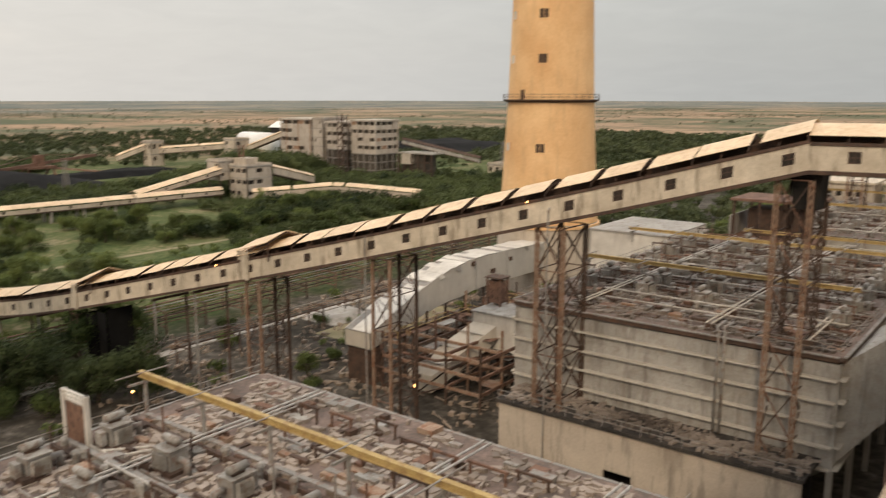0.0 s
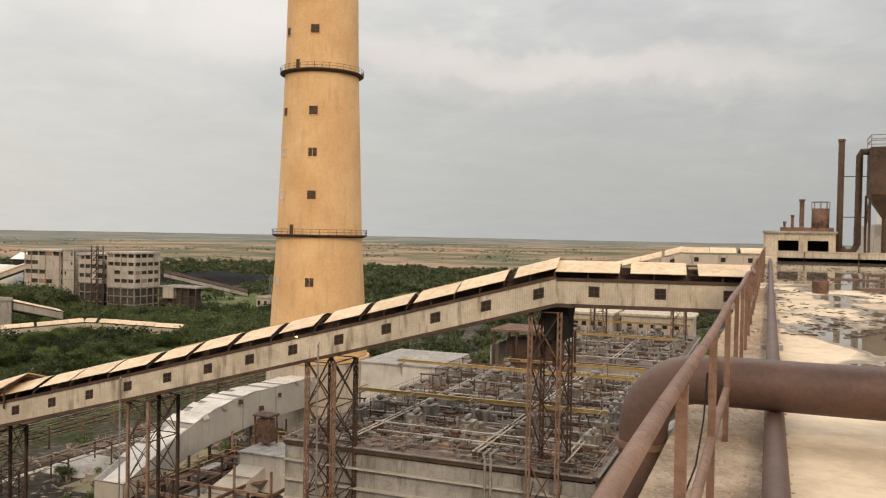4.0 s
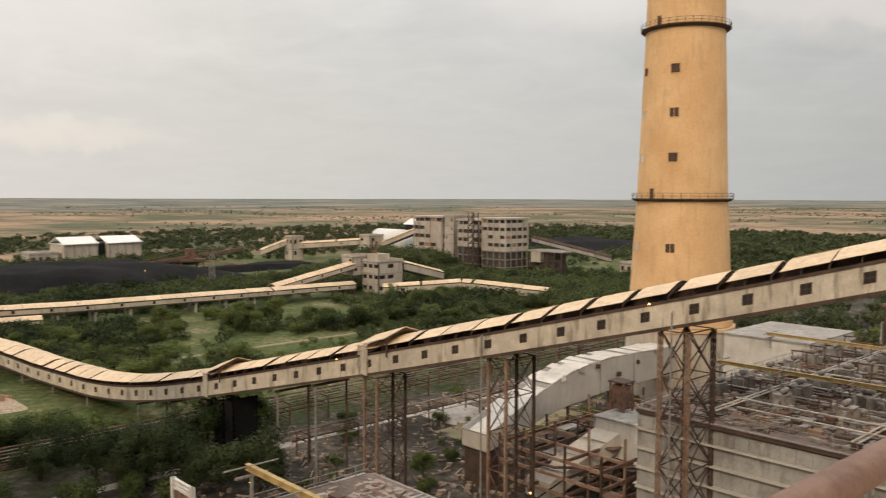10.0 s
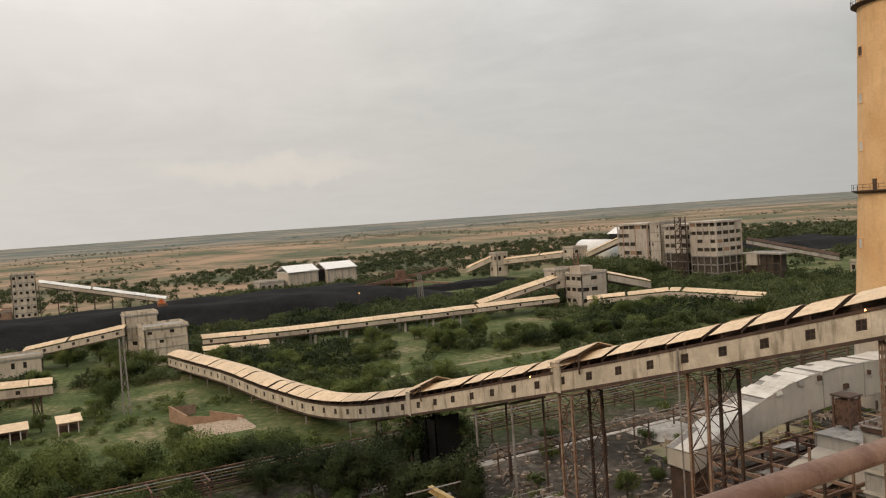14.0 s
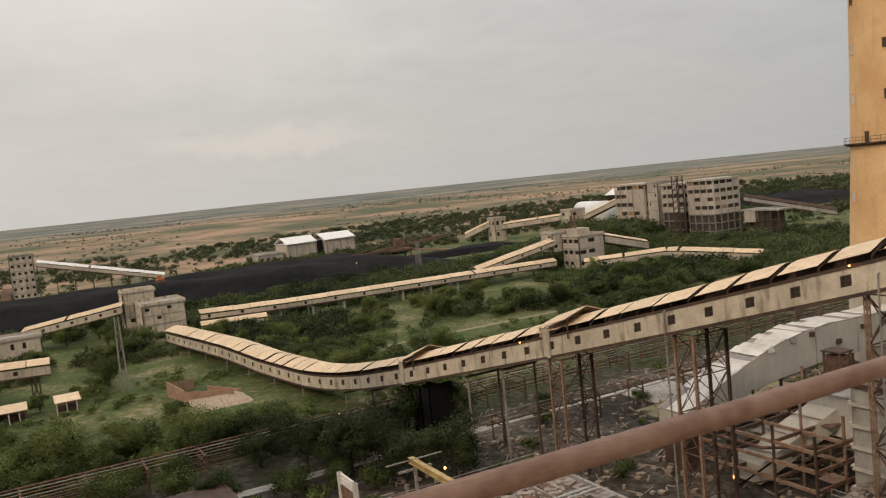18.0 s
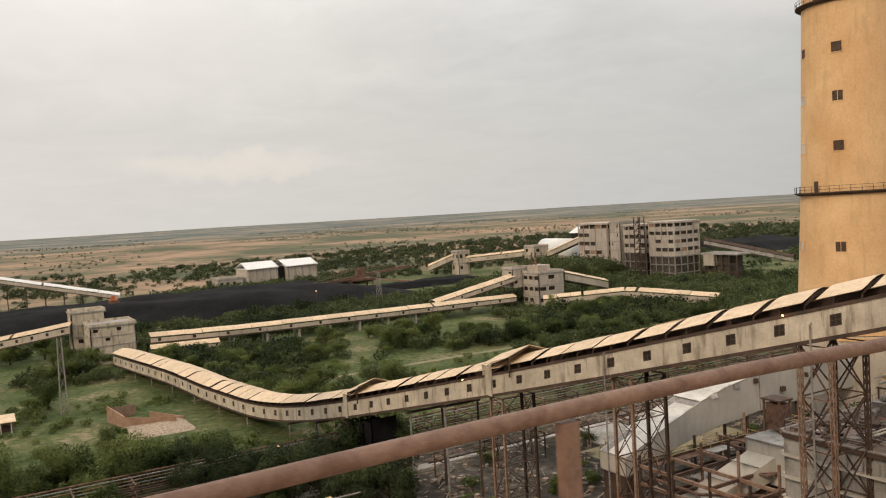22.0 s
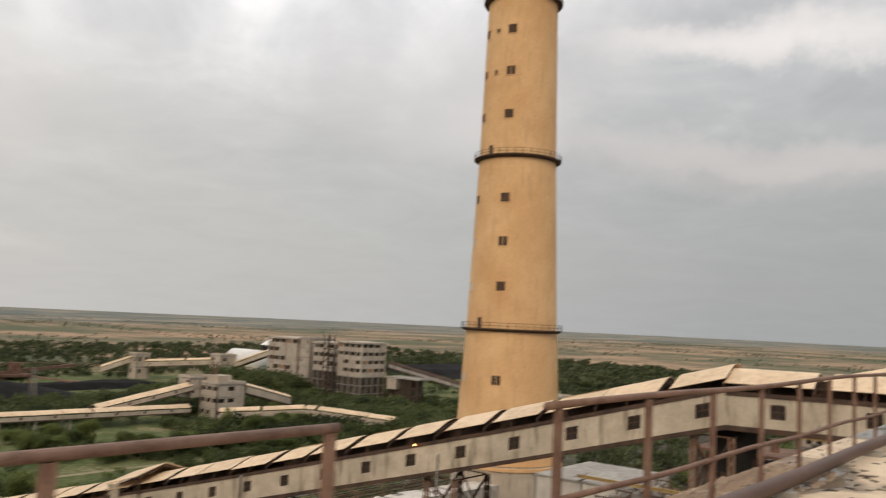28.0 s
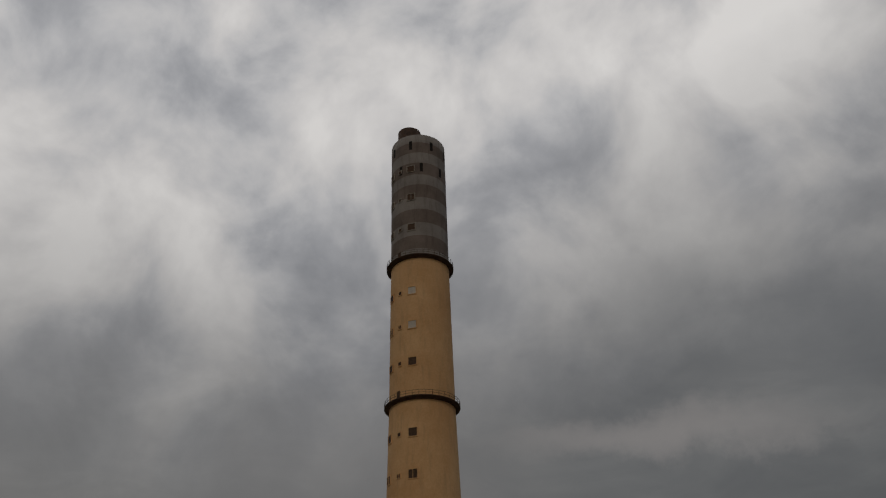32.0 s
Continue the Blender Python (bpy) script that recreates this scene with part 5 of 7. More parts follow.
# walkways with yellow rails in the steelwork
for xa, xb, ya, yb, z in ((-77, -72.5, 82, 84, 6.3), (-73.5, -72, 84, 98, 6.3), (-73.5, -66, 98, 100, 6.3), (-74, -68, 108, 110, 6.4)):
    th = thing("walkway", (xa, ya, z), "steel walkway with yellow handrails between duct and precipitator", "walkway", "yard walkways")
    part("grating", M().box(xa, xb, ya, yb, z + 0.3, z + 0.36), RUST, th)
    for o in ((ya, ya), (yb, yb)) if xb - xa > yb - ya else ((xa, xa), (xb, xb)):
        h = z + 1.35
        ends = ((xa, o[0], h), (xb, o[0], h)) if xb - xa > yb - ya else ((o[0], ya, h), (o[0], yb, h))
        part("rail", M().bar(*ends, 0.08), YELLOW, th)
        for t in (0.0, 0.5, 1.0):
            p = Vector(ends[0]).lerp(Vector(ends[1]), t)
            part("stanchion", M().bar((p.x, p.y, z + 0.3), p, 0.08), YELLOW, th)
    for p in ((xa + 0.2, ya + 0.2), (xb - 0.2, yb - 0.2)):
        part("prop", M().bar((*p, 0), (*p, z + 0.3), 0.2), DARKSTEEL, th)
# rainwater pipe down the precipitator's front
ob = part("downpipe", M().tube([(-25.8, 77, 18.3), (-25.8, 74.5, 18.3), (-25.5, 74.2, 17.9), (-25.5, 74.2, 7.9)], 0.14, 8).tube([(-25.1, 77, 18.3), (-25.1, 74.5, 18.3), (-24.9, 74.2, 17.9), (-24.9, 74.2, 7.9)], 0.14, 8), GREYSTEEL, None, smooth=True)
tagged(ob, "pair of grey pipes bending down the precipitator wall", "pipe")
# dark feed hopper below the gallery's knee
th = thing("feed_hopper", (-18.7, 74.6, 30), "black feed hopper hanging in the trestle below the gallery", "hopper")
m = M()
m.v += [(-20.0, 73.6, 33.2), (-17.4, 73.6, 33.2), (-17.4, 76.4, 33.2), (-20.0, 76.4, 33.2), (-19.7, 73.9, 30.2), (-17.7, 73.9, 30.2), (-17.7, 76.1, 30.2), (-19.7, 76.1, 30.2)]
m.f += [(0, 1, 5, 4), (1, 2, 6, 5), (2, 3, 7, 6), (3, 0, 4, 7), (4, 5, 6, 7), (3, 2, 1, 0)]
part("cone", m, VOID, th)
part("spout", M().box(-19.1, -18.3, 74.6, 75.4, 27.5, 30.25), DARKSTEEL, th)
# store buildings behind the second precipitator
for xa, xb, y in ((-52, -38, 214), (-36, -18, 216)):
    th = thing("cream_store", (xa, y, 0), "long cream store with a flat roof behind the precipitators", "building", "cream stores")
    part("wall", M().box(xa, xb, y, y + 12, 0, 19.2), OLDWALL, th)
    part("roof", M().box(xa - 0.5, xb + 0.5, y - 0.5, y + 12.5, 19.2, 19.8), CREAM, th)
    for k in range(5):
        part("window", M().box(xa + 1.5 + k * (xb - xa - 3) / 5, xa + 2.7 + k * (xb - xa - 3) / 5, y - 0.06, y + 0.02, 16.2, 17.6), GLASS, th)

# the open frame house behind the first precipitator
th = thing("roof_plant_house", (-40, 133, 0), "rust red roofed plant house on an open steel frame", "building")
part("roof", M().box(-44, -31, 131, 141, 23.4, 23.8), RUST, th)
part("vent", M().tube([(-34, 136, 23.8), (-34, 136, 25.6)], 0.6, 10), RUST, th)
part("floor", M().box(-44, -31, 131, 141, 17.2, 17.6), RUST, th)
part("side_sheet", M().box(-44, -43.8, 131, 141, 17.6, 21), CASING, th)
part("core", M().box(-42, -34, 134, 140, 17.6, 22), DARKSTEEL, th)
for x in (-43.5, -39.5, -35.5, -31.5):
    for y in (131.5, 140.5):
        part("post", M().bar((x, y, 0), (x, y, 23.4), 0.35), DARKSTEEL, th)

# ---- pipe rack along the plant's outer road ----
th = thing("pipe_rack", (-122, 30, 0), "long rusty pipe rack with many parallel pipes", "pipe rack")
TIERS = [(-2.4 + 4.6 * k / n + 0.35 * (j % 2), z, 0.07 + 0.035 * ((k * 2 + j) % 3)) for j, (z, n) in enumerate(((1.5, 3), (2.8, 3), (4.1, 3))) for k in range(n)]
for k, (dx, z, r) in enumerate(TIERS):
    part("pipe", M().tube([(-122 + dx, -150, z), (-122 + dx, 190, z)], r, 8), (RUSTPALE, DARKSTEEL, RUST, GREYSTEEL)[k % 4], th, smooth=True)
for y in range(-148, 190, 8):
    fr = part("rack_frame", M().wallgrid(lambda s, h: Vector((s, y, h)), (0, 0.22, 0), (-125, -124.75, -119.25, -119), (0, 1.2, 1.4, 2.5, 2.7, 3.8, 4.0), lambda i, j: i != 1 or j % 2 == 1), RUST if y % 3 else DARKSTEEL, th)
# a smaller pipe bridge nearer the plant
th = thing("pipe_bridge", (-103, 100, 0), "low rusty pipe bridge across the yard", "pipe rack")
for k in range(5):
    part("pipe", M().tube([(-104.2 + 0.8 * k, 66, 3.1 + 1.2 * (k % 2)), (-104.2 + 0.8 * k, 190, 3.1 + 1.2 * (k % 2))], 0.06 + 0.03 * (k % 3), 8), (RUSTPALE, GREYSTEEL, DARKSTEEL)[k % 3], th, smooth=True)
for y in range(68, 190, 9):
    part("rack_frame", M().wallgrid(lambda s, h: Vector((s, y, h)), (0, 0.18, 0), (-104.6, -104.4, -101.0, -100.8), (0, 2.8, 3.0, 4.0, 4.2), lambda i, j: i != 1 or j % 2 == 1), DARKSTEEL, th)
# scrap, bars and plates strewn over the yard
scrap = M()
for k in range(1500):
    x, y = R.uniform(-117, -53), R.uniform(44, 132)
    a, l = R.uniform(0, 3.14), R.uniform(0.3, 2.6)
    if R.random() < 0.45:
        scrap.bar((x, y, R.uniform(0.1, 0.3)), (x + l * math.cos(a), y + l * math.sin(a), R.uniform(0.1, 0.8)), R.uniform(0.06, 0.2))
    else:
        w, h = R.uniform(0.2, 0.8), R.uniform(0.1, 0.7)
        scrap.hexa([(x, y, 0), (x + w, y + 0.2 * w, 0), (x + 0.8 * w, y + w, 0), (x - 0.2 * w, y + w, 0)], (0.05, 0, h))
tagged(new("scrap", scrap.mesh("scrap", foliage("mixed_scrap", (0.05, 0.035, 0.025), (0.34, 0.27, 0.21)))), "rusty scrap and broken plates strewn over the yard", "scrap", kind="stuff")


# ---- the roof that the camera walks on ----
ROOF_Z = 38.45
setting("roof_deck", M().box(-0.9, 34, -14, 61, ROOF_Z - 0.5, ROOF_Z), ROOFWET, "pale screeded flat roof with rain puddles", "roof")
setting("wall_west", M().box(-0.8, 34, -14, 120, 0, ROOF_Z - 0.5), OLDWALL, "boiler house wall below the roof", "wall")
setting("roof_deck_far", M().box(-0.84, 34, 61, 120, ROOF_Z - 0.496, ROOF_Z + 0.25), ROOFDECK, "further flat roof", "roof")
# rubble kerb outside the rail
setting("kerb_grit", M().box(-0.9, -0.24, -2, 26, ROOF_Z - 0.01, ROOF_Z + 0.004), RUBBLE, "brown grit lying along the roof edge", "roof")
rk = M()
for k in range(13000):
    x, y = R.uniform(-0.88, -0.22), R.uniform(-2, 25)
    if R.random() < 0.10:
        x = R.uniform(-0.34, -0.05)
    s = R.uniform(0.004, 0.015) * (1 if R.random() < 0.97 else 2.0) * (1 if y < 11 else R.uniform(1.0, 3.0))
    base = len(rk.v)
    z = ROOF_Z
    rk.v += [(x - s, y - s * R.uniform(0.6, 1.6), z), (x + s, y - s, z), (x + s * R.uniform(0.6, 1.5), y + s, z), (x - s, y + s, z), (x, y, z + s * R.uniform(0.6, 1.2))]
    rk.f += [(base, base + 1, base + 4), (base + 1, base + 2, base + 4), (base + 2, base + 3, base + 4), (base + 3, base, base + 4)]
deb = M()
for k in range(7000):
    y = 13 + 46 * R.random() ** 1.4
    x = R.uniform(-0.05, 9) if R.random() < 0.8 else R.uniform(-0.85, -0.1)
    if noise.noise(Vector((x * 0.5, y * 0.25, 7.7))) < R.uniform(-0.35, 0.25):
        continue
    w, d, a = R.uniform(0.015, 0.06), R.uniform(0.02, 0.11), R.uniform(0, 6.28)
    if x < 0:
        w, d = w * 0.35, d * 0.35
    ca, sa = math.cos(a), math.sin(a)
    deb.hexa([(x - w * ca, y - w * sa, ROOF_Z - 0.002), (x + d * ca, y + d * sa, ROOF_Z - 0.002), (x + (d - w) * ca - w * sa, y + d * sa + w * ca, ROOF_Z - 0.002), (x - w, y + w, ROOF_Z - 0.002)], (0, 0, R.uniform(0.004, 0.02)))
tagged(new("roof_litter", deb.mesh("roof_litter", foliage("roof_litter", (0.03, 0.022, 0.016), (0.26, 0.19, 0.135)))), "dark flakes of broken felt and dirt on the roof", "litter", kind="stuff")
for x, y, w, d, a in ((2.4, 27, 0.5, 1.6, 0.3), (3.6, 22.5, 0.35, 1.2, -0.5), (5.0, 30, 0.6, 2.2, 0.15), (2.0, 34, 0.3, 1.8, -0.2), (4.2, 39, 0.7, 1.4, 0.6)):
    ca, sa = math.cos(a), math.sin(a)
    ob = part("roof_plank", M().hexa([(x, y, ROOF_Z), (x + d * ca, y + d * sa, ROOF_Z), (x + d * ca - w * sa, y + d * sa + w * ca, ROOF_Z), (x - w * sa, y + w * ca, ROOF_Z)], (0, 0, 0.05)), RUST, None)
    tagged(ob, "weathered dark plank lying on the wet roof", "plank", "roof planks")
tagged(new("rubble", rk.mesh("rubble", CHIPS)), "loose rubble and grit along the roof edge", "rubble", kind="stuff")
setting("parapet", M().box(0.3, 34, 61.0, 61.25, ROOF_Z, ROOF_Z + 0.65).box(0.25, 34, 60.95, 61.3, ROOF_Z + 0.65, ROOF_Z + 0.72), CREAM, "low cream panelled parapet across the roof", "wall")
for k in range(9):
    setting("parapet_joint", M().box(2.0 + k * 3.4, 2.06 + k * 3.4, 60.975, 61.0, ROOF_Z, ROOF_Z + 0.65), DARKSTEEL, "dark joint of the parapet", "trim")

RX, RZ = -0.5, 39.47
th = thing("handrail", (RX, 0, ROOF_Z), "rust red tubular steel handrail with flat posts along the roof edge", "railing")
th2 = thing("handrail", (RX, 20, ROOF_Z), "rust red tubular steel handrail running on along the roof edge", "railing")
part("top_rail", M().tube([(RX, y, RZ + 0.012 * math.sin(y * 1.3)) for y in np.arange(-6, 11.8, 0.6)] + [(RX + 0.02, 12.4, RZ - 0.01), (RX + 0.05, 12.8, RZ - 0.05), (RX + 0.06, 13.1, RZ - 0.085), (RX + 0.05, 13.4, RZ - 0.05), (RX, 13.9, RZ), (RX, 14.4, RZ + 0.01), (RX, 17.35, RZ)], 0.024, 12), RAIL, th, smooth=True)
part("mid_rail", M().tube([(RX, y, RZ - 0.62) for y in np.arange(12.5, 17.3, 0.8)], 0.021, 10), RAIL, th, smooth=True)
part("mid_rail", M().tube([(RX, y, RZ - 0.62 + 0.01 * math.sin(y * 2)) for y in np.arange(-6, 6.3, 0.6)], 0.026, 10), RAIL, th, smooth=True)
for y in (-5.4, -3.6, -1.8, 0.2, 1.85, 3.6, 5.3, 7.1, 8.9, 10.7, 12.45, 14.2, 16.0, 17.3):
    part("post", M().box(RX - 0.02, RX + 0.02, y - 0.024, y + 0.024, ROOF_Z, RZ - 0.02), RAIL, th)
part("top_rail", M().tube([(RX, y, RZ + 0.012 * math.sin(y)) for y in np.arange(19.2, 60.5, 0.8)], 0.026, 10), RAIL, th2, smooth=True)
part("mid_rail", M().tube([(RX, y, RZ - 0.62 + 0.012 * math.sin(y * 1.7)) for y in np.arange(19.2, 60.5, 0.8)], 0.024, 8), RAIL, th2, smooth=True)
for k in range(30):
    y = 19.35 + k * 1.375
    part("post", M().box(RX - 0.02, RX + 0.02, y - 0.03, y + 0.03, ROOF_Z, RZ - 0.02), RAIL, th2)

wire = part("cable", M().tube([(RX - 0.03, 3.62, RZ - 0.25), (RX - 0.04, 3.55, RZ - 0.5), (RX - 0.06, 3.35, RZ - 0.7), (RX - 0.14, 2.9, RZ - 0.93), (RX - 0.2, 2.4, RZ - 1.0), (RX - 0.3, 1.6, RZ - 1.005)], 0.005, 6), VOID, None)
tagged(wire, "thin black cable hanging from the handrail post", "cable")
# the large pipe that crosses the roof and turns down over its edge
PY, PZ, PR = 5.6, ROOF_Z + 0.40, 0.195
bend = [(-0.72 - 0.42 * math.sin(a), PY, PZ - 0.42 + 0.42 * math.cos(a)) for a in np.linspace(0, math.pi / 2, 10)]
big = part("large_pipe", M().tube([(26, PY + 0.6, PZ), (8, PY + 0.2, PZ), (0.2, PY, PZ)] + bend + [(bend[-1][0], PY, 20)], PR, 28), PIPE, None, smooth=True)
tagged(big, "large brown painted pipe bending down over the roof edge", "pipe")
part("flange", M().tube([(bend[-1][0], PY, PZ - 0.52), (bend[-1][0], PY, PZ - 0.57)], PR + 0.03, 28), RAIL, big)
for x in (1.2, 6, 12, 20):
    part("saddle", M().box(x - 0.15, x + 0.15, PY - 0.2, PY + 0.25, ROOF_Z, PZ - PR + 0.05), CONCRETE, big)
low = part("roof_pipe", M().tube([(-0.16, y, ROOF_Z + 0.14 + 0.01 * math.sin(y)) for y in np.arange(2.7, 60, 1.5)], 0.075, 14, False), PIPE, None, smooth=True)
tagged(low, "long brown painted pipe lying along the roof edge", "pipe")
for y in range(3, 60, 4):
    part("sleeper", M().box(-0.30, -0.02, y - 0.08, y + 0.08, ROOF_Z, ROOF_Z + 0.06), CONCRETE, low)

# roof plant beyond the parapet
BZ = ROOF_Z + 0.25
th = thing("roof_house", (2.5, 66, BZ), "low cream roof house with dark openings", "building")
part("wall", M().wallgrid(lambda s, h: Vector((s, 64.2, BZ + h)), (0, 0.3, 0), (-0.65, 0.35, 1.75, 2.35, 3.75, 4.2), (0, 0.35, 1.2, 1.75), lambda i, j: not (j == 1 and i in (1, 3))), CREAM, th)
part("side_wall", M().box(-0.65, -0.35, 64.5, 70, BZ, BZ + 1.75), CREAM, th)
part("side_wall", M().box(3.9, 4.2, 64.5, 70, BZ, BZ + 1.75), CREAM, th)
part("roof_slab", M().box(-0.75, 4.3, 64.0, 70.2, BZ + 1.75, BZ + 1.9), CONCRETE, th)
# black sheet added behind the openings as the shade inside
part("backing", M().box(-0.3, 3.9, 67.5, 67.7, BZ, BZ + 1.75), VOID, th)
RH = BZ + 1.9
th = thing("roof_tank", (3.9, 67, RH), "rusty drum with a railed top on the roof house", "tank")
part("drum", M().tube([(3.3, 67, RH), (3.3, 67, RH + 1.75)], 0.62, 16), RUST, th, smooth=True)
rl = M()
for k in range(8):
    a = k * math.tau / 8
    rl.bar((3.3 + 0.62 * math.cos(a), 67 + 0.62 * math.sin(a), RH + 1.75), (3.3 + 0.62 * math.cos(a), 67 + 0.62 * math.sin(a), RH + 2.25), 0.05)
rl.tube([(3.3 + 0.62 * math.cos(k * math.tau / 16), 67 + 0.62 * math.sin(k * math.tau / 16), RH + 2.25) for k in range(17)], 0.03, 5, False)
part("railing", rl, GREYSTEEL, th)
th = thing("vent_pipes", (2.5, 67, RH), "short rusty vent pipes on the roof house", "vent")
for x, h, r in ((1.35, 1.1, 0.11), (2.0, 2.3, 0.17), (0.8, 0.6, 0.09)):
    part("vent_pipe", M().tube([(x, 67, RH), (x, 67, RH + h)], r, 10).tube([(x, 67, RH + h), (x, 67, RH + h + 0.15)], r * 1.3, 10), RUST, th)
part("base_frame", M().box(0.5, 4.2, 66.2, 67.8, RH, RH + 0.3), RUST, th)
th = thing("vent_stack", (6.3, 66, BZ), "tall dark steel vent stack", "stack")
part("pipe", M().tube([(4.55, 66, BZ), (4.55, 66, BZ + 8.6)], 0.22, 14), DARKSTEEL, th, smooth=True)
part("cap", M().tube([(4.55, 66, BZ + 8.6), (4.55, 66, BZ + 8.75)], 0.26, 14), RUST, th)
th = thing("transfer_pipe", (8, 66, BZ), "bent dark pipe rising to the bunker", "pipe")
part("pipe", M().tube([(4.7, 66, BZ + 0.75), (5.0, 66, BZ + 0.4), (5.5, 66, BZ + 0.5), (5.75, 66, BZ + 1.0), (5.75, 66, BZ + 7.5), (5.9, 66, BZ + 7.8), (6.5, 66, BZ + 7.8)], 0.24, 12), DARKSTEEL, th, smooth=True)
for h in (3.0, 6.0):
    part("strut", M().bar((4.55, 66, BZ + h), (6.4, 66, BZ + h), 0.06), DARKSTEEL, th)
th = thing("filter_bunker", (10.6, 66, BZ), "dark square hopper bunker on a steel frame with a railed top", "bunker")
part("casing", M().box(6.35, 8.65, 64.4, 67.0, BZ + 4.6, BZ + 8.0), DARKSTEEL, th)
m = M()
m.v += [(6.35, 64.4, BZ + 4.6), (8.65, 64.4, BZ + 4.6), (8.65, 67.0, BZ + 4.6), (6.35, 67.0, BZ + 4.6), (7.35, 65.9, BZ + 2.9), (7.65, 65.9, BZ + 2.9), (7.65, 66.3, BZ + 2.9), (7.35, 66.3, BZ + 2.9)]
m.f += [(0, 1, 5, 4), (1, 2, 6, 5), (2, 3, 7, 6), (3, 0, 4, 7), (4, 5, 6, 7)]
part("cone", m, DARKSTEEL, th)
part("spout", M().tube([(7.5, 66.1, BZ), (7.5, 66.1, BZ + 2.9)], 0.18, 10), DARKSTEEL, th)
for x in (6.35, 8.65):
    for y in (64.4, 67.0):
        part("leg", M().bar((x, y, BZ), (x, y, BZ + 4.6), 0.16), DARKSTEEL, th)
    part("brace", M().bar((x, 64.4, BZ + 2), (x, 67.0, BZ + 4.6), 0.09).bar((x, 67.0, BZ + 2), (x, 64.4, BZ + 4.6), 0.09), DARKSTEEL, th)
rl = M()
for x, y in ((6.35, 64.4), (7.5, 64.4), (8.65, 64.4), (8.65, 67.0), (6.35, 67.0)):
    rl.bar((x, y, BZ + 8), (x, y, BZ + 8.85), 0.05)
for h in (8.45, 8.85):
    rl.bar((6.35, 64.4, BZ + h), (8.65, 64.4, BZ + h), 0.05).bar((6.35, 67.0, BZ + h), (8.65, 67.0, BZ + h), 0.05).bar((8.65, 64.4, BZ + h), (8.65, 67.0, BZ + h), 0.05).bar((6.35, 64.4, BZ + h), (6.35, 67.0, BZ + h), 0.05)
part("railing", rl, GREYSTEEL, th)
th = thing("plant_room", (20, 75, BZ), "long grey clad plant room on the far roof", "building")
part("wall", M().box(7.5, 33, 72, 90, BZ, BZ + 2.6), CASING, th)
part("upper_wall", M().box(9.5, 33, 74, 90, BZ + 2.6, BZ + 5.2), WHITECLAD, th)
part("duct", M().tube([(8.6, 70, BZ + 3.6), (30, 70, BZ + 3.6)], 0.3, 12), RUST, th)
part("vent", M().tube([(12, 78, BZ + 5.2), (12, 78, BZ + 7.4)], 0.7, 14), RUST, th)
# a cut-off drum on the deck
tub = part("drum", M().ring((1.15, 24.5, ROOF_Z), [(0.01, 0.02), (0.19, 0.02), (0.205, 0.36), (0.235, 0.36), (0.23, 0.31), (0.21, 0.0)], 24), RUST, None, smooth=True)
tagged(tub, "open rusty half drum standing on the wet roof", "drum")


# ---- far structures ----
def block(name, x0, x1, y0, y1, z0, z1, floors, label, category="building", group="", bays=4.0, wall=OLDWALL, open_floors=0, wfrac=0.5, blank=0.2, pane=GLASS):
    """A building with real window openings: piers and spandrels on all four sides, panes set back, slab roof and parapet."""
    th = thing(name, ((x0 + x1) / 2, (y0 + y1) / 2, z0), label, category, group)
    fh = (z1 - z0) / floors
    rnd = random.Random(int(abs(x0 * 7 + y0)))
    for (ax, ay), (bx, by), (ox, oy) in (((x0, y0), (x1, y0), (0, 1)), ((x1, y0), (x1, y1), (-1, 0)), ((x1, y1), (x0, y1), (0, -1)), ((x0, y1), (x0, y0), (1, 0))):
        L = math.hypot(bx - ax, by - ay)
        n = max(1, round(L / bays))
        ux, uy = (bx - ax) / L, (by - ay) / L
        P = lambda s, h: Vector((ax + ux * s, ay + uy * s, h))
        O = Vector((ox, oy, 0))
        ss, hs = [0.0], [z0]
        for k in range(n):
            ss += [(k + 0.5 - wfrac / 2) * L / n, (k + 0.5 + wfrac / 2) * L / n]
        ss.append(L)
        for f in range(floors):
            h = z0 + f * fh
            hs += [h + (0.04 if f < open_floors else 0.45) * fh, h + 0.8 * fh]
        hs.append(z1)
        shut = {(i, j) for i in range(n) for j in range(floors) if rnd.random() < blank and j >= open_floors}
        part("wall", M().wallgrid(P, O * 0.35, ss, hs, lambda i, j: not (i % 2 == 1 and j % 2 == 1 and (i // 2, j // 2) not in shut)), wall, th)
        for f in range(floors):
            lo, hi = hs[1 + 2 * f], hs[2 + 2 * f]
            part("window_band", M().hexa([P(0.4, lo - 0.1) + O * 0.5, P(L - 0.4, lo - 0.1) + O * 0.5, P(L - 0.4, hi + 0.1) + O * 0.5, P(0.4, hi + 0.1) + O * 0.5], O * 0.05), VOID if f < open_floors else pane, th)
            part("sill_band", M().hexa([P(-0.1, hi + 0.12 * fh) - O * 0.15, P(L + 0.1, hi + 0.12 * fh) - O * 0.15, P(L + 0.1, hi + 0.2 * fh) - O * 0.15, P(-0.1, hi + 0.2 * fh) - O * 0.15], O * 0.14), CONCRETE, th)
    part("roof_slab", M().box(x0 - 0.3, x1 + 0.3, y0 - 0.3, y1 + 0.3, z1, z1 + 0.3), CONCRETE, th)
    edge = [(x0, y1), (x0, y0), (x1, y0), (x1, y1), (x0 + 0.01, y1)]
    part("parapet", M().strip([(x, y, z1 + 1.0) for x, y in edge], [(x, y, z1 + 0.3) for x, y in edge], (0.15, 0.15, 0)), wall, th)
    return th


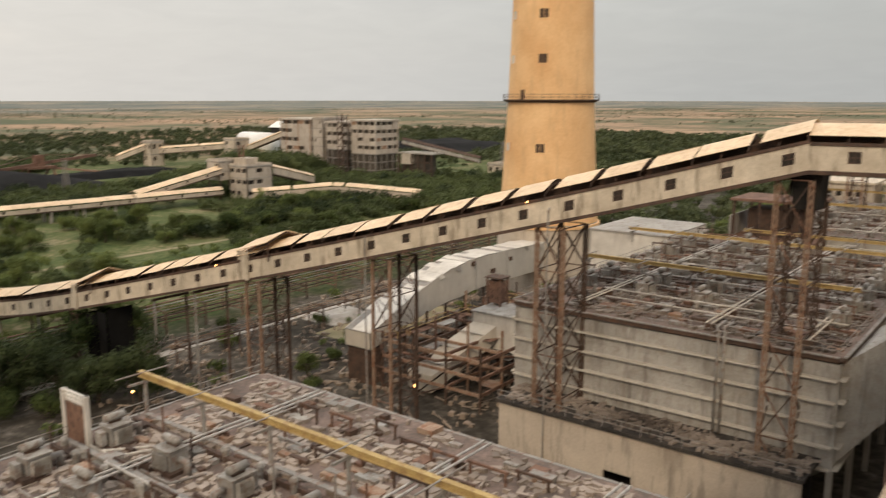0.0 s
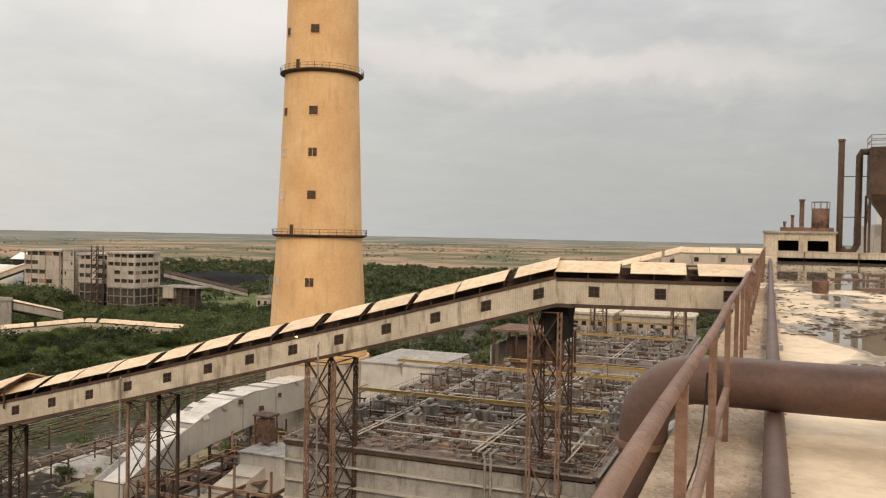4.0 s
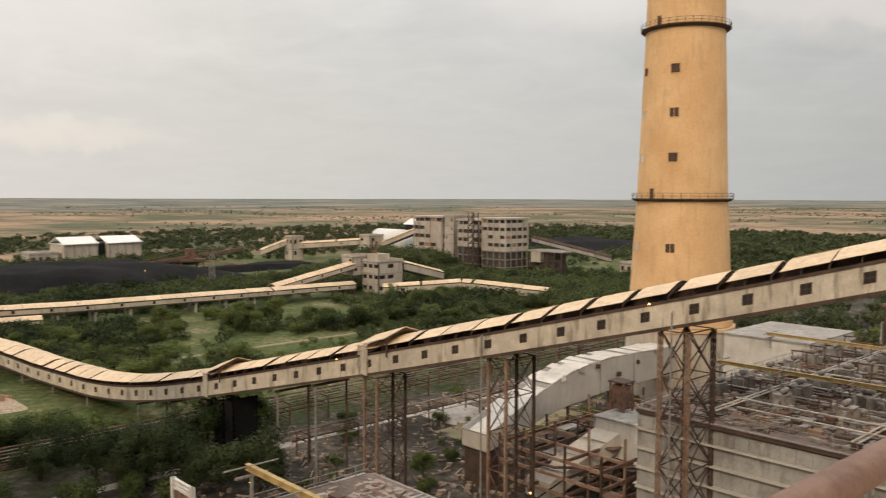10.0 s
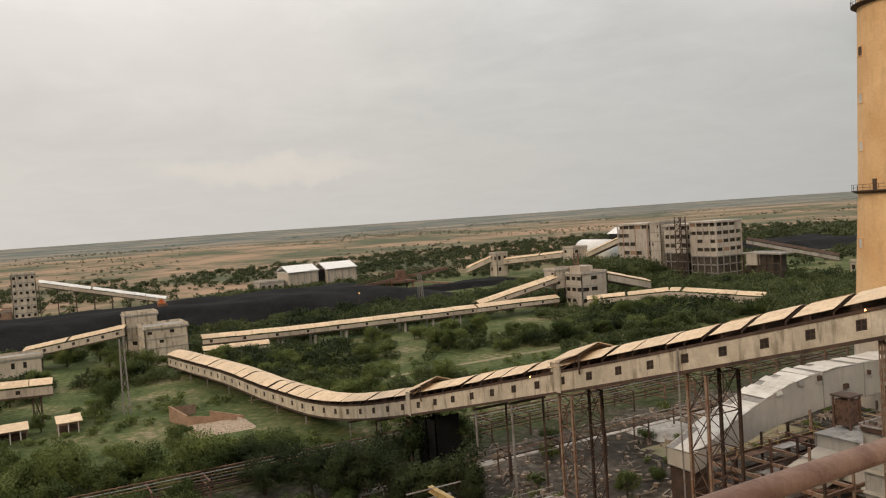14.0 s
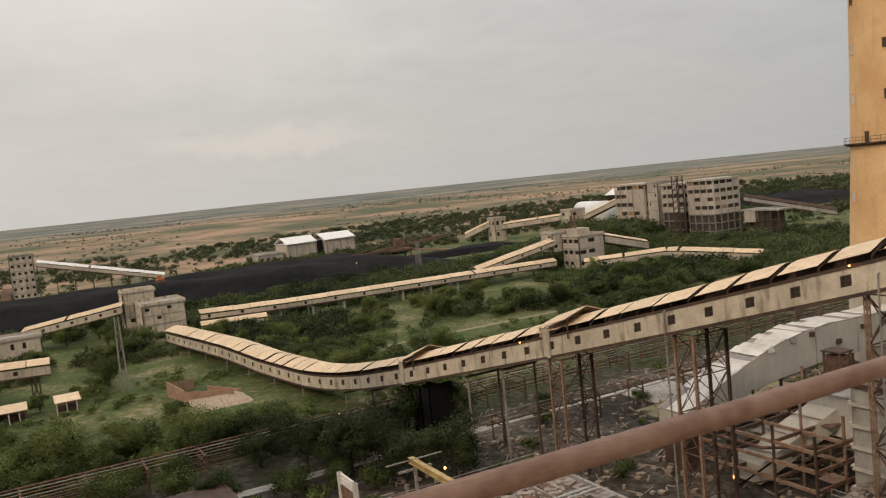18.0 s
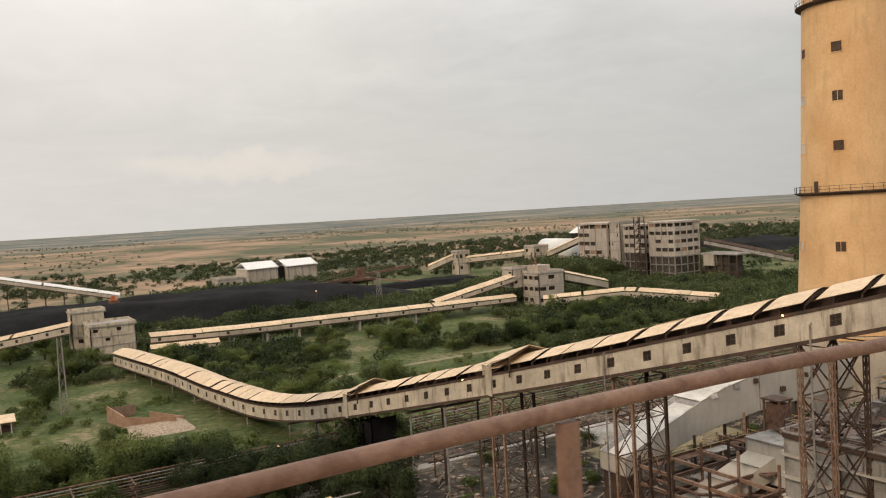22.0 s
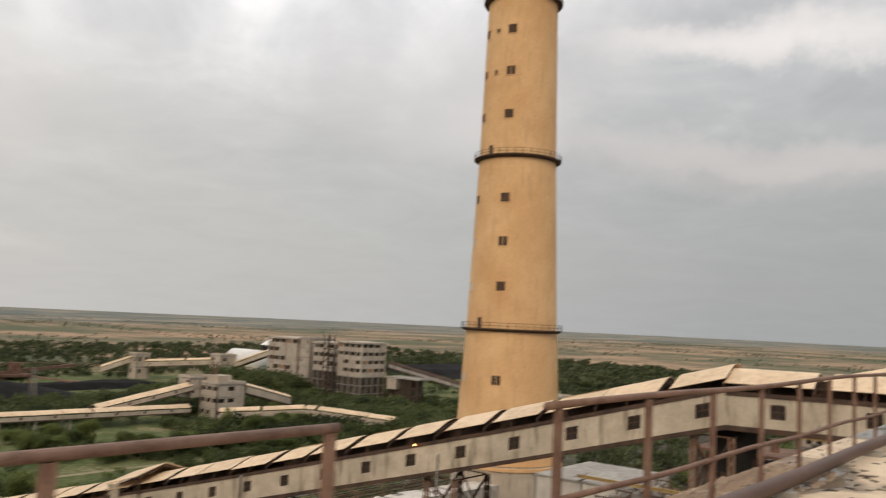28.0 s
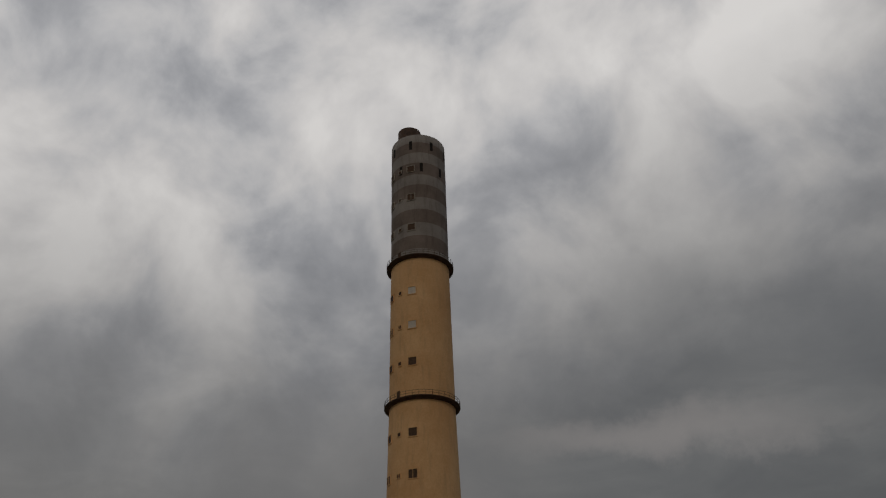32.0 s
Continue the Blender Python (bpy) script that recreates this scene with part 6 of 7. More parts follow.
def pylon(x, y, h, w, label):
    th = thing("lattice_mast", (x, y, 0), label, "mast", "lattice masts")
    n = 6
    for k in range(n):
        a, b = 1 - 0.45 * k / n, 1 - 0.45 * (k + 1) / n
        z0, z1 = h * k / n, h * (k + 1) / n
        c0 = [(x + sx * w / 2 * a, y + sy * w / 2 * a, z0) for sx, sy in ((-1, -1), (1, -1), (1, 1), (-1, 1))]
        c1 = [(x + sx * w / 2 * b, y + sy * w / 2 * b, z1) for sx, sy in ((-1, -1), (1, -1), (1, 1), (-1, 1))]
        for i in range(4):
            part("leg_piece", M().bar(c0[i], c1[i], 0.14), GREYSTEEL, th)
            part("lacing", M().bar(c0[i], c1[(i + 1) % 4], 0.09), GREYSTEEL, th)
    return th


# transfer house at the foot of the long gallery, with its feeder galleries
block("transfer_house", -273, -259, 40.4, 53.4, 0, 11.2, 4, "square cream transfer house with small dark windows", bays=3.4, wfrac=0.42, blank=0.45, wall=CREAM)
block("transfer_house", -282, -273.6, 37, 47, 0, 14.6, 4, "tall cream transfer tower behind the square house", bays=5, wfrac=0.3, blank=0.6, wall=CREAM)
gallery("sloping cream feeder gallery to the transfer tower", [(-272, 36.4, 9.0), (-290, 8, 3.6)], 5, 5, 1.9, 0.9, 0.2, 21, (-400, 60, 0), 1, distant=True)
block("switch_house", -288, -277, 0, 13, 0, 5.2, 1, "low cream switch house among bushes", bays=3, wfrac=0.3, blank=0.5)
gallery("low cream conveyor gallery along the scrub", [(-257, 57, 5.0), (-256, 84, 4.2), (-255, 150, 3.6), (-255, 192, 3.2)], 5.2, 5, 1.25, 0.9, 0.2, 22, (-500, 100, 0), 2, distant=True)
gallery("cream conveyor gallery rising to the crusher house", [(-258, 158, 4.2), (-262, 197, 10.2)], 5.2, 5, 1.4, 0.9, 0.15, 23, (-500, 170, 0), 2, distant=True)
gallery("low cream conveyor gallery beside the transfer house", [(-252, 56, 1.8), (-250, 76, 1.6)], 5, 4, 1.4, 0, 0.1, 24, (-500, 60, 0), distant=True)
gallery("cream conveyor gallery on slender legs", [(-206, -70, 9.2), (-199, 12, 6.4)], 4.6, 5, 1.8, 0.9, 0.3, 25, (-500, -30, 0), 2, distant=True)
for y in (-60, -48, -36, -26, -14, -2, 8):
    x = -206 + (y + 70) / 82 * 7
    th = thing("gallery_trestle", (x - 2.5, y, 0), "dark braced frame under the slender gallery", "trestle", "gallery frames")
    z = 9.2 - (y + 70) / 82 * 2.8 - 0.4
    for o in (-0.4, -4.6):
        part("leg", M().bar((x + o, y, 0), (x + o, y, z), 0.3), DARKSTEEL, th)
    for o in (-0.4, -4.6):
        part("leg", M().bar((x + o, y + 1.6, 0), (x + o, y + 1.6, z), 0.3), DARKSTEEL, th)
        part("brace", M().bar((x + o, y, 0.5), (x + o, y + 1.6, z), 0.15).bar((x + o, y + 1.6, 0.5), (x + o, y, z), 0.15), DARKSTEEL, th)
block("crusher_house", -262, -251.5, 200.5, 213, 0, 13.0, 3, "stained concrete crusher house with dark window bands", bays=4.0, wfrac=0.75, blank=0.25, wall=PLANTWALL)
block("crusher_house", -270, -262.4, 196, 206, 7.5, 14.6, 2, "small head house of the crusher building", bays=3.6, wfrac=0.5, blank=0.3, wall=PLANTWALL)
th = thing("head_frame", (-266, 200, 0), "dark steel legs under the crusher head house", "frame")
for x, y in ((-269.5, 196.5), (-263, 196.5), (-269.5, 205.5), (-263, 205.5)):
    part("leg", M().bar((x, y, 0), (x, y, 7.5), 0.4), DARKSTEEL, th)
th = thing("roof_vent", (-257, 206, 15.6), "rusty vent frame on the crusher house roof", "frame")
part("frame", M().bar((-260, 204, 13.3), (-260, 204, 21), 0.5).bar((-257.4, 204, 13.3), (-257.4, 204, 21), 0.5).bar((-260, 204, 17), (-257.4, 204, 17), 0.4), RUST, th)
part("box", M().box(-262, -255, 203, 209, 13.3, 16.0), OLDWALL, th)
gallery("cream conveyor gallery leaving the crusher house", [(-252, 214, 9.5), (-256, 240, 3.5)], 5, 5, 2.5, 0, 0.2, 26, (-500, 220, 0), distant=True)
gallery("low cream gallery with tan roof among trees", [(-238, 192, 2.2), (-219, 216, 4.0), (-188, 227, 2.4)], 5, 5, 2.5, 0.8, 0.2, 27, (-300, 400, 0), 2, distant=True)
for x, y in [(-256, 60 + 11 * k) for k in range(9)]:
    th = thing("support_post", (x, y, 0), "short concrete gallery pier", "post", "gallery piers")
    part("post", M().box(x - 0.4, x + 0.4, y - 0.3, y + 0.3, 0, 3.3), CONCRETE, th)
    part("post", M().box(x - 5.0, x - 4.2, y - 0.3, y + 0.3, 0, 3.3), CONCRETE, th)
    part("crosshead", M().box(x - 5.2, x + 0.6, y - 0.3, y + 0.3, 3.0, 3.3), CONCRETE, th)

# the large preparation building
def banded(x0, x1, y0, y1, z1, floors, label, dark_floors=0, seed=1):
    """A concrete works block: white spandrel bands over dark strips of glazing between stained piers, the lowest floors open frames."""
    th = thing("preparation_plant", ((x0 + x1) / 2, (y0 + y1) / 2, 0), label, "building", "preparation plant blocks")
    rnd = random.Random(seed)
    fh = z1 / floors
    # one dark core stands for the glazing and the open floors' shade
    part("core", M().box(x0 + 0.9, x1 - 0.9, y0 + 0.9, y1 - 0.9, 0, z1 - 0.4), PLANTGLASS, th, "dark core for the glazing and the shade inside")
    for (ax, ay), (bx, by), (ox, oy) in (((x0, y0), (x1, y0), (0, 1)), ((x1, y0), (x1, y1), (-1, 0)), ((x1, y1), (x0, y1), (0, -1)), ((x0, y1), (x0, y0), (1, 0))):
        L = math.hypot(bx - ax, by - ay)
        P = lambda s, h: Vector((ax + (bx - ax) * s / L, ay + (by - ay) * s / L, h))
        O = Vector((ox, oy, 0))
        n = max(2, round(L / 4.4))
        for f in range(floors):
            lo, hi = f * fh, (f + 1) * fh
            if f < dark_floors:
                part("floor_beam", M().hexa([P(0.2, hi - 0.5), P(L - 0.2, hi - 0.5), P(L - 0.2, hi), P(0.2, hi)], O * 0.4), GREYSTEEL, th)
            else:
                part("spandrel", M().hexa([P(0, lo), P(L, lo), P(L, lo + fh * 0.56), P(0, lo + fh * 0.56)], O * 0.3), PLANTWALL, th, "stained pale spandrel band")
                for k in range(n):
                    if rnd.random() < 0.3:
                        s0 = L * k / n
                        part("infill_panel", M().hexa([P(s0, lo + fh * 0.56), P(s0 + L / n, lo + fh * 0.56), P(s0 + L / n, hi), P(s0, hi)], O * 0.24), PLANTWALL if rnd.random() < 0.6 else BRICKRED, th)
        for k in range(n + 1):
            s0 = min(max(L * k / n, 0.3), L - 0.3)
            zd = dark_floors * fh
            part("pier", M().hexa([P(s0 - 0.26, zd) - O * 0.12, P(s0 + 0.26, zd) - O * 0.12, P(s0 + 0.26, z1) - O * 0.12, P(s0 - 0.26, z1) - O * 0.12], O * 0.5), BRICKRED if k % 2 and dark_floors == 0 else PLANTWALL, th)
            if zd:
                part("column", M().hexa([P(s0 - 0.22, 0), P(s0 + 0.22, 0), P(s0 + 0.22, zd), P(s0 - 0.22, zd)], O * 0.4), GREYSTEEL, th)
    part("roof_slab", M().box(x0 - 0.5, x1 + 0.5, y0 - 0.5, y1 + 0.5, z1, z1 + 0.9), PLANTWALL, th)
    return th


banded(-345.5, -322, 300, 318, 27.2, 6, "large stained concrete preparation plant with white banded floors", 0, 1)
block("preparation_plant", -321.6, -313.6, 301, 318, 0, 28.0, 6, "plain stair tower of the preparation plant", bays=4, wfrac=0.25, blank=0.6, wall=PLANTWALL)
banded(-309, -293.5, 299, 316, 26.2, 6, "stained preparation block with an open dark frame below", 3, 2)
banded(-289.5, -273, 297, 314, 27.4, 7, "tall preparation block with dark open lower floors", 3, 3)
# dark walled block that fills the gap between the plant buildings
block("link_house", -313.4, -309.2, 303, 316, 0, 22, 5, "narrow dark block in the gap between the plant buildings", bays=6, wall=PLANTGLASS)
th = thing("screen_house", (-262, 316, 0), "low dark open frame house beside the preparation plant", "building")
part("roof", M().box(-271, -249, 311, 323, 11.6, 12.3), CONCRETE, th)
part("core", M().box(-270, -255, 313, 322, 0, 11.6), PLANTGLASS, th)
part("cabin", M().box(-268, -262, 310.4, 312.8, 6.5, 11.6), PLANTWALL, th, "pale cabin")
for x in np.arange(-270.5, -249, 4.2):
    part("column", M().bar((x, 311.3, 0), (x, 311.3, 11.6), 0.5), DARKSTEEL, th)
for h in (3.8, 7.6):
    part("floor_beam", M().bar((-271, 311.3, h), (-249, 311.3, h), 0.4), DARKSTEEL, th)
th = thing("fire_stair", (-290, 294, 0), "dark steel stair frame against the plant wall", "stair frame")
for x in (-293, -289):
    for y in (291, 294):
        part("post", M().bar((x, y, 0), (x, y, 31), 0.35), DARKSTEEL, th)
for k in range(9):
    part("landing", M().box(-293, -289, 291, 294, 3 + 3 * k, 3.2 + 3 * k), DARKSTEEL, th)
    part("flight", M().bar((-292.8, 291.5, 3 + 3 * k), (-289.2, 291.5, 6 + 3 * k), 0.5, 0.2), DARKSTEEL, th)
gallery("long dark conveyor gallery sloping down from the preparation plant", [(-271.5, 315, 16.4), (-231, 326, 8.0)], 3.2, 2.6, 1.5, 0.0, 0.2, 28, (-260, 400, 0), 1, distant=True, bright=DARKSTEEL, cladding=CASING)
block("tower_annex", -446, -433.5, -8, 7, 0, 8.5, 2, "low reddish annex at the coal tower's foot", bays=4, wall=BRICKRED)
block("pump_house", -236, -214, 340, 352, 0, 6, 1, "low cream pump house beside the conveyor foot", bays=4)
block("office_block", -200, -178, 318, 334, 0, 9.5, 2, "pale two-storey office block behind the trees", bays=3.6)
pylon(-215, 322, 19, 2.2, "slim lattice floodlight mast")
block("drive_house", -429.5, -421, 269, 277, 0, 13.6, 2, "small cream drive house at the conveyor bend", bays=4)
gallery("cream conveyor gallery to the drive house", [(-436, 256, 3.0), (-427, 269, 9.0)], 5, 4, 2.4, 0, 0.2, 29, (-600, 270, 0), distant=True)
gallery("long low cream conveyor gallery towards the plant", [(-421, 274, 7.0), (-382, 294, 10.5)], 6, 4, 2.4, 0.8, 0.2, 30, (-600, 400, 0), 2, distant=True)
block("drive_house", -385, -375, 292, 302, 0, 15.5, 3, "stepped cream drive house before the plant", bays=4)
gallery("dark conveyor gallery rising into the plant", [(-375, 300, 9.0), (-347, 306, 19.0)], 4, 4, 2.2, 0, 0.2, 31, (-400, 400, 0), distant=True)
th = thing("long_shed", (-395, 330, 0), "long shed with a bright white curved roof", "shed")
part("wall", M().box(-424, -398, 332, 344, 0, 13), OLDWALL, th)
part("roof", M().tube([(-424.5, 338, 10.5), (-397.5, 338, 10.5)], 6.9, 20), WHITEROOF, th, smooth=True)
th = thing("gabled_shed", (-405, 352, 0), "dark ended shed with a white roof", "shed")
part("wall", M().box(-412, -399, 350, 362, 0, 20), VOID, th)
part("roof", M().hexa([(-413, 349, 20), (-398, 349, 20), (-398, 356, 23.5), (-413, 356, 23.5)], (0, 0, 0.3)), WHITEROOF, th)
part("roof", M().hexa([(-413, 363, 20), (-398, 363, 20), (-398, 356, 23.5), (-413, 356, 23.5)], (0, 0, 0.3)), WHITEROOF, th)

# coal handling side
block("coal_tower", -445, -434, 7.5, 18, 0, 25.0, 7, "tall cream coal tower with rows of square windows", bays=2.8, wfrac=0.45, blank=0.0, wall=CREAM)
gallery("white roofed conveyor gallery sloping down from the coal tower", [(-431, 19, 19.2), (-411, 73, 6.6)], 5, 4, 1.4, 0, 0.1, 32, (-600, 60, 0), distant=True, bright=WHITEROOF)
gallery("long pale conveyor gallery beyond the coal heap", [(-438, 2, 6.0), (-470, -60, 9.0), (-520, -130, 19.0)], 7, 4, 2.0, 0, 0.1, 33, (-700, -80, 0), distant=True)
for k in range(7):
    t = k / 7
    x, y, z = -431 + 20 * t - 2, 19 + 54 * t, 19 - 12.6 * t
    th = thing("gallery_trestle", (x, y, 0), "thin dark frame under the white roofed gallery", "trestle", "coal gallery frames")
    part("leg", M().bar((x + 1.5, y, 0), (x + 1.5, y, z), 0.25), DARKSTEEL, th)
    part("leg", M().bar((x - 1.8, y, 0), (x - 1.8, y, z), 0.25), DARKSTEEL, th)
    part("brace", M().bar((x + 1.5, y, 1), (x - 1.8, y, z), 0.12), DARKSTEEL, th)


def heap(name, x0, x1, y0, y1, h, mat, label, seed, kind="stuff"):
    """A long heap with sloping, uneven sides."""
    m = M()
    nx, ny = 26, max(12, int((y1 - y0) / 3.5))
    for j in range(ny + 1):
        for i in range(nx + 1):
            u, v = i / nx, j / ny
            e = min(1, 4.0 * min(u, 1 - u)) * min(1, 9 * min(v, 1 - v))
            x, y = x0 + (x1 - x0) * u, y0 + (y1 - y0) * v
            z = h * e * (0.85 + 0.3 * noise.noise(Vector((x * 0.05, y * 0.03, seed)))) + 0.5 * e * noise.noise(Vector((x * 0.25, y * 0.25, seed)))
            m.v.append((x, y, z - 0.15))
    for j in range(ny):
        for i in range(nx):
            a = j * (nx + 1) + i
            m.f.append((a, a + 1, a + nx + 2, a + nx + 1))
    return tagged(new(name, m.mesh(name, mat, True)), label, "heap", kind=kind)


heap("coal_heap", -428, -340, -190, 206, 9.0, COAL, "long black coal heap", 1.0)
heap("coal_heap", -398, -372, 185, 262, 3.2, COAL, "low dark coal heap beside the stacker", 2.0)
heap("coal_heap", -455, -350, 470, 560, 6.0, COAL, "distant black coal heap behind the plant", 3.0)
for k, (y0, y1) in enumerate(((148, 166.0), (171.0, 190))):
    th = thing("coal_shed", (-455, y0, 0), "tall shed with bright white gable roof", "shed", "white roofed sheds")
    part("wall", M().box(-475, -453, y0, y1, 0, 12.5), OLDWALL, th)
    part("roof", M().hexa([(-476, y0 - 0.5, 12.3), (-452, y0 - 0.5, 12.3), (-452, y1 + 0.5, 12.3 + 0.6), (-476, y1 + 0.5, 12.9)], (0, 0, 0.2)), WHITEROOF, th)
    part("ridge_roof", M().hexa([(-452, y0 - 0.5, 12.5), (-452, y1 + 0.5, 12.5), (-464, y1 + 0.5, 16), (-464, y0 - 0.5, 16)], (0, 0, 0.2)), WHITEROOF, th)
    part("ridge_roof", M().hexa([(-476, y0 - 0.5, 12.5), (-476, y1 + 0.5, 12.5), (-464, y1 + 0.5, 16), (-464, y0 - 0.5, 16)], (0, 0, 0.2)), WHITEROOF, th)
    for j in range(5):
        part("pilaster", M().box(-453, -452.6, y0 + 1 + j * (y1 - y0 - 2) / 4, y0 + 1.7 + j * (y1 - y0 - 2) / 4, 0, 12.3), CONCRETE, th)
block("brick_annex", -470, -455, 132, 146, 0, 8.0, 1, "tan roofed annex beside the white sheds", bays=4, wall=PLANTWALL)
# solid black block put where the gap between the sheds lies in shade
th = thing("shed_link", (-462, 168.5, 0), "black block filling the gap between the white sheds, for its shade", "shed")
part("wall", M().box(-474, -455.5, 166.2, 170.8, 0, 12.8), VOID, th)
part("roof", M().box(-474, -455.3, 166.1, 170.9, 12.8, 13.0), RUST, th)
block("guard_hut", -448, -441, 108, 116, 0, 4, 1, "small pale hut beyond the coal heap", bays=3)
th = thing("stacker", (-392, 190, 0), "rusty brown stacker machine with long booms on the coal yard", "machine")
for y in (183, 195):
    part("portal_leg", M().bar((-397, y, 0), (-394, y, 6), 0.8), RUST, th)
    part("portal_leg", M().bar((-386, y, 0), (-389, y, 6), 0.8), RUST, th)
part("portal_deck", M().box(-396, -387, 182, 196, 5.6, 6.8), RUST, th)
part("mast", M().box(-393.5, -389.5, 187.5, 191.5, 6.8, 12), RUST, th)
part("boom", M().bar((-391.5, 190, 7.8), (-381, 150, 5.0), 1.1, 1.5), RUST, th)
part("counter_boom", M().bar((-391.5, 190, 8), (-398, 222, 10), 1.1, 1.4), RUST, th)
part("tripper", M().bar((-396, 188, 6.5), (-380, 226, 1.5), 1.4, 0.9), RUSTPALE, th)
part("tie", M().bar((-391.5, 190, 12), (-382, 154, 6), 0.3), RUST, th)
part("tie", M().bar((-391.5, 190, 12), (-397.5, 218, 10.6), 0.3), RUST, th)
th = thing("dozer", (-357, 62, 7), "small orange dozer on the coal heap", "vehicle")
part("body", M().box(-359, -355, 60.5, 63.5, 10.0, 11.2), ORANGE, th)
part("cab", M().box(-358.4, -356.6, 61.2, 62.8, 11.2, 12.6), ORANGE, th)
part("blade", M().box(-354.6, -354.3, 60, 64, 9.7, 10.8), RUST, th)
for y in (60.3, 63.2):
    part("track", M().box(-359.3, -354.8, y, y + 0.6, 9.3, 10.3), DARKSTEEL, th)
pylon(-195.5, 26.5, 17, 1.5, "slim grey lattice floodlight mast in the grass")
pylon(-349, -23, 15, 1.6, "slim grey lattice mast by the coal heap")
pylon(-330, 170, 14, 2.2, "slim grey lattice mast before the stacker")

# yard things: open sheds, ruin, gatehouse
for y0, y1 in ((-3, 6.5), (11.5, 16.5)):
    th = thing("open_shed", (-186, y0, 0), "small open shed with a rusty tan roof", "shed", "open sheds")
    part("roof", M().hexa([(-190, y0, 3.0), (-184, y0, 2.5), (-184, y1, 2.5), (-190, y1, 3.0)], (0, 0, 0.12)), ROOFING, th)
    part("back_wall", M().box(-189.4, -189.1, y0 + 0.2, y1 - 0.2, 0, 2.8), BRICKRED, th)
    part("bench", M().box(-188.8, -187.2, y0 + 0.6, y1 - 0.6, 0, 1.1), DARKSTEEL, th)
    for y in np.arange(y0 + 0.3, y1, 1.9):
        for x in (-184.3, -189.6):
            part("post", M().bar((x, y, 0), (x, y, 2.55), 0.2), WHITECLAD, th)
th = thing("ruined_walls", (-175, 38, 0), "roofless brick walls of a ruined store", "ruin")
for a, b, h in (((-180, 33), (-172, 35), 3.4), ((-180, 33), (-184, 39), 3.0), ((-172, 35), (-168, 44), 2.2), ((-178, 41), (-170, 46), 1.3)):
    part("wall", M().hexa([(*a, 0), (*b, 0), (*b, h * 0.7), (*a, h)], (0.1, 0.35, 0)), BRICKRED, th)
heap("earth_heap", -174, -160, 34, 47, 1.0, RUBBLE, "spread of pale earth and rubble", 4.0)
heap("ash_heap", -110, -100, 97, 107, 1.4, CASING, "grey heap of ash on the yard", 5.0)
th = thing("low_store", (-100, 24, 0), "low store with a dark flat roof behind the duct", "building")
part("wall", M().box(-106, -95, 14, 27, 0, 3.2), OLDWALL, th)
part("roof", M().box(-107, -94, 13, 28, 3.2, 3.5), DARKSTEEL, th)
for i in range(3):
    part("door", M().box(-95.0, -94.95, 15 + 4 * i, 16.2 + 4 * i, 0, 2.1), RUST, th)
# concrete yard road and wall
setting("road", M().box(-111.4, -109.2, -140, 200, 0.0, 0.06), CONCRETE, "pale concrete yard road", "road")
setting("yard_slab", M().box(-100, -90, 92, 120, 0.0, 0.05), DIRT, "pale concrete yard slab", "pavement")
setting("track", M().hexa([(-188.2, 52, 0.02), (-188.6, 175, 0.02), (-186.4, 175, 0.02), (-186.0, 52, 0.02)], (0, 0, 0.03)), DIRT, "sandy track through the scrub", "road")
setting("water", M().hexa([(-420, 840, 0.05), (-120, 800, 0.05), (-60, 1000, 0.05), (-430, 1080, 0.05)], (0, 0, 0.05)), POND, "pale ash pond", "water")

# stair head on the near precipitator
th = thing("stair_hut", (-50, 25.5, 17), "small stair head with a rusty door on the near deck", "stair head")
for x in (-52.4, -49.6):
    part("pillar", M().box(x - 0.16, x + 0.16, 24.75, 25.05, 17, 20.6), WHITECLAD, th)
part("door", M().box(-52.1, -49.9, 24.8, 24.9, 17, 19.8), RUST, th)
part("beam", M().box(-52.5, -49.5, 24.8, 25.0, 19.9, 20.02).box(-52.5, -49.5, 24.8, 25.0, 20.2, 20.3).box(-52.5, -49.5, 24.8, 25.0, 20.5, 20.6), WHITECLAD, th)


def yard_lamp(x, y, z, zb):
    th = thing("yard_lamp", (x, y, zb), "lit sodium lamp on a thin pole", "lamp", "yard lamps")
    part("pole", M().tube([(x, y, zb), (x, y, z)], 0.06, 6), DARKSTEEL, th)
    part("bulb", M().ring((x, y, z), [(0.01, 0.0), (0.13, 0.06), (0.17, 0.2), (0.08, 0.34), (0.01, 0.36)], 10), LAMPGLOW, th)


for x, y, z, zb in ((-62, 73, 4.5, 0), (-90, 52, 3.5, 0), (-116, 48, 6, 0), (-50.9, 25.4, 18.6, 17), (-330, 140, 8, 0)):
    yard_lamp(x, y, z, zb)


for x in (-43.66, -87.33):
    z = float(np.interp(-x, [-a for a, _ in MAINZ], [b for _, b in MAINZ])) + 2.45
    th = thing("gallery_lamp", (x, gline(x) - 0.2, z), "lit sodium lamp under the gallery eaves", "lamp", "gallery lamps")
    part("arm", M().bar((x, gline(x) + 0.05, z + 0.2), (x, gline(x) - 0.3, z + 0.1), 0.05), DARKSTEEL, th)
    part("bulb", M().ring((x, gline(x) - 0.35, z - 0.08), [(0.01, 0.0), (0.08, 0.03), (0.1, 0.1), (0.05, 0.18), (0.01, 0.19)], 10), LAMPGLOW, th)


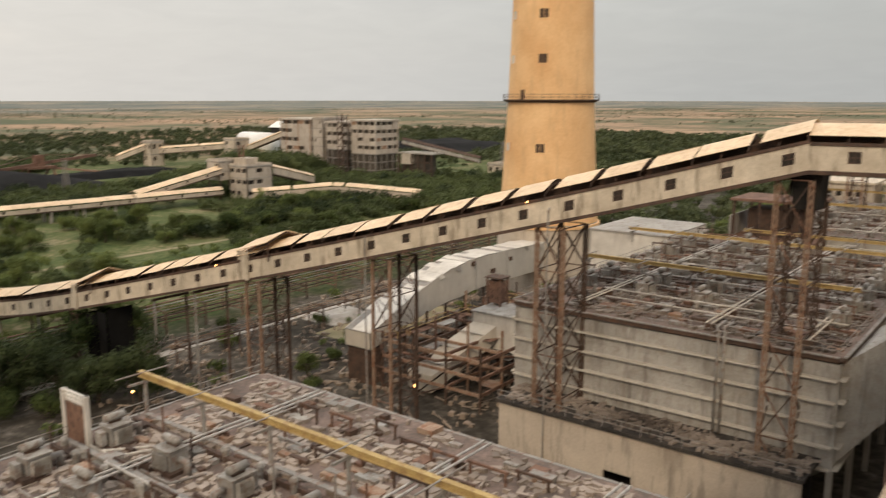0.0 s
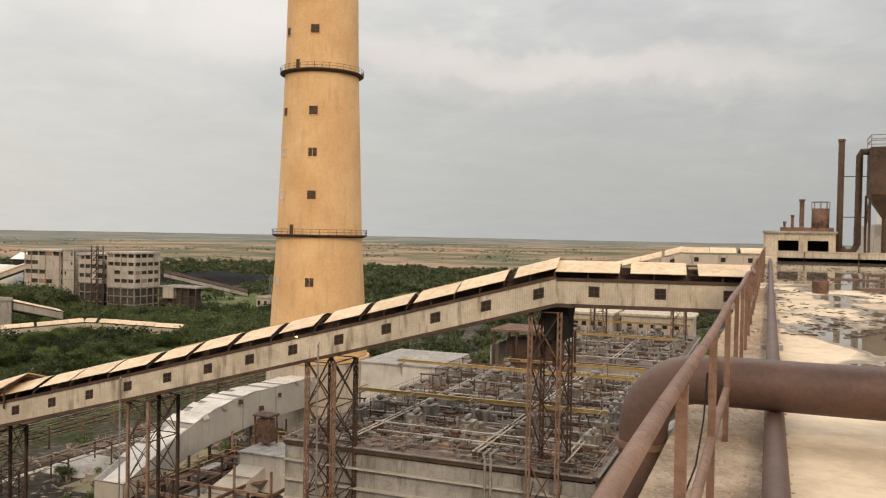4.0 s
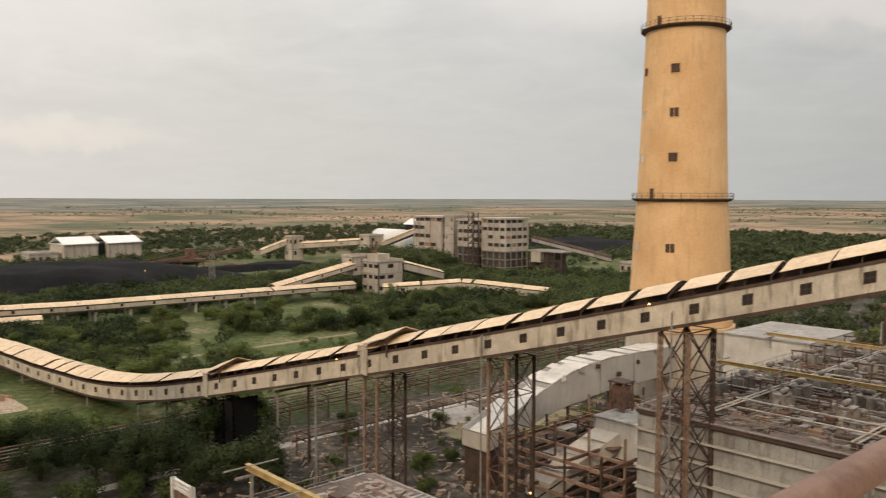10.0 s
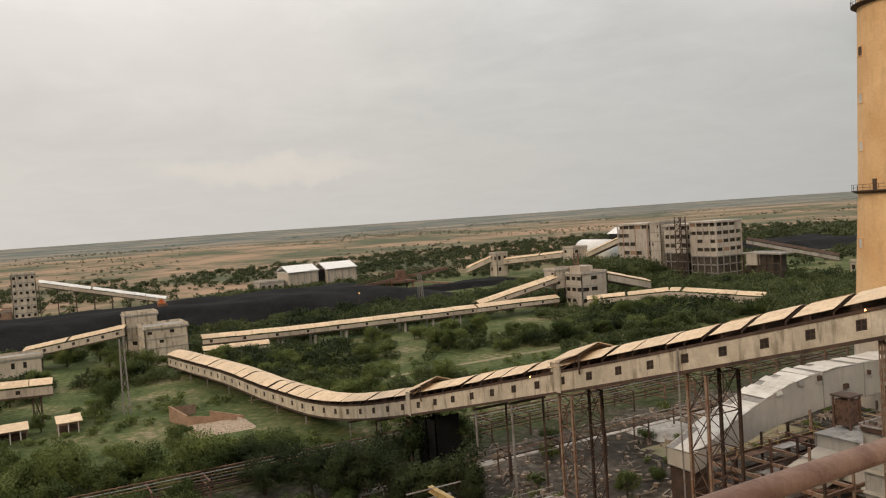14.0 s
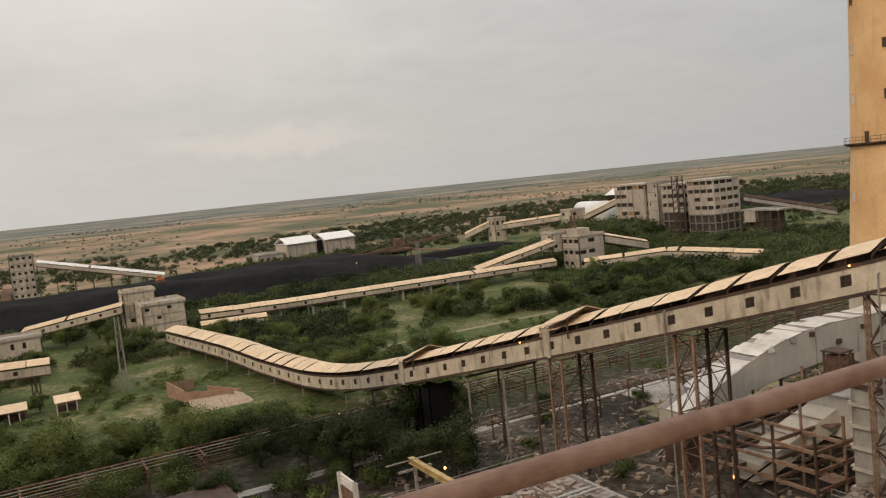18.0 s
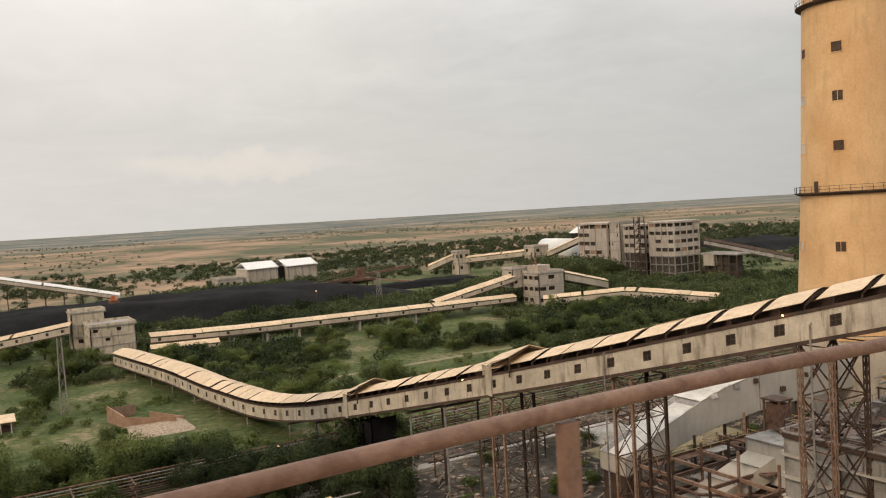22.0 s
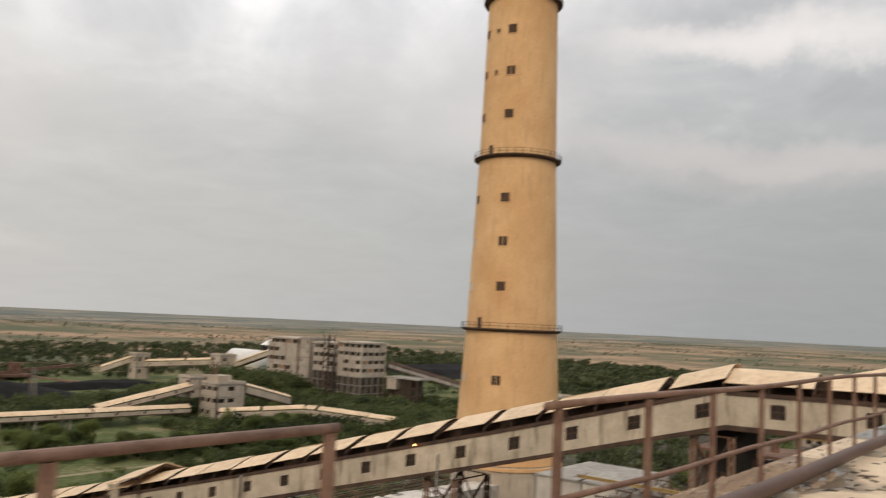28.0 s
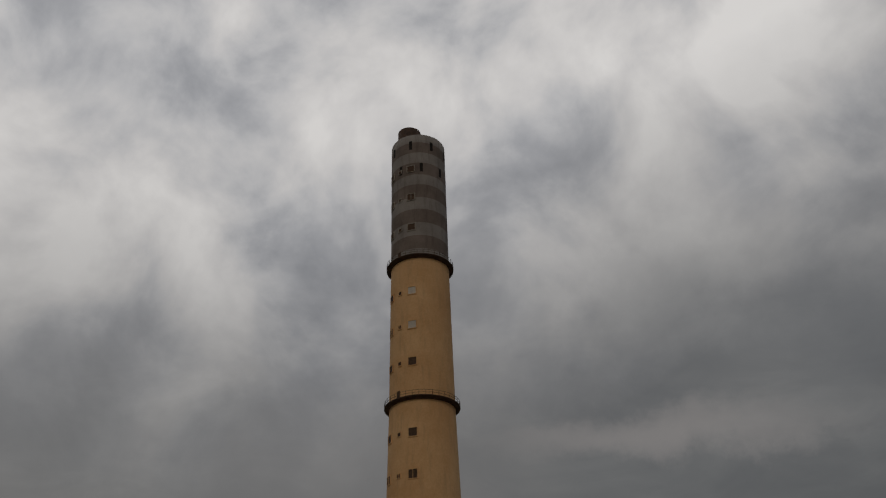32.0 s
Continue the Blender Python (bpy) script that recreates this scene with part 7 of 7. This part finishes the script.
# ---- trees and scrub ----
def tree_meshes(seed, h, spread, leaves, leaf, mat=None):
    """Trunk with limbs, and a crown of many small leaf clumps."""
    rnd = random.Random(seed)
    mat = mat or LEAF
    t = M()
    t.tube([(0, 0, -0.3), (0.1 * h * rnd.uniform(-0.4, 0.4), 0, h * 0.3), (0.1 * h * rnd.uniform(-0.6, 0.6), 0.05 * h, h * 0.62)], [0.035 * h, 0.025 * h, 0.01 * h], 7)
    lobes = []
    for k in range(9 + seed % 4):
        a, r = rnd.uniform(0, math.tau), spread * math.sqrt(rnd.uniform(0.02, 1)) * 0.72
        z = h * rnd.uniform(0.42, 0.86) * (1 - 0.22 * (r / spread) ** 2)
        rad = spread * rnd.uniform(0.26, 0.46)
        lobes.append((Vector((r * math.cos(a), r * math.sin(a), z)), rad))
        t.tube([(0, 0, h * 0.25), (r * 0.5 * math.cos(a), r * 0.5 * math.sin(a), z * 0.75), (r * math.cos(a), r * math.sin(a), z)], [0.014 * h, 0.009 * h, 0.004 * h], 5)
    lobes.append((Vector((0, 0, h * 0.35)), spread * 0.5))
    c, soft = M(), []
    for k in range(leaves):
        p, rad = lobes[rnd.randrange(len(lobes))]
        d = Vector((rnd.gauss(0, 1), rnd.gauss(0, 1), rnd.gauss(0, 0.8))).normalized()
        core = k % 9 == 0
        q = p + d * rad * (rnd.uniform(0.2, 0.6) if core else rnd.uniform(0.55, 1.0) + rnd.gauss(0, 0.09))
        q.z = max(q.z, 0.08 * h)
        # a narrow spray of leaves that points outwards and a little up
        u = (d * 0.6 + Vector((rnd.gauss(0, 0.7), rnd.gauss(0, 0.7), rnd.gauss(0.15, 0.6)))).normalized()
        s = u.cross(Vector((rnd.gauss(0, 1), rnd.gauss(0, 1), rnd.gauss(0, 1)))).normalized()
        size = leaf * (1.9 if core else rnd.uniform(0.6, 1.5))
        b = len(c.v)
        c.v += [tuple(q - s * size * 0.62 - u * size * 0.5), tuple(q + s * size * 0.62 - u * size * 0.35), tuple(q + u * size * 1.25)]
        so = (d * 0.9 + Vector((q.x / spread, q.y / spread, 0.5 + (q.z - 0.6 * h) / h)) * 0.7 + u * 0.35).normalized()
        c.f.append((b, b + 1, b + 2) if s.cross(u).dot(so) > 0 else (b, b + 2, b + 1))
        soft += [tuple(so)] * 3
    crown = c.mesh("crown", mat, True)
    crown.normals_split_custom_set_from_vertices(soft)
    return t.mesh("trunk", BARK, True), crown


KINDS = []
for i, (h, s, n, lf, mat) in enumerate(((6.5, 3.4, 4600, 0.135, LEAF), (5.2, 3.8, 4600, 0.135, LEAF), (8.0, 3.8, 5000, 0.14, LEAF), (4.2, 3.2, 3400, 0.125, LEAF), (3.2, 2.6, 2400, 0.115, LEAF), (7.0, 4.6, 5600, 0.15, LEAF), (8.0, 4.8, 6500, 0.15, DARKLEAF))):
    KINDS.append(tree_meshes(40 + i, h, s, n, lf, mat))
TLABEL = ("round green acacia tree in the scrub", "low spreading green tree", "tall leafy green tree", "dense green bush tree", "small dark green bush", "broad green shade tree", "dense dark green tree beside the conveyor gallery")
FIRST = {}


def plant(k, x, y, s):
    m = Matrix.Translation((x, y, relief(x, y))) @ Matrix.Rotation(R.uniform(0, 6.28), 4, "Z") @ Matrix.Diagonal((s, s, s * R.uniform(0.8, 1.12), 1))
    if k not in FIRST:
        th = thing("tree", (0, 0, 0), TLABEL[k], "tree", "scrub trees")
        part("trunk", KINDS[k][0], BARK, th)
        part("crown", KINDS[k][1], LEAF, th)
        FIRST[k] = th
        th.matrix_basis = m
    else:
        ob = copy_thing(FIRST[k], Matrix.Identity(4))
        ob.matrix_basis = m


BLOCKED = [(-290, -244, -5, 58), (-262, -244, 50, 160), (-266, -246, 150, 245), (-212, -192, -72, 14), (-432, -336, -192, 208), (-356, -254, 290, 322), (-192, -183, -6, 18), (-186, -164, 30, 48), (-191, -184, 50, 176), (-128, -116, -150, 190), (-114, -105, -140, 200), (-84, -40, -60, 200)]


def blocked(x, y, r=1.5):
    if any(a - r < x < b + r and c - r < y < d + r for a, b, c, d in BLOCKED):
        return True
    return -245 < x < -100 and -2.5 < y - gline(x) < 7.5


def density(x, y):
    return 0.5 + 0.9 * noise.noise(Vector((x * 0.022, y * 0.022, 3.1))) + 0.35 * noise.noise(Vector((x * 0.07, y * 0.07, 1.7)))


# single trees that stand out, then the rest by density
for k, x, y, s in ((2, -84.5, 76.0, 0.6), (5, -127.9, 30.2, 0.95), (3, -154.4, 21.1, 0.7), (1, -122.9, 17.4, 0.9), (5, -140.9, 4.8, 1.0), (0, -156.8, 10.7, 0.8), (2, -138.0, -1.4, 0.8), (6, -124.6, 40.9, 0.9), (6, -132.1, 37.6, 0.75), (3, -106.6, 43.9, 0.8), (0, -119.2, 24.1, 0.75), (3, -150.9, -7.1, 1.0), (1, -156.2, 1.4, 0.9), (3, -154.6, 19.4, 0.95), (5, -117, 14.8, 0.95), (5, -131.8, 30, 1.15), (1, -149.2, 8.9, 1.1), (3, -116.6, 22.9, 1.1), (0, -107.5, 27, 0.95), (0, -191, 8.8, 0.7), (5, -152, -7.5, 1.1), (5, -133.8, -0.3, 1.2), (2, -137, -9, 0.9), (1, -177, -8, 1.0), (1, -131.5, 33, 1.2), (6, -113.2, 41.5, 1.0), (6, -115, 46, 0.8), (3, -129, 24.5, 1.0), (4, -134, 21.8, 1.0), (0, -144.7, 11, 0.8), (5, -283, 20, 1.0), (2, -286, 30, 1.0), (0, -270, 31, 1.0), (5, -262, 34, 0.9), (1, -252, 46, 1.0), (5, -246, 38, 1.0), (2, -240, 60, 1.0), (0, -196, 20, 0.9), (5, -204, 24, 1.0), (5, -117, 62, 1.2), (2, -113.5, 67, 1.1), (4, -113, 84, 0.9), (6, -119.5, 36, 0.8), (6, -95, 56, 1.15), (6, -98.5, 52, 1.0), (6, -105, 50, 1.0), (6, -108, 46, 1.1), (6, -113, 49, 0.9), (1, -103, 42, 0.7), (6, -116, 55, 0.8), (5, -138, 10, 1.2), (1, -141, 22, 1.2), (0, -127.5, 8, 1.1), (5, -143, -12, 1.2), (2, -129, 16, 0.9), (5, -160, -2, 1.1), (0, -166, -14, 1.0), (1, -147, -20, 1.2), (3, -103.7, 62.3, 0.8), (4, -99, 46, 1.2), (3, -104, 36, 1.1), (4, -86.9, 84, 0.8), (4, -80, 72, 0.9), (3, -129, 54, 0.9), (1, -134, 44, 1.0), (4, -128.5, 60, 1.2), (3, -103, 96, 0.5), (4, -105.5, 78, 1.0)):
    plant(k, x, y, s)
made, tries = 0, 0
while made < 224 and tries < 20000:
    tries += 1
    x, y = R.uniform(-250, -128), R.uniform(-75, 235)
    lush = density(x, y) + (0.25 if x < -195 else 0.0) - (0.35 if -190 < x < -150 and 0 < y < 60 else 0)
    if blocked(x, y) or lush < R.uniform(0.45, 0.95):
        continue
    plant(R.choice((0, 0, 1, 1, 2, 3, 3, 4, 5)), x, y, R.uniform(0.65, 1.05))
    made += 1


def woods(name, count, area, keep, sizes, leaves, leaf, mat, label, seed):
    """Uncounted scrub: one mesh of many small crowns."""
    rnd = random.Random(seed)
    tmpl = []
    for j in range(7):
        q, qn = [], []
        for k in range(leaves):
            d = Vector((rnd.gauss(0, 1), rnd.gauss(0, 1), rnd.gauss(0, 1))).normalized()
            lob = rnd.randrange(4)
            c = Vector((0.5 * math.cos(lob * 1.7 + j), 0.5 * math.sin(lob * 1.7 + j), 0.5 + 0.25 * ((lob * 7 + j) % 3) / 2))
            p = c + d * 0.55 * rnd.uniform(0.6, 1.05)
            p.z = max(p.z, 0.02)
            if k % 6 == 0:
                p = c + d * 0.3
            n = (d + Vector((rnd.uniform(-0.35, 0.35), rnd.uniform(-0.35, 0.35), rnd.uniform(0.0, 0.7)))).normalized()
            size = leaf * (2.2 if k % 6 == 0 else rnd.uniform(0.6, 1.5))
            u = (d * 0.6 + Vector((rnd.gauss(0, 0.7), rnd.gauss(0, 0.7), rnd.gauss(0.15, 0.6)))).normalized()
            s = u.cross(Vector((rnd.gauss(0, 1), rnd.gauss(0, 1), rnd.gauss(0, 1)))).normalized() * size
            so = (d + Vector((p.x, p.y, 0.4 + (p.z - 0.6))) * 0.7 + n * 0.3).normalized()
            if s.cross(u).dot(so) < 0:
                s = -s
            q += [p - s * 0.75 - u * size * 0.5, p + s * 0.75 - u * size * 0.35, p + u * size * 1.3]
            qn += [so] * 3
        tmpl.append((np.array(q), np.array(qn)))
    vs, ns, n = [], [], 0
    tries = 0
    while n < count and tries < count * 30:
        tries += 1
        x, y = rnd.uniform(area[0], area[1]), rnd.uniform(area[2], area[3])
        if not keep(x, y, rnd):
            continue
        s = rnd.uniform(*sizes)
        a = rnd.uniform(0, 6.28)
        c, sn = math.cos(a), math.sin(a)
        t, tn = tmpl[n % 7]
        ns.append(np.stack([tn[:, 0] * c - tn[:, 1] * sn, tn[:, 0] * sn + tn[:, 1] * c, tn[:, 2]], 1))
        v = np.stack([(t[:, 0] * c - t[:, 1] * sn) * s, (t[:, 0] * sn + t[:, 1] * c) * s, t[:, 2] * s * rnd.uniform(0.75, 1.15)], 1) + (x, y, relief(x, y))
        vs.append(v)
        n += 1
    V = np.concatenate(vs)
    me = bpy.data.meshes.new(name)
    nf = len(V) // 3
    me.vertices.add(len(V)), me.vertices.foreach_set("co", V.ravel())
    me.loops.add(len(V)), me.loops.foreach_set("vertex_index", np.arange(len(V), dtype=np.int32))
    me.polygons.add(nf), me.polygons.foreach_set("loop_start", np.arange(0, len(V), 3, dtype=np.int32))
    me.update(calc_edges=True)
    me.materials.append(mat)
    me.shade_smooth()
    me.normals_split_custom_set_from_vertices(np.concatenate(ns))
    return tagged(new(name, me), label, "scrub", kind="stuff")


woods("near_scrub", 1100, (-205, -88, -90, 190), lambda x, y, r: not blocked(x, y, 0.5) and not (x > -110 and y > 72 and r.random() < 0.8) and density(x * 1.3, y) > r.uniform(0.2, 0.85), (0.5, 1.7), 170, 0.11, LEAF, "low green bushes and weeds", 61)
woods("near_woods", 330, (-200, -126, -90, 48), lambda x, y, r: not blocked(x, y, 1.0) and not (-192 < x < -146 and 4 < y) and density(x, y) > r.uniform(0.15, 0.8), (1.6, 3.4), 380, 0.085, LEAF, "thick green bushes below the chimney", 67)
woods("middle_scrub", 2000, (-345, -185, -190, 335), lambda x, y, r: not blocked(x, y, 0.5) and density(x, y) + (0.3 if y > 170 or x < -262 else 0.0) > r.uniform(0.25, 0.85), (1.6, 4.0), 250, 0.085, MIDLEAF, "dense green scrub between the conveyors", 62)
woods("clearing_trees", 150, (-250, -140, -60, 215), lambda x, y, r: not blocked(x, y, 2.0) and not (-192 < x < -146 and -5 < y < 60) and density(x, y) > r.uniform(0.35, 0.8), (2.2, 3.6), 700, 0.062, MIDLEAF, "rounded green trees scattered in the grass", 74)
woods("scrub_clumps", 420, (-345, -195, -190, 335), lambda x, y, r: not blocked(x, y, 2.0) and density(x * 1.2 + 40, y) > r.uniform(0.45, 0.95), (3.2, 5.4), 420, 0.062, DARKLEAF, "dark rounded trees standing out of the scrub", 75)
woods("plant_woods", 800, (-345, -160, 215, 289), lambda x, y, r: not blocked(x, y, 1.0), (2.2, 5.2), 300, 0.075, MIDLEAF, "dark green trees before the preparation plant", 68)
woods("shed_trees", 190, (-450, -432, 108, 214), lambda x, y, r: y < 150 or r.random() < 0.6, (3.0, 5.6), 260, 0.08, MIDLEAF, "green trees before the white sheds", 73)
woods("plant_belt", 130, (-362, -306, 276, 293), lambda x, y, r: True, (6.6, 9.4), 520, 0.05, MIDLEAF, "tall dark trees hiding the foot of the plant", 71)
woods("far_scrub", 5200, (-800, -150, -400, 800), lambda x, y, r: not blocked(x, y, 3) and (x < -432 or y > 330) and not (-460 < x < -345 and 465 < y < 565) and density(x * 0.6, y * 0.6) - (0.3 if x < -450 and y < 230 else 0.0) > r.uniform(-0.1, 0.7), (1.4, 4.2), 80, 0.15, SCRUB, "green scrub woods round the coal yard", 63)
def plain_cover(x, y):
    """How thick the thorn scrub stands: broad bands, rows along old field edges, and clumps."""
    return noise.noise(Vector((x * 0.0028, y * 0.0045, 5.0))) + 0.55 * noise.noise(Vector((x * 0.013, y * 0.013, 2.0))) + 0.35 * noise.noise(Vector((x * 0.05, y * 0.05, 9.0)))


woods("plain_scrub", 9500, (-2600, 700, -1600, 2500), lambda x, y, r: 560 < math.hypot(x, y) < 2500 and not (-440 < x < -40 and 780 < y < 1090) and plain_cover(x, y) > r.uniform(0.0, 0.55), (0.5, 1.7), 13, 0.42, THORN, "scattered grey green thorn scrub on the dry plain, paled for haze", 64)
woods("plantation", 1300, (-520, -60, 500, 800), lambda x, y, r: x < -460 or y > 565 or x > -330, (3.0, 5.5), 60, 0.24, SCRUB, "distant belt of green trees behind the chimney", 65)
woods("back_woods", 700, (-150, -20, 225, 470), lambda x, y, r: density(x, y) > r.uniform(-0.1, 0.8), (1.8, 4.2), 130, 0.13, SCRUB, "green scrub behind the precipitators", 72)
woods("yard_trees", 330, (-84, -20, 228, 330), lambda x, y, r: True, (2.4, 4.6), 220, 0.10, LEAF, "green trees beyond the precipitators", 66)
woods("yard_bushes", 160, (-82, -46, 136, 210), lambda x, y, r: True, (1.6, 3.4), 260, 0.10, LEAF, "green trees beside the second precipitator", 69)
